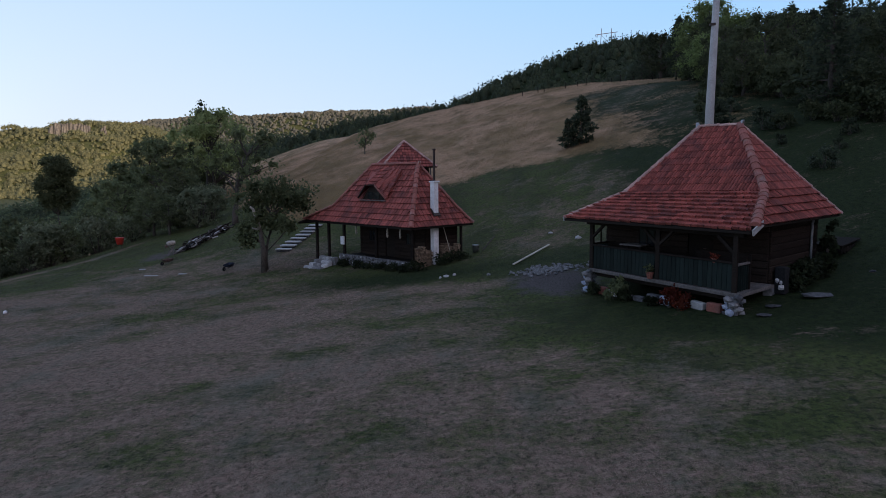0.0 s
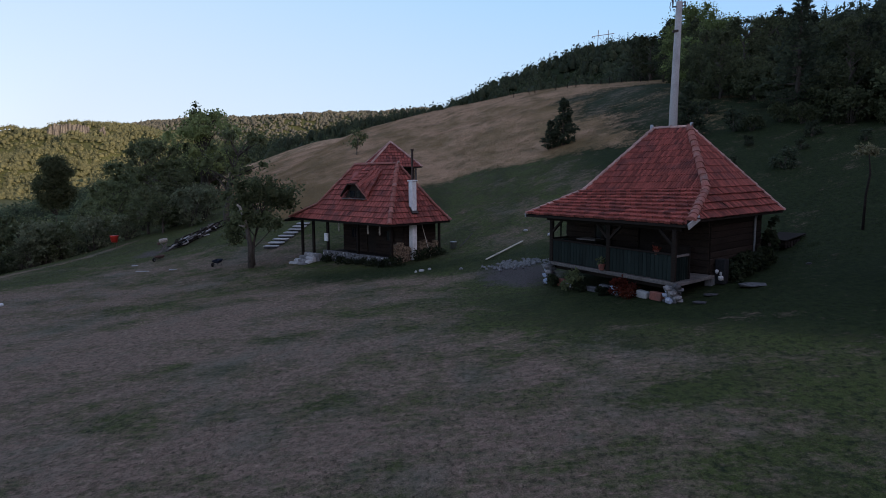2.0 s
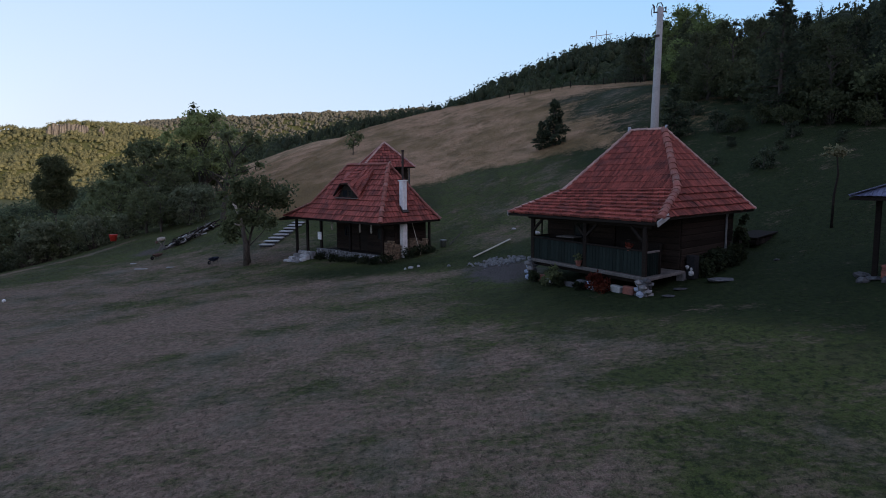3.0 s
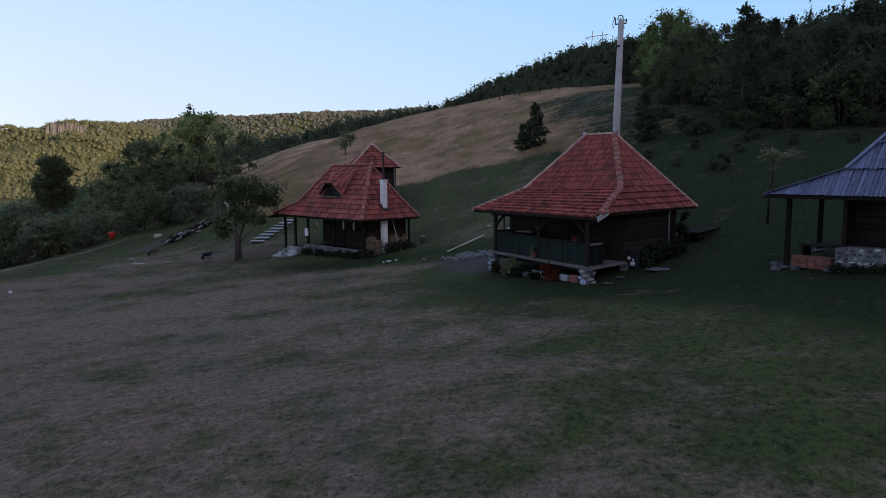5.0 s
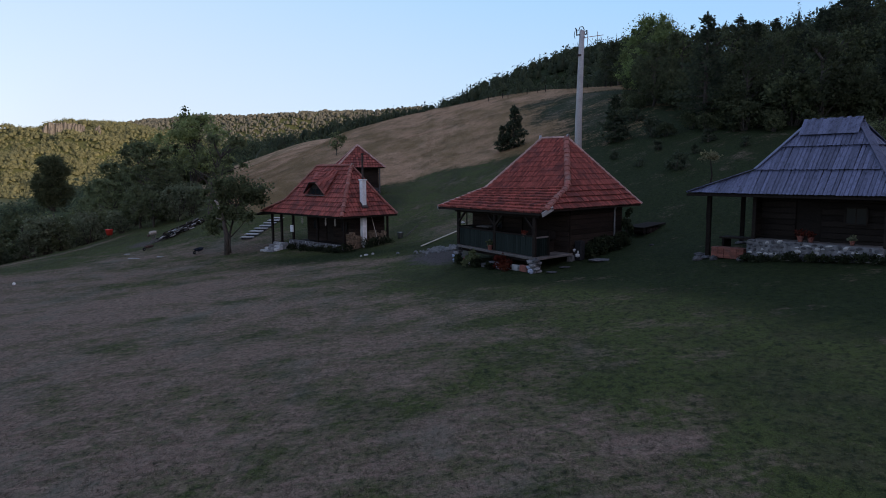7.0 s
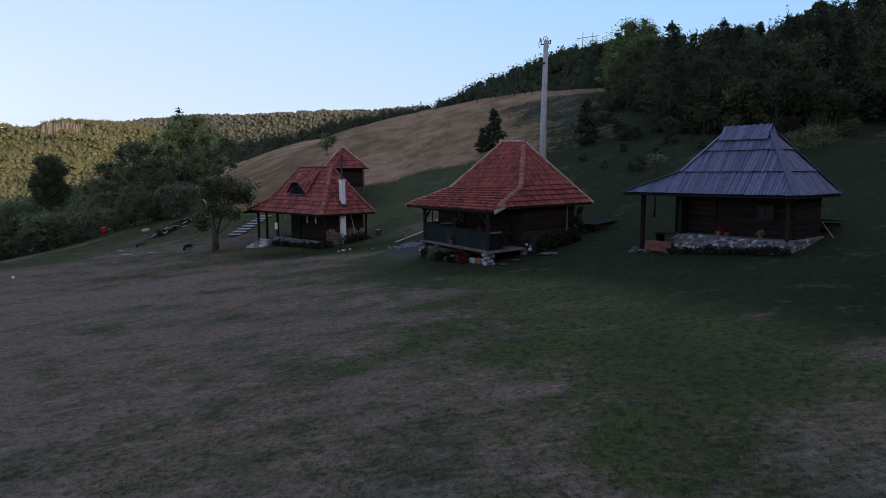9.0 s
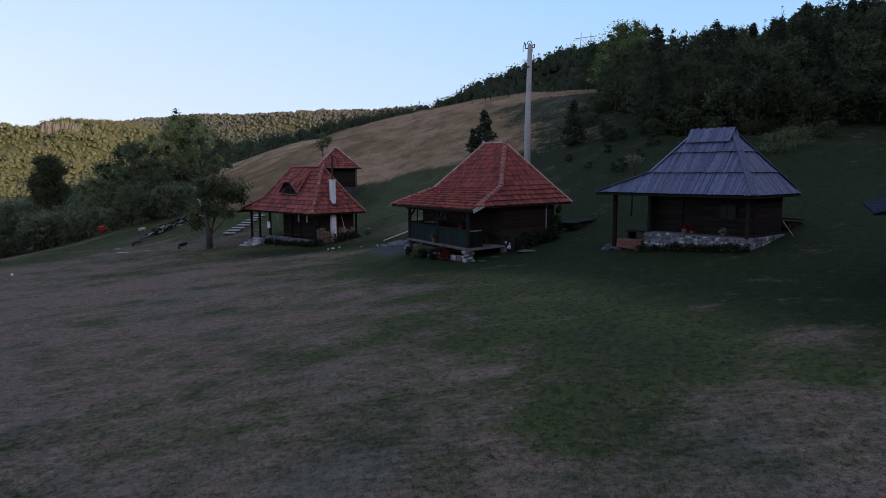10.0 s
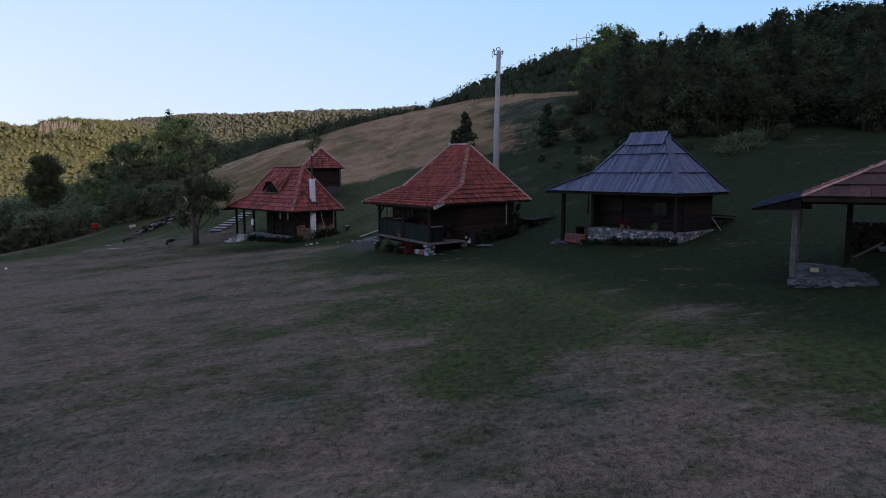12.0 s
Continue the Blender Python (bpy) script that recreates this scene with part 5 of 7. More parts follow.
def broad_tree(seed, h, spread, trunk_share=0.28, clumps=34, leaves=75, size=0.42, mat=None, label="", name="tree", lean=(0, 0), at=None, group="", bare=0, trunk_mat=None, squash=0.8, thick=0.03):
    """A leafy tree: tapered trunk, limbs, and a crown of many loose bunches of leaves with gaps."""
    rnd = random.Random(seed)
    t = thing(name, label, "tree" if name != "shrub" else "shrub", group, at=at)
    wood, crown = Geo(), Geo()
    h0 = h * trunk_share
    r0 = h * thick
    pts = [Vector((0, 0, -0.3))]
    for i in range(1, 7):
        f = i / 6
        pts.append(Vector((lean[0] * f * f + rnd.uniform(-0.02, 0.02) * h, lean[1] * f * f + rnd.uniform(-0.02, 0.02) * h, h * 0.78 * f)))
    wood.tube(pts, [r0 * (1.25 if i == 0 else 1 - 0.14 * i) for i in range(7)], 8)
    centres = []
    for i in range(clumps):
        f = rnd.uniform(0, 1)
        z = h0 + (h - h0) * (0.1 + 0.85 * f)
        wide = spread * math.sin(math.pi * min(0.97, 0.18 + 0.72 * f)) ** 0.7
        a = i * 2.399 + rnd.uniform(-0.5, 0.5)
        rr = wide * rnd.uniform(0.25, 1.0)
        fx = lean[0] * (z / h) ** 2
        fy = lean[1] * (z / h) ** 2
        centres.append(Vector((fx + rr * math.cos(a), fy + rr * math.sin(a), z)))
    for i, c in enumerate(centres):
        if i % 2 == 0:
            s = min(1.0, max(0.15, (c.z - spread * 0.5) / (h * 0.78)))
            k = min(5, int(s * 6))
            base = pts[k].lerp(pts[k + 1], 0.5)
            mid = base.lerp(c, 0.5) + Vector((rnd.uniform(-0.3, 0.3), rnd.uniform(-0.3, 0.3), rnd.uniform(-0.1, 0.5))) * spread * 0.15
            wood.tube([base, mid, c], [r0 * 0.36, r0 * 0.22, r0 * 0.06], 5, False)
        if i < clumps - bare:
            clump(crown, rnd, c, spread * rnd.uniform(0.2, 0.36), leaves, size, squash)
        else:
            for _ in range(5):
                e, _d = limb_path(rnd, c, (c - pts[3]).normalized(), spread * 0.3, 3, 0.5)
                wood.tube(e, [r0 * 0.08, r0 * 0.06, r0 * 0.04, r0 * 0.02], 4, False)
            clump(crown, rnd, c, spread * 0.3, leaves // 5, size, squash, 0)
    part("trunk", wood, trunk_mat or BARK, t, smooth=True)
    part("crown", crown, mat or LEAF, t)
    return t


def pine_tree(seed, h, spread, bare=0.15, label="", name="pine_tree", at=None, group="", mat=None, sprays=11, gap=0.5, size=0.34, droop=-0.1):
    """A conifer: a straight trunk, whorls of branches, and sprays of needles along them."""
    rnd = random.Random(seed)
    t = thing(name, label, "tree", group, at=at)
    wood, crown = Geo(), Geo()
    wood.tube([(0, 0, -0.3), (0.02 * h * rnd.uniform(-1, 1), 0, h * 0.5), (0, 0, h)], [h * 0.022, h * 0.014, 0.02], 7)
    z = h * bare
    while z < h * 0.97:
        f = (z - h * bare) / (h * (1 - bare))
        reach = spread * (1 - f) ** 0.75 * rnd.uniform(0.75, 1.15) * min(1, 0.55 + f * 4)
        n = rnd.randint(5, 7)
        a0 = rnd.uniform(0, 6.28)
        for i in range(n):
            if rnd.random() < 0.12:
                continue
            a = a0 + i * 6.283 / n + rnd.uniform(-0.25, 0.25)
            ln = reach * rnd.uniform(0.6, 1.1)
            d = Vector((math.cos(a), math.sin(a), droop + 0.45 * f + rnd.uniform(-0.12, 0.12))).normalized()
            p = Vector((0, 0, z + rnd.uniform(-0.15, 0.15)))
            tip = p + d * ln + Vector((0, 0, 0.12 * ln))
            wood.tube([p, p + d * ln * 0.6, tip], [0.012 * h * (1 - f) * 0.5 + 0.012, 0.014, 0.006], 3, False)
            m = max(4, int(sprays * ln / spread) + 3)
            for k in range(m):
                q = p.lerp(tip, 0.25 + 0.75 * (k + rnd.random()) / m)
                dd = (d * 0.8 + rand_dir(rnd) * 0.9 + Vector((0, 0, 0.25))).normalized()
                s = size * rnd.uniform(0.7, 1.35)
                crown.leaf(q + rand_dir(rnd) * 0.12, dd * s, s * 0.55, rand_dir(rnd))
                crown.leaf(q + rand_dir(rnd) * 0.15, (rand_dir(rnd) + d).normalized() * s, s * 0.5, rand_dir(rnd))
        z += gap * rnd.uniform(0.75, 1.25) * (1 - 0.45 * f)
    for _ in range(14):
        crown.leaf(Vector((0, 0, h * rnd.uniform(0.93, 1.0))), (rand_dir(rnd) * 0.6 + Vector((0, 0, 1))).normalized() * size, size * 0.4, rand_dir(rnd))
    part("trunk", wood, BARK, t, smooth=True)
    part("crown", crown, mat or NEEDLE, t)
    return t


def shrub(seed, h, r, mat, label, at=None, group="", leaves=60, size=0.25, clumps=22, name="shrub", core=10):
    """A bush: several stems from the ground and bunches of leaves down to its foot."""
    rnd = random.Random(seed)
    t = thing(name, label, "shrub", group, at=at)
    wood, crown = Geo(), Geo()
    for i in range(clumps):
        a, f = i * 2.399, rnd.uniform(0.1, 1)
        rr = r * math.sqrt(rnd.random()) * (1 - 0.35 * f)
        c = Vector((rr * math.cos(a), rr * math.sin(a), h * (0.06 + 0.81 * f)))
        if i % 3 == 0:
            wood.tube([(c.x * 0.15, c.y * 0.15, -0.15), (c.x * 0.5, c.y * 0.5, c.z * 0.6), c], [0.02 * h, 0.014 * h, 0.005 * h], 5, False)
        clump(crown, rnd, c, r * rnd.uniform(0.28, 0.45), leaves, size, 0.8, core)
    part("stem", wood, BARK, t)
    part("crown", crown, mat, t)
    return t


def spot(x, y, turn=0.0, s=1.0, dz=0.0):
    return pose(x, y, gz(x, y) + dz, 0, 0, turn) @ Matrix.Scale(s, 4)


def spread_copy(ob, x, y, turn, s, sz=None):
    c = copy_thing(ob, pose(x, y, gz(x, y), 0, 0, turn))
    c.scale = (s, s, sz or s)
    return c


rnd = random.Random(21)
# the tall trees at the valley's edge on the left
big = broad_tree(11, 12.0, 5.6, 0.3, 60, 70, 0.3, LEAF, "tall broad-leaved tree with an uneven dark green crown", at=spot(-31.5, 88))
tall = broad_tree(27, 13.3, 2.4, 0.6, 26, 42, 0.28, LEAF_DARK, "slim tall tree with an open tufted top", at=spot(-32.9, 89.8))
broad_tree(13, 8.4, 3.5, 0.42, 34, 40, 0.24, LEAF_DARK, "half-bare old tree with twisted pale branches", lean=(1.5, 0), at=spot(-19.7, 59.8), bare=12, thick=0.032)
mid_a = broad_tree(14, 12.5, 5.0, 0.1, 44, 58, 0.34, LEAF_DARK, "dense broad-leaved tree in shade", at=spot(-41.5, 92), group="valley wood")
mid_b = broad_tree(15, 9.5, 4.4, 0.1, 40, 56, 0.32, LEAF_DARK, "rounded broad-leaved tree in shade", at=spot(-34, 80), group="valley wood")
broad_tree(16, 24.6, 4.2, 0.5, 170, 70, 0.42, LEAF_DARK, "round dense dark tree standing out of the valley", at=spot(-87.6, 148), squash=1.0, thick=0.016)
for x, y, s in ((-47, 97, 0.8), (-52, 108, 0.8), (-45, 112, 0.9), (-38, 104, 0.85), (-36.5, 96, 0.95), (-60, 112, 0.8), (-70, 104, 0.8), (-82, 112, 0.9), (-33, 97, 0.75), (-42, 84, 0.8)):
    spread_copy(rnd.choice((mid_a, mid_b)), x, y, rnd.uniform(0, 360), s * rnd.uniform(0.85, 1.05))
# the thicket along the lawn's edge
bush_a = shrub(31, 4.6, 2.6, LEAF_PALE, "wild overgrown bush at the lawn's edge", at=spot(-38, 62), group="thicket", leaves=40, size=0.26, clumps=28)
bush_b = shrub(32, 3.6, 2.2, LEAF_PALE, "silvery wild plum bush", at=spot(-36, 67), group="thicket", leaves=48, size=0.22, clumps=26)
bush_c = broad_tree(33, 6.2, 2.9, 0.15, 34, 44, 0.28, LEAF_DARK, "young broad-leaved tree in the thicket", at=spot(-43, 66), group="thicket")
for i in range(46):
    f = i / 45
    along_x, along_y = -47 + 21 * f + rnd.uniform(-2, 1.0), 49 + 26 * f + rnd.uniform(-1.5, 1.5)
    back = rnd.choice((0, 0, 4, 8, 12, 16))
    along_x, along_y = along_x - back * 0.8 - 1.5, along_y + back * 0.7 + 1.5
    spread_copy(rnd.choice((bush_a, bush_a, bush_b, bush_c)), along_x, along_y, rnd.uniform(0, 360), rnd.uniform(0.6, 1.05))
for i, (x, y) in enumerate(((-32.5, 67), (-30, 66.5), (-27.8, 67.5), (-26, 69), (-27, 74), (-29.5, 73), (-33, 72), (-24.4, 67.2), (-24.8, 64.6), (-27.5, 64.2))):
    spread_copy((bush_a, bush_c, bush_b, bush_a)[i % 4], x, y, i * 77, 0.62 + 0.14 * (i % 3))
for i in range(40):
    x, y = rnd.uniform(-100, -46), rnd.uniform(54, 112)
    spread_copy(rnd.choice((bush_a, bush_c, mid_b)), x, y, rnd.uniform(0, 360), rnd.uniform(0.8, 1.15))
# the fruit tree with a dead stem beside the steps
fruit = broad_tree(41, 5.7, 2.7, 0.36, 46, 70, 0.2, FRUITLEAF, "small fruit tree with a pruned dead pale stem", lean=(0.8, 0.4), at=spot(-12.2, 42.3), thick=0.02)
part("dead_stem", Geo().tube([(0.1, -1.0, -0.2), (0.14, -1.1, 1.4), (0.02, -1.3, 2.7)], [0.2, 0.16, 0.12], 8), BARK, fruit, smooth=True)
part("dead_stem", Geo().tube([(0.02, -1.3, 2.6), (0.0, -1.6, 3.1), (-0.2, -1.8, 3.9), (-0.34, -1.9, 4.05)], [0.12, 0.11, 0.08, 0.05], 8).tube([(0.02, -1.3, 2.6), (-0.4, -1.5, 2.75)], [0.09, 0.04], 6), DEADWOOD, fruit, "bare pale dead stem top", smooth=True)
g, r_ = Geo(), random.Random(4)
for i in range(9):
    clump(g, r_, Vector((-1.2 + r_.uniform(-0.5, 0.5), r_.uniform(-0.4, 0.4), 2.1 + r_.uniform(-0.6, 0.7))), 0.5, 70, 0.18, 0.8)
part("low_leaves", g, FRUITLEAF, fruit)
part("low_bough", Geo().tube([(0, 0, 1.4), (-0.7, 0, 2.0), (-1.4, 0, 2.2)], [0.07, 0.05, 0.02], 6), BARK, fruit, smooth=True)
# scattered trees on the meadow
young_pine = pine_tree(51, 4.1, 1.65, 0.03, "young dark pine standing on the meadow", at=spot(11.4, 62.0), sprays=17, gap=0.42, size=0.34)
spread_copy(young_pine, 10.2, 62.0, 70, 0.62)
spread_copy(young_pine, 19.0, 51.0, 140, 0.95)
broad_tree(52, 3.6, 1.9, 0.3, 20, 26, 0.26, LEAF_DARK, "small thin-leaved tree alone on the dry meadow", lean=(0.3, 0), at=spot(-12.6, 96.4), bare=4, thick=0.022)
# the wood on the right
oak = broad_tree(61, 11.3, 5.7, 0.08, 66, 84, 0.29, OAKLEAF, "tall light green broad-leaved tree at the edge of the wood", at=spot(37.8, 101), group="hillside wood")
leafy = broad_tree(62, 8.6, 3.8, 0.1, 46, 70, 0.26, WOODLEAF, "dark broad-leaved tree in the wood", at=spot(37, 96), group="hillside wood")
pine_a = pine_tree(63, 8.6, 3.0, 0.2, "tall dark pine at the edge of the wood", at=spot(62, 82), group="hillside wood", sprays=20, size=0.32)
pine_b = pine_tree(64, 8.8, 2.6, 0.12, "tall slender dark pine in the wood", at=spot(58, 76), group="hillside wood", sprays=20, size=0.32)
spruce = pine_tree(65, 8.5, 2.0, 0.05, "dense dark spruce in the wood", at=spot(64, 90), group="hillside wood", sprays=22, gap=0.42, size=0.32, droop=-0.3)
for x, y, s in ((25.6, 61.5, 0.55), (27.4, 66.5, 0.7), (28.4, 72.5, 0.6), (30.2, 77.0, 0.75), (30.8, 84.0, 0.65), (32.6, 89.0, 0.75), (33.2, 95.5, 0.7), (31.5, 70.0, 0.85), (34.0, 82.0, 0.9)):
    spread_copy(oak if y in (84.0, 82.0, 95.5) else leafy, x, y, x * 57, s * (0.8 if y in (84.0, 82.0, 95.5) else 1))
bushy = shrub(66, 3.0, 2.0, WOODLEAF, "dark undergrowth at the foot of the wood", at=spot(30, 47), group="undergrowth", leaves=44, size=0.24, clumps=24)
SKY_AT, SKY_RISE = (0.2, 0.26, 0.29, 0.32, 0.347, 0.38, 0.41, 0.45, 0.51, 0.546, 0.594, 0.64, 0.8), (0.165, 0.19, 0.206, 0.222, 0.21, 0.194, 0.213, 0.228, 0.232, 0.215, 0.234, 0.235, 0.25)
for i in range(99):
    row, col = divmod(i, 9)
    y = 43 + row * 11.0 + rnd.uniform(-3, 3)
    x = 27.5 + 0.14 * (y - 43) + col * (5.2 + 0.42 * row) + rnd.uniform(-2, 2)
    # tree heights fitted to the skyline seen from the camera's path, higher at upper right
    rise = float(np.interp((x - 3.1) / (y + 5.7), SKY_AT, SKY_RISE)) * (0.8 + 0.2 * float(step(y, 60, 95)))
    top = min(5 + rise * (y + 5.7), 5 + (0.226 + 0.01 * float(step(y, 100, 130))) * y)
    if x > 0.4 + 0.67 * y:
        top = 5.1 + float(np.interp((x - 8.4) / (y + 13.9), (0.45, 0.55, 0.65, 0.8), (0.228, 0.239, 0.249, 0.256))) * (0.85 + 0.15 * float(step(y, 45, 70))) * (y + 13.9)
    kind_, tallness = ((leafy, 9.0), (pine_b, 8.8), (spruce, 8.5), (leafy, 9.0), (pine_a, 8.6), (leafy, 9.0), (pine_b, 8.8), (pine_a, 8.6))[(i * 5 + row) % 8]
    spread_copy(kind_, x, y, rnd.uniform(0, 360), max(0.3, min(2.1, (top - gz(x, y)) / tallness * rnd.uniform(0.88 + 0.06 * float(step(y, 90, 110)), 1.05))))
# the tall pines that stand out of the wood's edge
for x, y, top in ((25.4, 47.5, 17.6), (43.3, 61.7, 21.4), (47.5, 64.5, 23.6), (53.5, 66.0, 23.2), (36.5, 62.0, 17.6), (31.0, 56.5, 15.0)):
    spread_copy(pine_b, x, y, x * 31, (top - gz(x, y)) / 8.8)
for i in range(60):
    f = i / 59
    x, y = (26 + 9 * f, 44 + 56 * f) if i % 2 else (28 + 34 * f, 44.5 - 3 * f)
    spread_copy(bushy, x + rnd.uniform(-1.5, 2.5), y + rnd.uniform(-2, 2.5), rnd.uniform(0, 360), rnd.uniform(0.75, 1.3))
# low scrub along the foot of the wood
for i in range(26):
    f = i / 25
    x, y = (21.2 + 4.6 * f, 57.0 + 9 * f) if i % 3 == 0 else (22.6 + 12 * f, 47.0 - 8.0 * f)
    spread_copy(bushy, x + rnd.uniform(-1.2, 1.2), y + rnd.uniform(-1.5, 1.5), rnd.uniform(0, 360), rnd.uniform(0.3, 0.55))
# thin tree with a flat pale top behind the grey roof
thin = thing("tree", "thin young tree with a flat pale blossoming top", "tree", at=spot(17.7, 27.0))
part("trunk", Geo().tube([(0, 0, -0.2), (0.03, 0, 1.4), (0.16, 0, 2.3), (0.06, 0, 3.1)], [0.06, 0.05, 0.045, 0.025], 7), TIMBER, thin, smooth=True)
g = Geo()
r_ = random.Random(8)
for i in range(13):
    clump(g, r_, Vector((r_.uniform(-0.5, 0.5), r_.uniform(-0.4, 0.4), 3.2 + r_.uniform(-0.1, 0.22))), 0.24, 18, 0.12, 0.5)
part("crown", g, BLOOM, thin)
flowery = shrub(67, 2.6, 1.6, LEAF_DARK, "tall loose weeds behind the cottage", at=spot(29.0, 33.0, 0, 0.65), leaves=30, size=0.2, clumps=26, core=0)
spread_copy(flowery, 31.5, 34.5, 40, 0.55)
weed = shrub(68, 1.5, 0.9, NEEDLE, "dark weedy bush on the rough slope", at=spot(19.9, 37.9, 0, 0.85), group="weeds on the slope", leaves=28, size=0.17, clumps=16)
for x, y, s in ((21.6, 48.6, 1.1), (23.6, 42.0, 0.7), (20.6, 44.2, 0.5), (22.0, 40.2, 0.45), (24.6, 38.2, 0.5), (27.4, 36.4, 0.45), (31.0, 37.0, 0.5), (34.5, 39.0, 0.55), (18.4, 41.5, 0.4), (17.6, 45.5, 0.45), (20.2, 54.6, 0.7), (22.4, 56.2, 0.8)):
    spread_copy(weed, x, y, x * 40, s)


# ---- far woods ----
def leafy_wood(name, label, spots, seed, low, high, mat, wide=(0.26, 0.44), sprays=30, spires=0.45):
    """A wood on a distant slope: each tree a loose spire or dome of leafy sprays, all in one mesh."""
    r = np.random.RandomState(seed)
    n = len(spots)
    z = height(spots[:, 0], spots[:, 1])
    hh = (low + (high - low) * r.uniform(0, 1, n) ** 1.6 * 1.25) * r.choice([0.65, 1.0, 1.0, 1.35], n)
    ww = hh * r.uniform(wide[0], wide[1], n)
    spire = (r.rand(n) < spires)[:, None]
    f = r.uniform(0.02, 1, (n, sprays))
    f[:, 0] = 0.97
    rim = np.where(spire, 1.02 - f, np.sqrt(np.clip(1 - (1.9 * f - 0.95) ** 2, 0.02, 1)))
    rad = ww[:, None] * rim * r.uniform(0.45, 1.05, (n, sprays))
    ang = r.uniform(0, 6.283, (n, sprays))
    c = np.stack([spots[:, 0:1] + rad * np.cos(ang), spots[:, 1:2] + rad * np.sin(ang), z[:, None] + hh[:, None] * f], -1)
    size = ww[:, None] * r.uniform(0.2, 0.38, (n, sprays)) * np.where(spire, 1.05 - 0.6 * f, 1.0)
    v = c[:, :, None, :] + r.uniform(-1, 1, (n, sprays, 3, 3)) * size[:, :, None, None] * np.array((1, 1, 0.75))
    me = bpy.data.meshes.new(name)
    k = n * sprays
    me.vertices.add(k * 3)
    me.vertices.foreach_set("co", v.ravel())
    me.loops.add(k * 3)
    me.loops.foreach_set("vertex_index", np.arange(k * 3))
    me.polygons.add(k)
    me.polygons.foreach_set("loop_start", np.arange(k) * 3)
    me.materials.append(mat)
    me.update(calc_edges=True)
    return tagged(new(name, me), label, "woods", kind="stuff")


def scatter(seed, n, x0, x1, y0, y1, keep):
    r = np.random.RandomState(seed)
    p = np.stack([r.uniform(x0, x1, n), r.uniform(y0, y1, n)], -1)
    return p[keep(p[:, 0], p[:, 1])]


def canopy(name, label, spots, seed, low, high, mat, spires=0.3, slim=(0.3, 0.5), fuzz=0, leaf=0.3, core=1.0):
    """A closed wood far off: each tree an uneven dome or spire of foliage, some with loose sprays, all in one mesh."""
    r = np.random.RandomState(seed)
    n, k = len(spots), 5
    hh = r.uniform(low, high, n) * r.choice([0.75, 1.0, 1.0, 1.25], n)
    spire = r.rand(n) < spires
    ww = hh * r.uniform(slim[0], slim[1], n) * np.where(spire, 0.62, 1.0)
    hh = hh * np.where(spire, 1.15, 1.0)
    z = height(spots[:, 0], spots[:, 1])
    up = np.array([0.05, 0.42, 0.74, 0.93])
    dome, cone = np.array([0.9, 1.0, 0.74, 0.34]), np.array([1.0, 0.66, 0.32, 0.1])
    rim = np.where(spire[:, None], cone, dome)
    rad = ww[:, None, None] * rim[:, :, None] * core * r.uniform(0.72, 1.2, (n, 4, k))
    ang = 2 * np.pi * (np.arange(k)[None, None] + 0.5 * np.arange(4)[None, :, None] + r.uniform(-0.25, 0.25, (n, 4, k))) / k + r.uniform(0, 6.28, (n, 1, 1))
    lift = core * hh[:, None, None] * (up[None, :, None] + r.uniform(-0.07, 0.07, (n, 4, k)))
    v = np.stack([spots[:, 0, None, None] + rad * np.cos(ang), spots[:, 1, None, None] + rad * np.sin(ang), z[:, None, None] + lift], -1).reshape(n, 4 * k, 3)
    tip = np.stack([spots[:, 0] + r.uniform(-0.1, 0.1, n) * ww, spots[:, 1], z + hh * core], -1)[:, None]
    v = np.concatenate([v, tip], 1)
    tri = []
    for a in range(3):
        for i in range(k):
            p, q = a * k + i, a * k + (i + 1) % k
            tri += [(p, q, p + k), (q, q + k, p + k)]
    tri += [(3 * k + i, 3 * k + (i + 1) % k, 4 * k) for i in range(k)]
    f = (np.array(tri)[None] + (np.arange(n) * (4 * k + 1))[:, None, None]).reshape(-1, 3)
    v = v.reshape(-1, 3)
    if fuzz:
        g = r.uniform(0.15, 1.0, (n, fuzz))
        wide = np.where(spire[:, None], 1.05 - g, np.sqrt(np.clip(1 - (1.7 * g - 0.7) ** 2, 0.03, 1)))
        th = r.uniform(0, 6.28, (n, fuzz))
        c = np.stack([spots[:, :1] + ww[:, None] * wide * np.cos(th), spots[:, 1:] + ww[:, None] * wide * np.sin(th), z[:, None] + hh[:, None] * g * 1.05], -1)
        w = c[:, :, None] + r.uniform(-1, 1, (n, fuzz, 3, 3)) * (ww[:, None] * leaf)[:, :, None, None]
        f = np.concatenate([f, len(v) + np.arange(n * fuzz * 3).reshape(-1, 3)])
        v = np.concatenate([v, w.reshape(-1, 3)])
    me = bpy.data.meshes.new(name)
    me.vertices.add(len(v))
    me.vertices.foreach_set("co", v.ravel())
    me.loops.add(len(f) * 3)
    me.loops.foreach_set("vertex_index", f.ravel())
    me.polygons.add(len(f))
    me.polygons.foreach_set("loop_start", np.arange(len(f)) * 3)
    me.materials.append(mat)
    me.update(calc_edges=True)
    return tagged(new(name, me), label, "woods", kind="stuff")


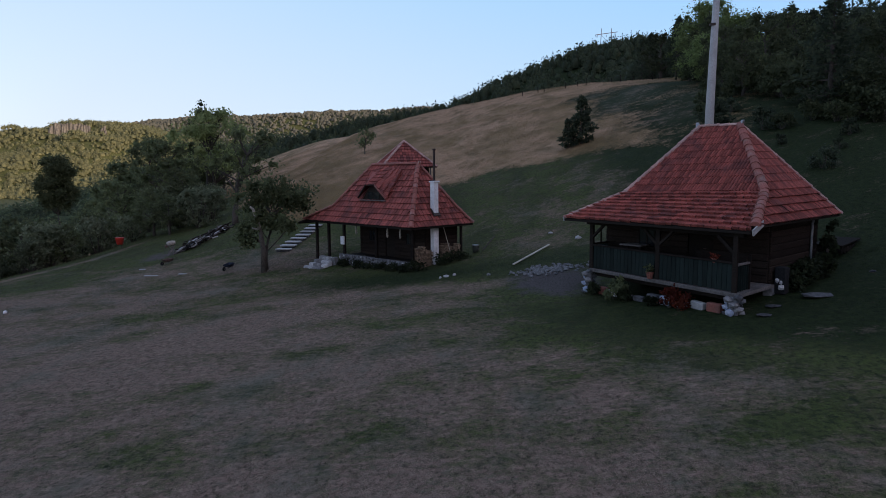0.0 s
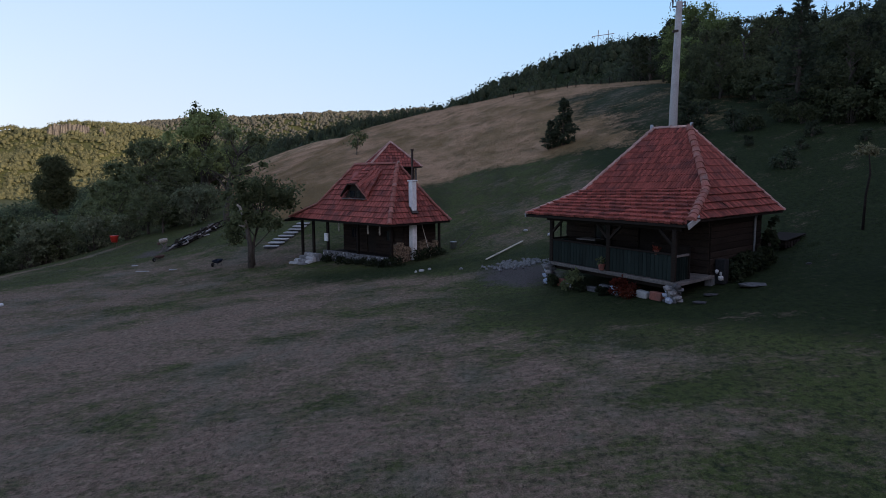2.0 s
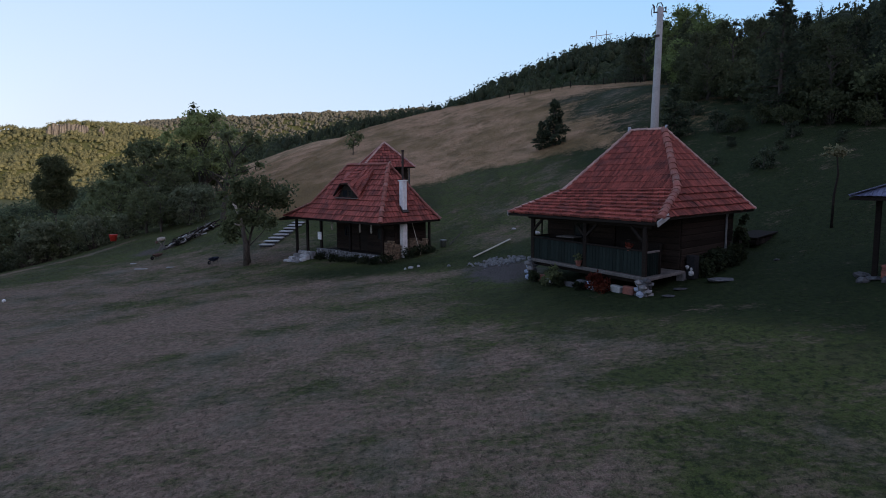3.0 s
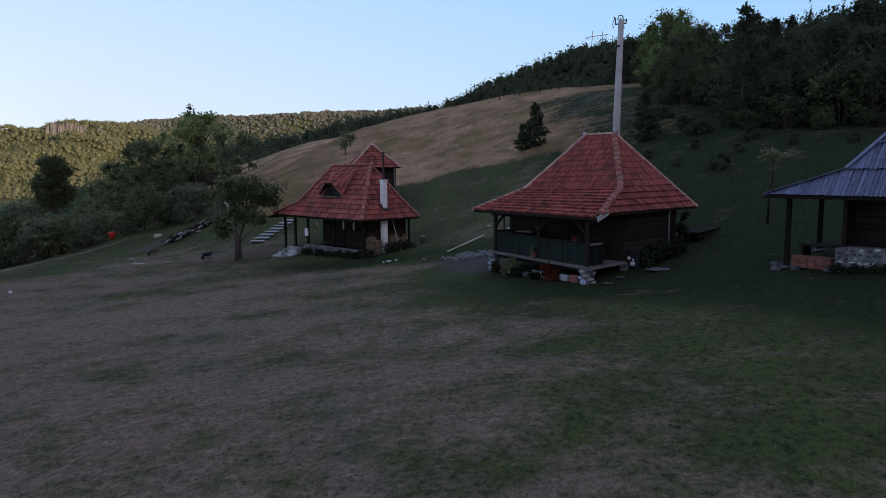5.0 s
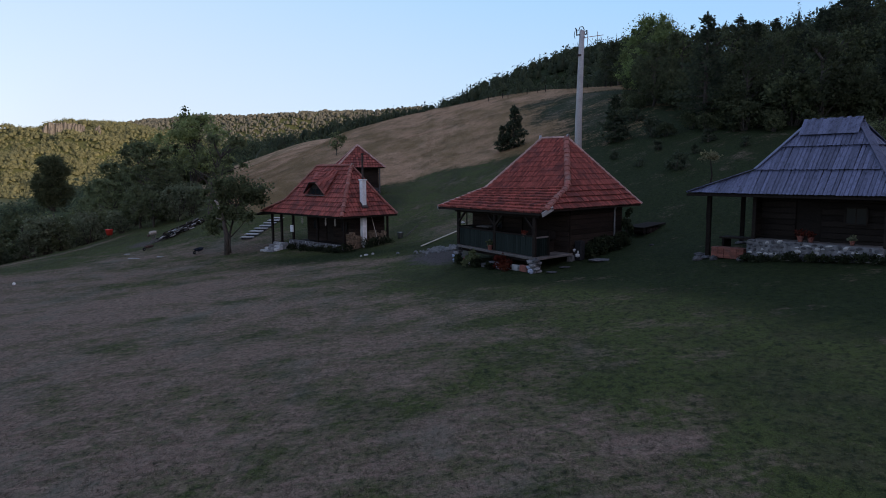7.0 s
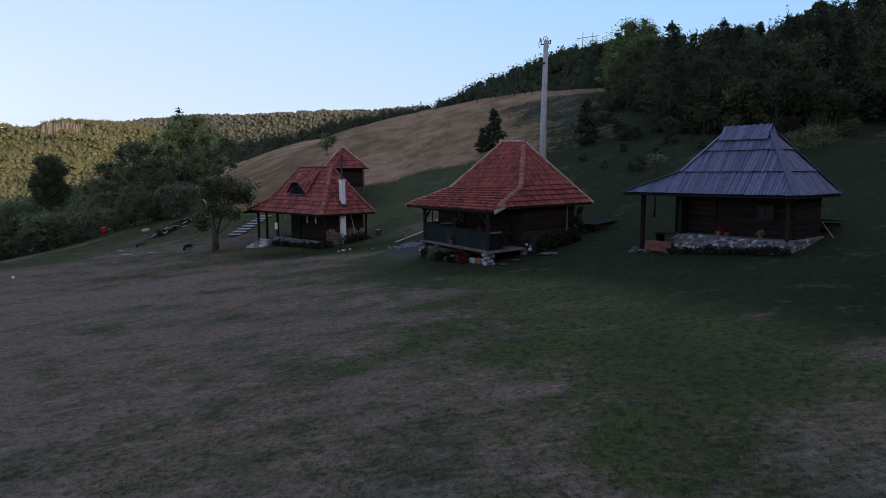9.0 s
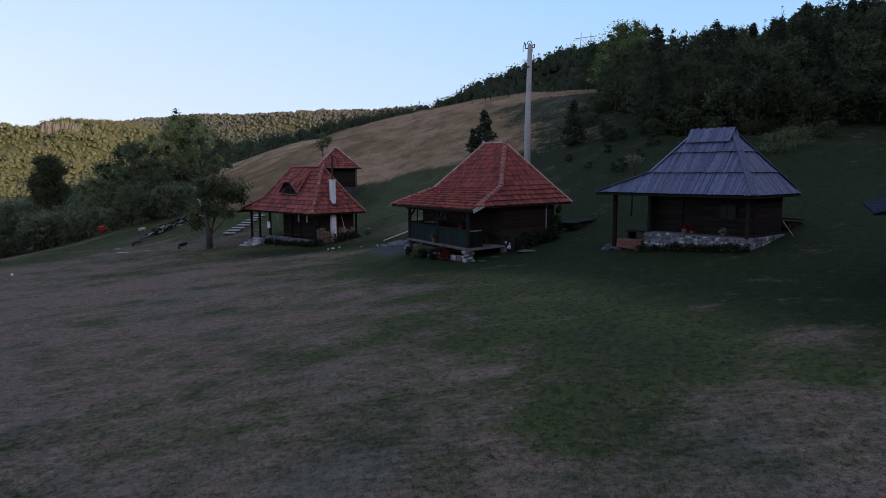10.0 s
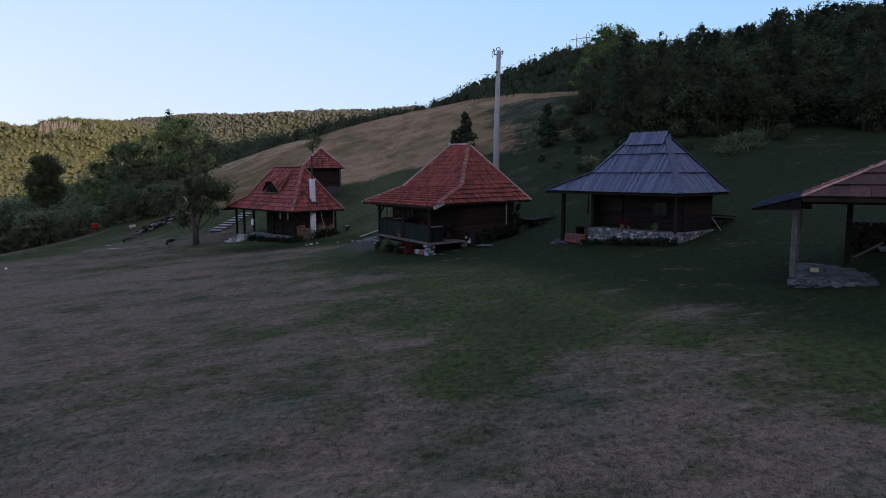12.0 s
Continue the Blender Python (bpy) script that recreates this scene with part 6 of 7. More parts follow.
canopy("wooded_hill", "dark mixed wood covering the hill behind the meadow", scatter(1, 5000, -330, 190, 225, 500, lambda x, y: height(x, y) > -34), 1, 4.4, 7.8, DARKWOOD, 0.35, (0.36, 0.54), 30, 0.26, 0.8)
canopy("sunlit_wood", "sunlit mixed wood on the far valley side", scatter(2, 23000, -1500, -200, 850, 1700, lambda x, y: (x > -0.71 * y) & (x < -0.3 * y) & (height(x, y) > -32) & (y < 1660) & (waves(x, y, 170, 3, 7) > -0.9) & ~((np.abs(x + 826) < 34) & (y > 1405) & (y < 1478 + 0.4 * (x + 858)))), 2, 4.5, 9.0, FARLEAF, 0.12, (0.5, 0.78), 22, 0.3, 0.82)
canopy("distant_wood", "wood on the most distant ridge, its colour greyed for haze", scatter(3, 8500, -1900, 300, 2150, 2760, lambda x, y: (x > -0.55 * y) & (x < -0.02 * y)), 3, 6, 10, HAZELEAF, 0.4, (0.6, 0.85))
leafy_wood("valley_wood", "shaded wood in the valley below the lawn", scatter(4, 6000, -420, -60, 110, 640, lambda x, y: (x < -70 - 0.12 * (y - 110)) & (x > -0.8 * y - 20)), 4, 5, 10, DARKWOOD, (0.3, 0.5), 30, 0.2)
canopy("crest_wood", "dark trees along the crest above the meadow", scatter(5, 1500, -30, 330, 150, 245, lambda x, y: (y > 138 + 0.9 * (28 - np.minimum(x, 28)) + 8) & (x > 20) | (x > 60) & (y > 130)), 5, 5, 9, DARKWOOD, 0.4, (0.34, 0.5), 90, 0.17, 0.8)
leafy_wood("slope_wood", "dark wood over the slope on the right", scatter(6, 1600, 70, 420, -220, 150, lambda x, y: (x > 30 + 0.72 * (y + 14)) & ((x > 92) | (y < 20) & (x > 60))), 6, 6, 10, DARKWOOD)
# rock buttresses under the far hill's top
g = Geo()
rr_ = random.Random(2)
for i in range(52):
    f = (i + rr_.random()) / 52
    x, y = -858 + 64 * f + rr_.uniform(-2, 2), 1440 + 30 * f + rr_.uniform(-7, 7)
    foot, top, wide_ = gz(x, y) - 8, gz(x, 1508 + 30 * f) + rr_.uniform(-13, -1), rr_.uniform(3.0, 6.5)
    g.tube([(x, y, foot), (x + rr_.uniform(-1, 1), y + 2, foot + (top - foot) * 0.6), (x + rr_.uniform(-1.5, 1.5), y + 5, top)], [wide_, wide_ * rr_.uniform(0.7, 0.95), wide_ * rr_.uniform(0.3, 0.6)], 6)
for i in range(9):
    x, y = -757 + rr_.uniform(-6, 6), 1470 + rr_.uniform(-6, 6)
    z = gz(x, y) - 6
    g.tube([(x, y, z), (x, y, z + rr_.uniform(8, 14)), (x + 1, y, z + rr_.uniform(14, 22))], [3.5, 2.8, 1.2], 6)
solo("cliff", g, ROCK, "grey bare rock buttresses on the far wooded hill", "cliff", kind="structure")


# ---- pole, fence, pylon ----
def power_pole():
    x, y = 12.75, 36.0
    z = gz(x, y)
    p = thing("power_pole", "tall tapered pale concrete power pole behind the cottage", "power pole", at=V(x, y, z))
    h = 13.95 - z
    part("shaft", Geo().tube([(0, 0, -0.4), (0.0, 0, h * 0.5), (0.12, 0, h)], [0.27, 0.215, 0.16], 14), POLE, p, smooth=True)
    part("crossarm", Geo().beam((-0.26, 0, h - 0.28), (0.4, 0, h - 0.22), 0.07, 0.07, 0.01), IRON, p)
    for i, (a, b) in enumerate(((-0.28, -0.62), (0.06, 0.3), (0.36, 0.42))):
        ins = part("insulator", Geo().tube([(a + 0.06, 0, h - 0.25), (a + 0.06, 0, h + 0.02), (a - 0.03, 0.02, h + 0.16 - 0.1 * i)], [0.03, 0.05, 0.035], 7), IRON, p)
        part("jumper_wire", Geo().tube([(a + 0.05, 0, h + 0.02), (a - 0.06, 0, h - 0.05), (a - 0.1, 0, h - 0.3), (a - 0.04, 0, h - 0.5)], [0.02] * 4, 5), IRON, ins)
    part("cap_bracket", Geo().tube([(-0.1, 0, h), (-0.02, 0, h + 0.22), (0.16, 0, h + 0.24), (0.26, 0, h + 0.05)], [0.03] * 4, 6), IRON, p)
    part("bolt_collar", Geo().tube([(0, 0, h * 0.86), (0, 0, h * 0.87)], [0.19, 0.19], 12), IRON, p)


power_pole()


def crest_fence():
    f = thing("fence", "low wire fence of rough posts along the meadow's crest", "fence")
    tops = []
    for i in range(13):
        x = 13 + 25 * i / 12 + 0.7 * math.sin(i * 2.3)
        y = 110 + 0.9 * (28 - min(x, 28)) + 0.6 * math.sin(i * 1.7)
        z = gz(x, y)
        hh = 0.95 + 0.2 * math.sin(i * 2.9)
        part("post", Geo().tube([(x, y, z - 0.2), (x + 0.06 * math.sin(i * 5), y, z + hh)], [0.075, 0.06], 6), TIMBER, f)
        tops.append(V(x, y, z + 0.75))
    for dz in (0, -0.4):
        part("wire", Geo().tube([p + V(0, 0, dz) for p in tops], [0.012] * len(tops), 4, False), IRON, f)


crest_fence()


def pylon(x, y, s, z):
    p = thing("pylon", "distant twin-legged steel power pylon on the ridge", "pylon", "pylons", at=V(x, y, z))
    for dx in (-3.6, 3.6):
        part("leg", Geo().tube([(dx * 1.2, 0, -4), (dx, 0, 17 * s)], [0.26, 0.2], 6), IRON, p)
    part("crossarm", Geo().beam((-8, 0, 12.5 * s), (8, 0, 14.6 * s), 0.35, 0.4), IRON, p)
    for dx in (-1, 1):
        part("brace", Geo().beam((-3.6 * dx, 0, 5 * s), (3.6 * dx, 0, 12.4 * s), 0.16, 0.16), IRON, p)
    for dx in (-6.6, 0, 6.6):
        part("insulator", Geo().tube([(dx, 0, 12.6 * s), (dx, 0, 10.8 * s)], [0.16, 0.16], 5), IRON, p)


pylon(116, 496, 1.0, gz(116, 496) + 0.6)


# ---- round the dormer cottage ----
def hill_steps():
    s = thing("steps", "flight of pale concrete steps climbing the grassy slope", "steps")
    a, b = V(-12.4, 47.5, 0), V(-11.4, 53.9, 0)
    n = 8
    r = random.Random(6)
    d = (b - a).xy.normalized()
    m = Matrix(((d.x, -d.y, 0), (d.y, d.x, 0), (0, 0, 1))).to_4x4()
    low, high = gz(a.x, a.y), gz(b.x, b.y)
    for i in range(n):
        p = a.lerp(b, i / (n - 1))
        p.z = low + (high - low) * i / (n - 1) + 0.2
        tilt = m @ Matrix.Rotation(r.uniform(-0.03, 0.03), 4, "Y") @ Matrix.Rotation(r.uniform(-0.05, 0.05), 4, "Z")
        part("step", Geo().box(p + V(r.uniform(-0.04, 0.04), 0, -0.05), (0.62, r.uniform(1.0, 1.15), 0.1), tilt, 0.03), CONCRETE, s)
        part("riser", Geo().box(p + V(d.x * 0.1, d.y * 0.1, -0.35), (0.5, 0.98, 0.5), m, 0.02), STONE, s)


hill_steps()


def stone_steps():
    s = thing("steps", "rough white-painted stone steps up to the porch", "steps")
    r = random.Random(14)
    for i in range(4):
        for j in range(4):
            u, v = 7.25 + 0.42 * j + r.uniform(-0.05, 0.05), -0.95 + 0.36 * i + r.uniform(-0.03, 0.03)
            p = fr1(u, v)
            low, top = gz(p.x, p.y) - 0.12, gz(*fr1(7.8, -0.95).xy) + 0.1 + 0.17 * i + r.uniform(-0.015, 0.015)
            part("stone", Geo().box((p.x, p.y, (low + top) / 2), (0.4 + r.uniform(-0.03, 0.03), 0.36, top - low), fr1.m @ Matrix.Rotation(r.uniform(-0.08, 0.08), 4, "Z") @ Matrix.Rotation(r.uniform(-0.04, 0.04), 4, "X"), 0.05), PAVING if (i * 3 + j) % 4 < 2 else LIMESTONE, s)


stone_steps()


def firewood(u0, u1, v0, v1, z0, h, fr, seed, label):
    """Split logs stacked with their ends outwards."""
    w = thing("firewood_stack", label, "firewood", "firewood stacks")
    r = random.Random(seed)
    meshes = []
    for k in range(5):
        n = 6
        g = Geo()
        pr = [(math.cos(2 * math.pi * i / n + 0.3) * r.uniform(0.75, 1.1), math.sin(2 * math.pi * i / n + 0.3) * r.uniform(0.75, 1.1)) for i in range(n)]
        g.add([(0, a, b) for a, b in pr] + [(1, a, b) for a, b in pr], [tuple(range(n))[::-1], tuple(range(n, 2 * n))] + [(i, (i + 1) % n, n + (i + 1) % n, n + i) for i in range(n)])
        meshes.append(g.mesh("log", CUTWOOD))
    dia = 0.1
    rows, cols = int(h / (dia * 0.88)), int((v1 - v0) / dia)
    for a in range(rows):
        for b in range(cols):
            if r.random() < 0.04 or a > rows - 3 + 2 * math.sin(b * 0.5):
                continue
            m = fr.at(u0 + r.uniform(-0.05, 0.05), v0 + (b + 0.5 + 0.5 * (a % 2)) * dia, z0 + (a + 0.5) * dia * 0.88)
            piece("log", r.choice(meshes), m @ Matrix.Rotation(r.uniform(0, 6.28), 4, "X") @ Matrix.Diagonal((u1 - u0, dia * 0.5, dia * 0.5, 1)), w)
    return w


firewood(0.3, 0.64, 0.66, 1.95, fr1.g(0.3, 1.0) - 0.04, 1.4, fr1, 3, "stack of split firewood under the cottage eaves")
firewood(0.25, 0.6, 2.55, 4.1, fr1.g(0.3, 3.3) - 0.04, 1.15, fr1, 5, "lower stack of split firewood beside the chimney")
solo("leaning_pole", Geo().tube([fr1(-0.15, 3.05, fr1.g(-0.1, 3.0)), fr1(0.5, 2.95, 1.95)], [0.025, 0.02], 6), PALEWOOD, "pale wooden pole leaning on the firewood", "pole")
p = fr1(0.2, 5.35)
bucket = thing("bucket", "grey metal bucket standing on the grass", "bucket", at=V(p.x, p.y, gz(p.x, p.y)))
part("body", Geo().tube([(0, 0, 0), (0, 0, 0.42), (0, 0, 0.44)], [0.17, 0.22, 0.235], 14), STEEL, bucket, smooth=True)
part("bail", Geo().tube([(0.22, 0, 0.42), (0.15, 0, 0.58), (-0.15, 0, 0.58), (-0.22, 0, 0.42)], [0.008] * 4, 5), IRON, bucket)
p, q = fr1(-0.2, 5.5), fr1(0.3, 7.2)
solo("iron_rail", Geo().tube([V(p.x, p.y, gz(p.x, p.y) + 0.06), V(q.x, q.y, gz(q.x, q.y) + 0.5)], [0.03, 0.03], 6), IRON, "dark iron rail lying aslant on the grass", "rail")
for u, v, s, hh in ((-0.3, 2.1, 0.32, 0.7), (-0.25, 2.7, 0.4, 0.6), (0.1, 0.3, 0.4, 0.5), (-0.15, 3.6, 0.36, 0.5), (4.9, 0.2, 0.34, 0.34), (3.9, 0.15, 0.3, 0.3), (2.8, 0.15, 0.34, 0.3), (1.7, 0.1, 0.36, 0.36), (0.8, 0.1, 0.34, 0.34), (6.2, 0.15, 0.3, 0.4)):
    p = fr1(u, v)
    shrub(int(700 + u * 10 + v * 3), hh * 1.05, s * 1.5, GARDEN, "low garden plant against the cottage wall", at=spot(p.x, p.y), group="garden plants", leaves=26, size=0.11, clumps=14, core=2)
stones = [(-0.9, 33.9, 0.28), (-0.5, 34.1, 0.2), (-1.2, 33.7, 0.16)]
for i, (x, y, s) in enumerate(stones):
    solo("field_stone", Geo().rock((x, y, gz(x, y) + 0.03), (s, s * 0.7, 0.2), 80 + i), CONCRETE, "pale flat stone lying in the grass", "stone", "stones on the lawn")

# ---- junk and seats on the lawn's far left ----
def wheelbarrow(x, y, turn, mat, label):
    w = thing("wheelbarrow", label, "wheelbarrow", "wheelbarrows", at=pose(x, y, gz(x, y), 0, 0, turn) @ Matrix.Scale(0.72, 4))
    top = [(-0.45, -0.34, 0.62), (0.5, -0.3, 0.5), (0.5, 0.3, 0.5), (-0.45, 0.34, 0.62)]
    low = [(-0.3, -0.22, 0.34), (0.24, -0.2, 0.28), (0.24, 0.2, 0.28), (-0.3, 0.22, 0.34)]
    inner = [(p[0] * 0.93, p[1] * 0.93, p[2] + 0.004) for p in top] + [(p[0] * 0.93, p[1] * 0.93, p[2] + 0.03) for p in low]
    sides = [(0, 1, 5, 4), (1, 2, 6, 5), (2, 3, 7, 6), (3, 0, 4, 7), (4, 5, 6, 7)]
    part("tray", Geo().add(top + low, [f[::-1] for f in sides]).add(inner, sides).add(top + inner[:4], [(0, 1, 5, 4), (1, 2, 6, 5), (2, 3, 7, 6), (3, 0, 4, 7)]), mat, w)
    for s in (-1, 1):
        part("handle", Geo().tube([(0.68, 0.05 * s, 0.2), (0.2, 0.2 * s, 0.26), (-0.5, 0.27 * s, 0.42), (-0.95, 0.3 * s, 0.58)], [0.022] * 4, 6), IRON, w)
        part("leg", Geo().tube([(-0.22, 0.22 * s, 0.34), (-0.3, 0.24 * s, -0.02), (-0.42, 0.24 * s, -0.02)], [0.02] * 3, 6), IRON, w)
    wheel = part("wheel", Geo().tube([(0.66, -0.045, 0.18), (0.66, -0.03, 0.18), (0.66, 0.03, 0.18), (0.66, 0.045, 0.18)], [0.15, 0.19, 0.19, 0.15], 16), DARKCLOTH, w)
    part("hub", Geo().tube([(0.66, -0.07, 0.18), (0.66, 0.07, 0.18)], [0.05, 0.05], 8), STEEL, wheel)


wheelbarrow(-14.9, 43.2, -110, BLUESHEET, "dark blue metal wheelbarrow standing on the grass")
wheelbarrow(-21.0, 48.3, -120, RUST, "rusty brown wheelbarrow standing on worn earth")


def mixer():
    x, y = -22.4, 52.4
    m = thing("concrete_mixer", "small cream concrete mixer on a pipe stand", "concrete mixer", at=pose(x, y, gz(x, y), 0, 0, 30) @ Matrix.Scale(0.68, 4))
    part("drum", Geo().tube([(-0.5, 0, 1.3), (-0.42, 0, 1.32), (-0.2, 0, 1.36), (0.1, 0, 1.42), (0.36, 0, 1.47), (0.42, 0, 1.48)], [0.18, 0.25, 0.28, 0.28, 0.2, 0.22], 16), DEADWOOD, m, smooth=True)
    for dy in (-0.34, 0.34):
        for dx in (-1, 1):
            part("leg", Geo().beam((-0.5 * dx, dy, -0.05), (0.34 * dx, dy, 1.16), 0.1, 0.08, 0.01), DECKWOOD, m)
    part("axle", Geo().tube([(0, -0.42, 1.14), (0, 0.42, 1.14)], [0.04, 0.04], 7), IRON, m)
    part("motor_box", Geo().box((-0.58, 0, 1.06), (0.26, 0.3, 0.3), None, 0.03), RUST, m)
    part("brace", Geo().beam((-0.05, -0.36, 0.5), (-0.05, 0.36, 0.5), 0.07, 0.07, 0.01), DEADWOOD, m)


mixer()


def timber_heap():
    h = thing("timber_heap", "heap of old beams and boards in the grass", "timber heap")
    r = random.Random(17)
    a, b = V(-21.7, 52.9, 0), V(-20.2, 58.8, 0)
    axis = math.atan2(b.y - a.y, b.x - a.x)
    for i in range(96):
        f = r.random()
        p = a.lerp(b, f) + V(r.uniform(-0.75, 0.75) * (1 - 0.5 * f), r.uniform(-0.4, 0.4), 0)
        ang = axis + r.gauss(0, 0.5)
        ln = r.uniform(0.6, 2.4)
        d = V(math.cos(ang), math.sin(ang), 0) * ln / 2
        p0, p1 = p - d, p + d
        up = 0.05 + r.uniform(0, 0.5) * (1 - 0.6 * f)
        p0.z, p1.z = gz(p0.x, p0.y) + max(0.04, up + r.uniform(-0.2, 0.2)), gz(p1.x, p1.y) + max(0.04, up + r.uniform(-0.2, 0.2))
        part("beam", Geo().beam(p0, p1, r.uniform(0.05, 0.16), r.uniform(0.04, 0.12), 0.01), r.choice((TIMBER, TIMBER, DECKWOOD, DARKCLOTH, TIMBER, CONCRETE)), h)
    for i in range(4):
        p = a.lerp(b, 0.15 + 0.2 * i)
        part("upright", Geo().beam((p.x, p.y, gz(p.x, p.y) - 0.1), (p.x + 0.1, p.y, gz(p.x, p.y) + 0.75), 0.07, 0.07, 0.01), DECKWOOD, h)


timber_heap()
x, y = -31.0, 61.5
tub = thing("tub", "bright red plastic tub hung at the thicket's edge", "tub", at=spot(x, y, 0, 0.8))
part("body", Geo().tube([(0, 0, 0.62), (0, 0, 1.35), (0, 0, 1.4)], [0.34, 0.48, 0.52], 16), REDPAINT, tub, smooth=True)
part("stake", Geo().tube([(0, 0.42, -0.2), (0, 0.42, 1.5)], [0.05, 0.04], 6), BARK, tub)
x, y = -23.4, 34.2
solo("ball", Geo(), WHITE, "white ball lying on the lawn", "ball").data = (lambda g: g.mesh("ball", WHITE, True))(Geo().tube([(x, y, gz(x, y) + 0.1 - 0.1 * math.cos(i * math.pi / 10)) for i in range(11)], [max(0.004, 0.1 * math.sin(i * math.pi / 10)) for i in range(11)], 16))
for i, (x, y, s) in enumerate(((-20.3, 44.0, 0.9), (-17.9, 43.2, 0.5), (-22.5, 47.5, 0.4))):
    solo("board", Geo().box((x, y, gz(x, y) + 0.04), (s, 0.22, 0.05), Matrix.Rotation(0.3 * i, 4, "Z"), 0.008), CONCRETE, "short pale board lying on the lawn", "board", "boards on the lawn")

# ---- between the cottages ----
a, b = V(2.55, 34.9, gz(2.55, 34.9) + 0.05), V(4.9, 38.2, gz(4.9, 38.2) + 0.12)
solo("plank", Geo().beam(a, b, 0.11, 0.05, 0.008), PALEWOOD, "long pale plank lying on bare earth", "plank")
r = random.Random(5)
g = Geo()
for i in range(240):
    x, y = 3.9 + r.gauss(0, 0.75), 32.4 + r.gauss(0, 0.55)
    s = r.uniform(0.06, 0.24)
    g.rock((x, y, gz(x, y) + s * 0.2), (s, s, s * 0.8), i)
tagged(solo("rubble", g, PAVING, "spread of pale broken stone on bare earth", "rubble"), kind="stuff")
for i, (x, y, s) in enumerate(((5.4, 41.0, 0.35), (6.6, 38.6, 0.45))):
    solo("field_stone", Geo().rock((x, y, gz(x, y) + 0.05), (s, s * 0.8, s * 0.6), 90 + i), CONCRETE, "pale stone lying on the slope", "stone", "stones on the lawn")

# ---- on and round the porch cottage ----
for t, s, hh, m in ((0.74, 0.38, 0.95, LEAF_DARK), (0.93, 0.24, 0.45, GARDEN), (0.68, 0.26, 0.4, GARDEN), (0.48, 0.2, 0.3, GARDEN)):
    u, v = edge2(t)
    p = fr2(u, v - 0.35)
    shrub(int(t * 900), hh, s, m, "leafy garden plant growing in front of the porch", at=spot(p.x, p.y), group="garden plants", leaves=40, size=0.12, clumps=12)
for t, s, hh in ((0.36, 0.5, 0.85), (0.29, 0.4, 0.6)):
    u, v = edge2(t)
    p = fr2(u, v - 0.3)
    shrub(int(t * 800), hh, s, FLOWER, "bush of rust-red flowers in front of the porch", at=spot(p.x, p.y, 0, 0.85), group="garden plants", leaves=26, size=0.13, clumps=13)
for v, s, hh in ((3.6, 0.32, 0.6), (4.3, 0.42, 0.9), (4.9, 0.45, 0.8), (5.6, 0.4, 0.7), (6.3, 0.36, 0.7), (6.75, 0.26, 2.0)):
    p = fr2(-0.05, v)
    shrub(int(v * 100), hh, s, GARDEN, "dark climbing shrub against the cottage's side wall", at=spot(p.x, p.y), group="garden plants", leaves=50, size=0.14, clumps=16)


def pot(p, z, s, mat, plant, label):
    t = thing("flower_pot", label, "flower pot", "flower pots", at=V(p.x, p.y, z))
    part("pot", Geo().tube([(0, 0, 0), (0, 0, 0.2 * s), (0, 0, 0.21 * s), (0, 0, 0.26 * s)], [0.1 * s, 0.14 * s, 0.16 * s, 0.16 * s], 12), mat, t)
    g, r = Geo(), random.Random(int(p.x * 97))
    clump(g, r, V(0, 0, 0.38 * s), 0.2 * s, 60, 0.09, 0.8)
    part("plant", g, plant, t)


u, v = edge2(0.12)
pot(fr2(u, v + 0.02), zf2 + 0.86, 0.55, BRICK, FLOWER, "clay pot of red flowers on the porch rail")
u, v = edge2(0.52)
pot(fr2(u, v - 0.12), zf2 + 0.02, 0.9, BRICK, LEAF_DARK, "red clay pot on the porch edge")
# white rocks made up for a white thing of unknown kind
for k, (v, s) in enumerate(((2.85, 0.26), (3.0, 0.2), (2.7, 0.18))):
    p = fr2(0.1 + 0.04 * k, v)
    solo("white_stone", Geo().rock((p.x, p.y, gz(p.x, p.y) + 0.28 + 0.13 * k), (s * 0.8, s * 0.65, s * 0.9), 130 + k), LIMESTONE, "white rock standing in for an unidentified thing at the porch corner", "stone", "painted stones")
p = fr2(0.2, 3.15)
g = Geo().box((p.x, p.y, gz(p.x, p.y) + 0.45), (0.36, 0.36, 0.9), fr2.m, 0.03)
solo("bin", g, DARKCLOTH, "dark plastic bin beside the porch", "bin")
table = thing("table", "small plain wooden table on the porch", "table", at=fr2.at(5.1, 2.1, zf2 + 0.02))
part("tabletop", Geo().box((0, 0, 0.98), (0.9, 0.6, 0.05), None, 0.01), DECKWOOD, table)
for dx in (-0.38, 0.38):
    for dy in (-0.24, 0.24):
        part("leg", Geo().beam((dx, dy, 0), (dx, dy, 0.96), 0.06, 0.06, 0.008), TIMBER, table)
bench3 = thing("bench", "dark wooden bench against the porch wall", "bench", at=fr2.at(2.0, 2.3, zf2 + 0.02))
part("seat", Geo().box((0, 0, 0.45), (1.8, 0.4, 0.05), None, 0.01), TIMBER, bench3)
part("backrest", Geo().box((0, 0.22, 0.75), (1.8, 0.04, 0.4), None, 0.01), TIMBER, bench3)
for dx in (-0.8, 0.8):
    part("leg", Geo().box((dx, 0, 0.21), (0.06, 0.36, 0.44), None, 0.008), TIMBER, bench3)
solo("flat_slab", Geo().rock((10.95, 22.1, gz(10.95, 22.1) + 0.05), (1.2, 0.75, 0.14), 77, Matrix.Rotation(0.3, 4, "Z"), 0.1), STONE, "pale flat stone slab lying in the grass", "stone", "stones on the lawn")
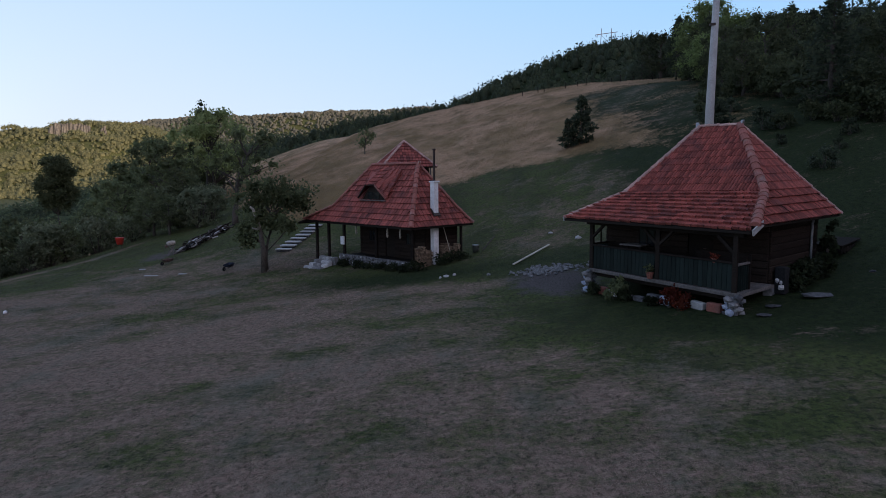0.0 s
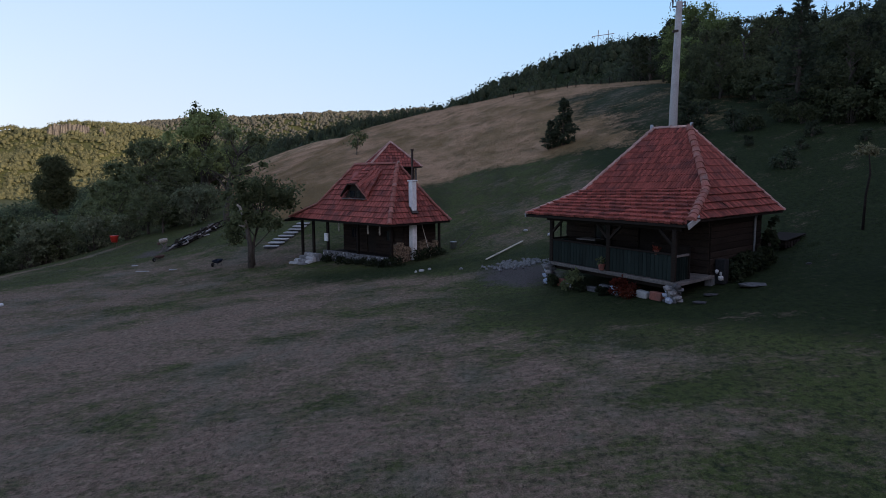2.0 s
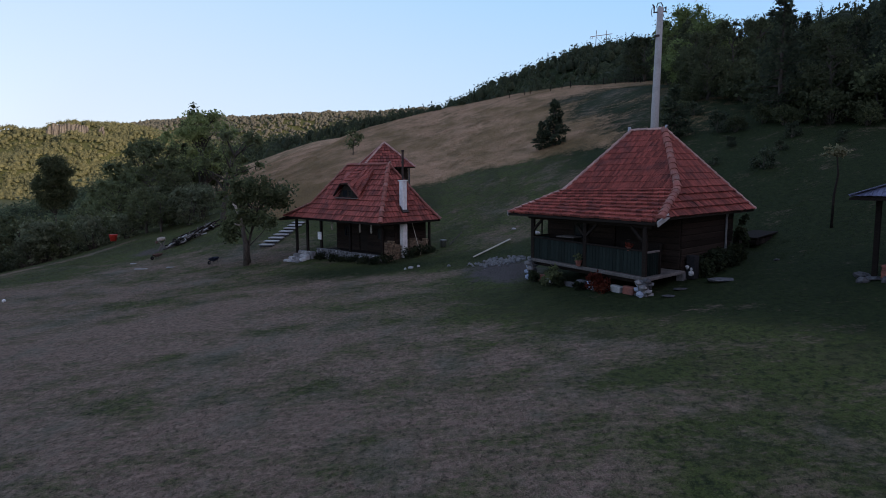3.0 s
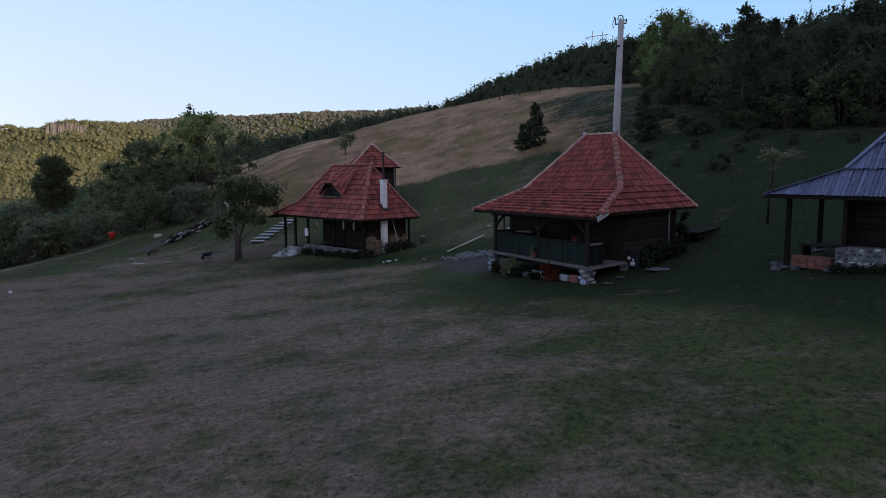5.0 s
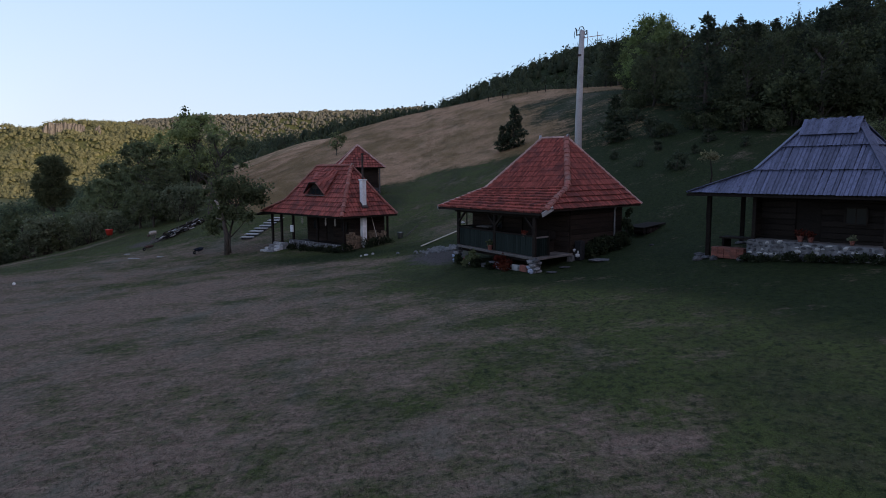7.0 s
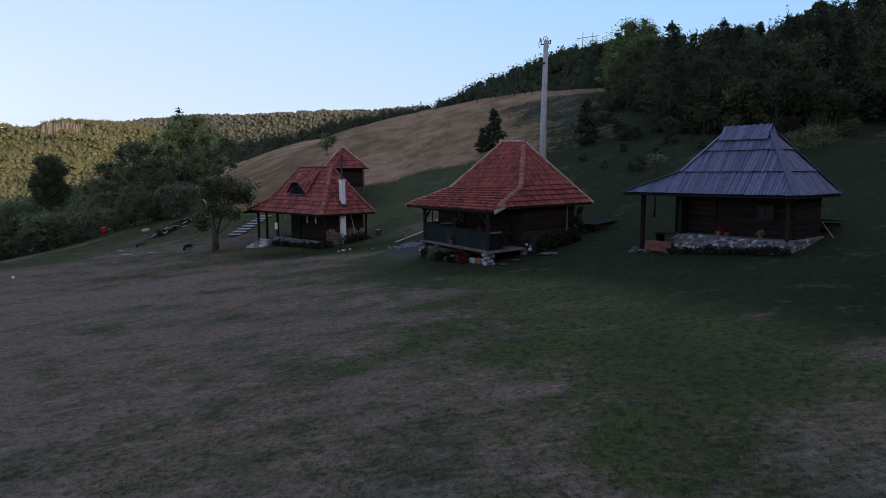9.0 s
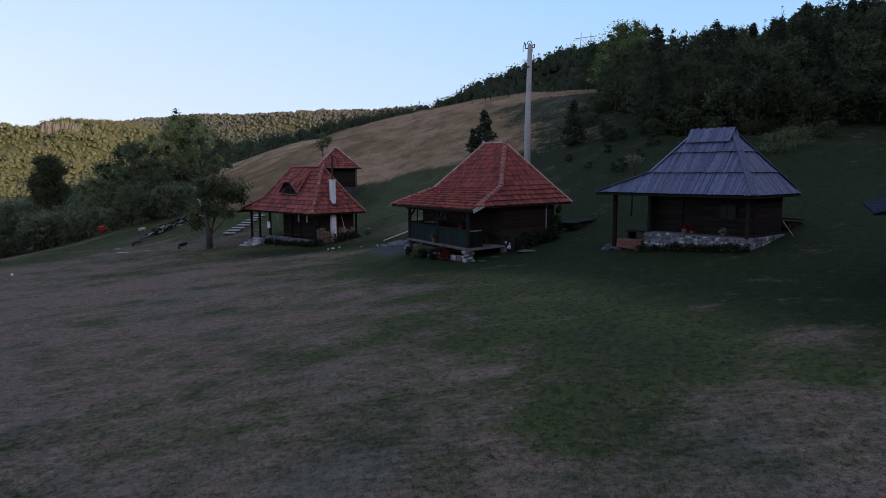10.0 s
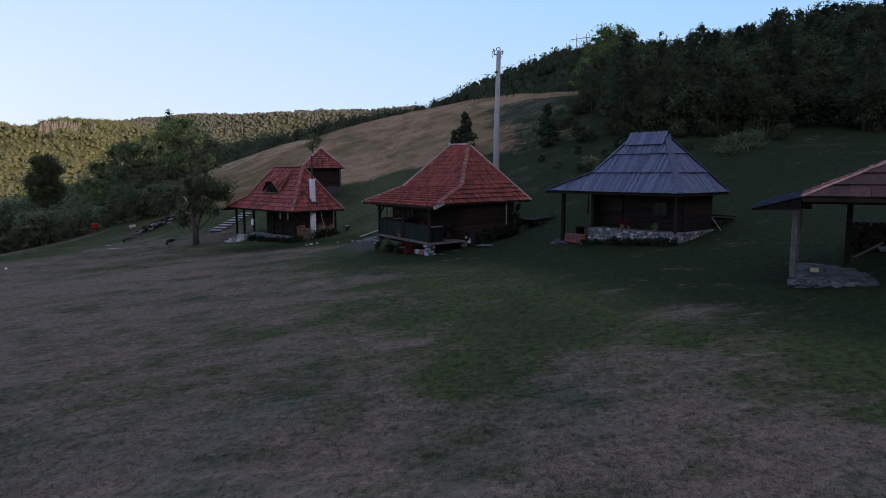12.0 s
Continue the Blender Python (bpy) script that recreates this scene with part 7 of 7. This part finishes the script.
for i, (x, y, s) in enumerate(((8.6, 20.7, 0.6), (9.3, 21.6, 0.7), (12.4, 24.6, 0.35), (13.9, 24.0, 0.3))):
    solo("field_stone", Geo().rock((x, y, gz(x, y) + 0.03), (s * 0.8, s * 0.6, 0.1), 140 + i), STONE, "flat grey stone set in the grass", "stone", "stones on the lawn")
# low dark shape of unknown kind, made up as boards on logs
p = fr2(0.5, 9.5)
heap = thing("covered_woodpile", "dark logs and boards standing in for an unidentified low shape", "woodpile", at=fr2.at(0.5, 9.5, gz(p.x, p.y) - 0.08))
part("cover", Geo().box((0, 0, 0.42), (1.1, 2.3, 0.06), Matrix.Rotation(0.06, 4, "X"), 0.02), TIMBER, heap)
for i in range(7):
    part("log", Geo().tube([(-0.5, -0.95 + i * 0.31, 0.18), (0.5, -0.95 + i * 0.31, 0.18)], [0.15, 0.15], 8), TIMBER, heap)

# ---- on and round the grey-roofed cottage ----
brickpile = thing("brick_pile", "low pile of red clay bricks beside the porch post", "bricks")
me = Geo().box((0, 0, 0), (0.25, 0.12, 0.065), None, 0.006).mesh("brick", BRICK)
r = random.Random(6)
for a in range(6):
    for b in range(5):
        for c_ in range(4):
            m = fr3.at(5.35 + b * 0.262 + r.uniform(-0.01, 0.01), 0.55 + c_ * 0.13, fr3.g(5.8, 0.7) + 0.04 + a * 0.07)
            piece("brick", me, m @ Matrix.Rotation(r.uniform(-0.05, 0.05), 4, "Z"), brickpile)
tb = thing("bench", "dark plank bench under the lean-to roof", "bench", at=fr3.at(5.9, 1.7, fr3.g(5.9, 1.7)))
part("seat", Geo().box((0, 0, 0.62), (1.5, 0.7, 0.07), None, 0.01), TIMBER, tb)
for dx in (-0.6, 0.6):
    part("leg", Geo().box((dx, 0, 0.28), (0.1, 0.6, 0.62), None, 0.01), TIMBER, tb)
for i, (u, v, s) in enumerate(((6.95, 0.2, 0.5), (7.2, 0.9, 0.6), (6.3, 0.3, 0.4), (5.2, 0.3, 0.45))):
    p = fr3(u, v)
    solo("field_stone", Geo().rock((p.x, p.y, gz(p.x, p.y) + 0.06), (s, s * 0.8, 0.28), 160 + i), STONE, "grey stone lying by the cottage", "stone", "stones by the cottage")
for u, s in ((3.2, 0.8), (2.85, 0.7), (1.5, 0.6)):
    pot(fr3(u, 0.62), 2.44, s, BRICK, FLOWER if u > 2 else LEAF_PALE, "clay pot with flowers on the stone parapet")
p, q = fr3(-0.1, 3.5), fr3(0.22, 3.2)
solo("leaning_pole", Geo().tube([V(p.x, p.y, gz(p.x, p.y)), V(q.x, q.y, gz(p.x, p.y) + 0.6)], [0.014, 0.012], 6), PALEWOOD, "pale stick leaning on the cottage wall", "pole")
p = fr3(0.5, 4.9)
heap = thing("covered_woodpile", "low dark woodpile behind the cottage", "woodpile", at=fr3.at(0.9, 5.0, gz(p.x, p.y) - 0.12))
part("tarpaulin", Geo().box((0, 0, 0.5), (1.2, 1.5, 0.06), Matrix.Rotation(-0.08, 4, "X"), 0.04), DARKCLOTH, heap)
for i in range(5):
    part("log", Geo().tube([(-0.5, -0.6 + i * 0.3, 0.2), (0.5, -0.6 + i * 0.3, 0.2)], [0.15, 0.15], 8), TIMBER, heap)

for i in range(9):
    p = fr3(0.5 + i * 0.55, 0.18 + 0.08 * math.sin(i * 2.3))
    shrub(820 + i, 0.3 + 0.08 * math.sin(i * 1.7), 0.3, GARDEN, "low weeds at the foot of the stone base", at=spot(p.x, p.y), group="garden plants", leaves=26, size=0.1, clumps=9)

# ---- in the shelter ----
crate = thing("crate", "small yellow plastic crate on the stone floor", "crate", at=fr4.at(1.74, 0.42, 2.0) @ Matrix.Scale(0.7, 4))
part("body", Geo().box((0, 0, 0.12), (0.24, 0.34, 0.2), None, 0.015), CREAM, crate)
part("rim", Geo().box((0, 0, 0.205), (0.27, 0.37, 0.03), None, 0.008), CREAM, crate)
tb = thing("table", "long rough plank table in the shelter", "table", at=fr4.at(2.6, 3.4, 1.98))
part("tabletop", Geo().box((0, 0, 0.76), (1.0, 2.6, 0.07), None, 0.012), DECKWOOD, tb)
for dy in (-0.95, 0.95):
    part("trestle", Geo().beam((-0.4, dy, 0), (0.35, dy, 0.74), 0.1, 0.1, 0.01).beam((0.4, dy, 0), (-0.35, dy, 0.74), 0.1, 0.1, 0.01), DECKWOOD, tb)


stack = thing("log_stack", "dark stack of old logs behind the shelter", "logs", at=pose(23.9, 8.9, gz(23.9, 8.9), 0, 0, -35))
r = random.Random(31)
for a in range(5):
    for b in range(9 - a % 2):
        y_, z_ = (b + 0.5 * (a % 2) - 4) * 0.23, 0.1 + a * 0.19
        part("log", Geo().tube([(-0.45 + r.uniform(-0.1, 0.1), 0, 0), (0.45 + r.uniform(-0.1, 0.1), 0, 0)], [r.uniform(0.095, 0.12), r.uniform(0.09, 0.115)], 8), TIMBER, stack).matrix_local = pose(y_, 0, z_, 0, 0, 90 + r.uniform(-4, 4))
p = V(22.7, 8.5, gz(22.7, 8.5))
solo("leaning_pole", Geo().tube([p, p + V(0.75, -0.35, 0.55)], [0.04, 0.035], 7), DECKWOOD, "pale pole leaning on the log stack", "pole")


# ---- grass ----
def tufts(name, label, xs, ys, blades, low, high, width, seed, kind_mat):
    """Blades of grass in tufts, each blade one bent triangle pair, as one mesh."""
    r = np.random.RandomState(seed)
    n = len(xs)
    xs, ys = np.repeat(xs, blades), np.repeat(ys, blades)
    xs, ys = xs + r.normal(0, width * 3.0, n * blades), ys + r.normal(0, width * 3.0, n * blades)
    z = height(xs, ys)
    h = r.uniform(low, high, n * blades) * r.uniform(0.6, 1, n * blades)
    a, lean = r.uniform(0.2, 2.95, n * blades), r.uniform(0.5, 1.9, n * blades)
    dx, dy = np.cos(a), np.sin(a)
    v = np.empty((n * blades, 3, 3))
    v[:, 0] = np.stack([xs - dy * width / 2, ys + dx * width / 2, z - 0.01], -1)
    v[:, 1] = np.stack([xs + dy * width / 2, ys - dx * width / 2, z - 0.01], -1)
    v[:, 2] = np.stack([xs + dx * h * lean, ys + dy * h * lean, z + h], -1)
    me = bpy.data.meshes.new(name)
    k = n * blades
    me.vertices.add(k * 3)
    me.vertices.foreach_set("co", v.ravel())
    me.loops.add(k * 3)
    me.loops.foreach_set("vertex_index", np.arange(k * 3))
    me.polygons.add(k)
    me.polygons.foreach_set("loop_start", np.arange(k) * 3)
    me.materials.append(kind_mat)
    me.update(calc_edges=True)
    # blades take the light of the turf they stand in
    me.normals_split_custom_set_from_vertices(np.tile((0.0, 0.0, 1.0), (k * 3, 1)).tolist())
    paint_cover(me)
    return tagged(new(name, me), label, "grass", kind="stuff")


rs = np.random.RandomState(77)
n = 66000
rad = 7 + 40 * rs.rand(n) ** 1.05
ang = np.radians(rs.uniform(18, 158, n))
tufts("lawn_grass", "short mown grass, green and dried by turns", 5 + rad * np.cos(ang), -11 + rad * np.sin(ang), 4, 0.02, 0.065, 0.02, 1, TURF)
n = 40000
rx_, ry_ = rs.uniform(-40, 40, n), 24 + 44 * rs.rand(n)
keep = (meadow_weight(rx_, ry_) < 0.5) & ((rx_ > 4) | (ry_ > 26 + 8 * rs.rand(n)))
tufts("rough_grass", "rough dark green grass on the slope", rx_[keep], ry_[keep], 4, 0.04, 0.11, 0.04, 3, TURF)
n = 34000
mx, my = rs.uniform(-50, 40, n), rs.uniform(50, 150, n)
keep = (meadow_weight(mx, my) > 0.35) & (my < 127 + 0.9 * (28 - np.minimum(mx, 28)))
tufts("meadow_grass", "tall dry golden grass on the uncut meadow", mx[keep], my[keep], 5, 0.1, 0.3, 0.06, 2, TURF)
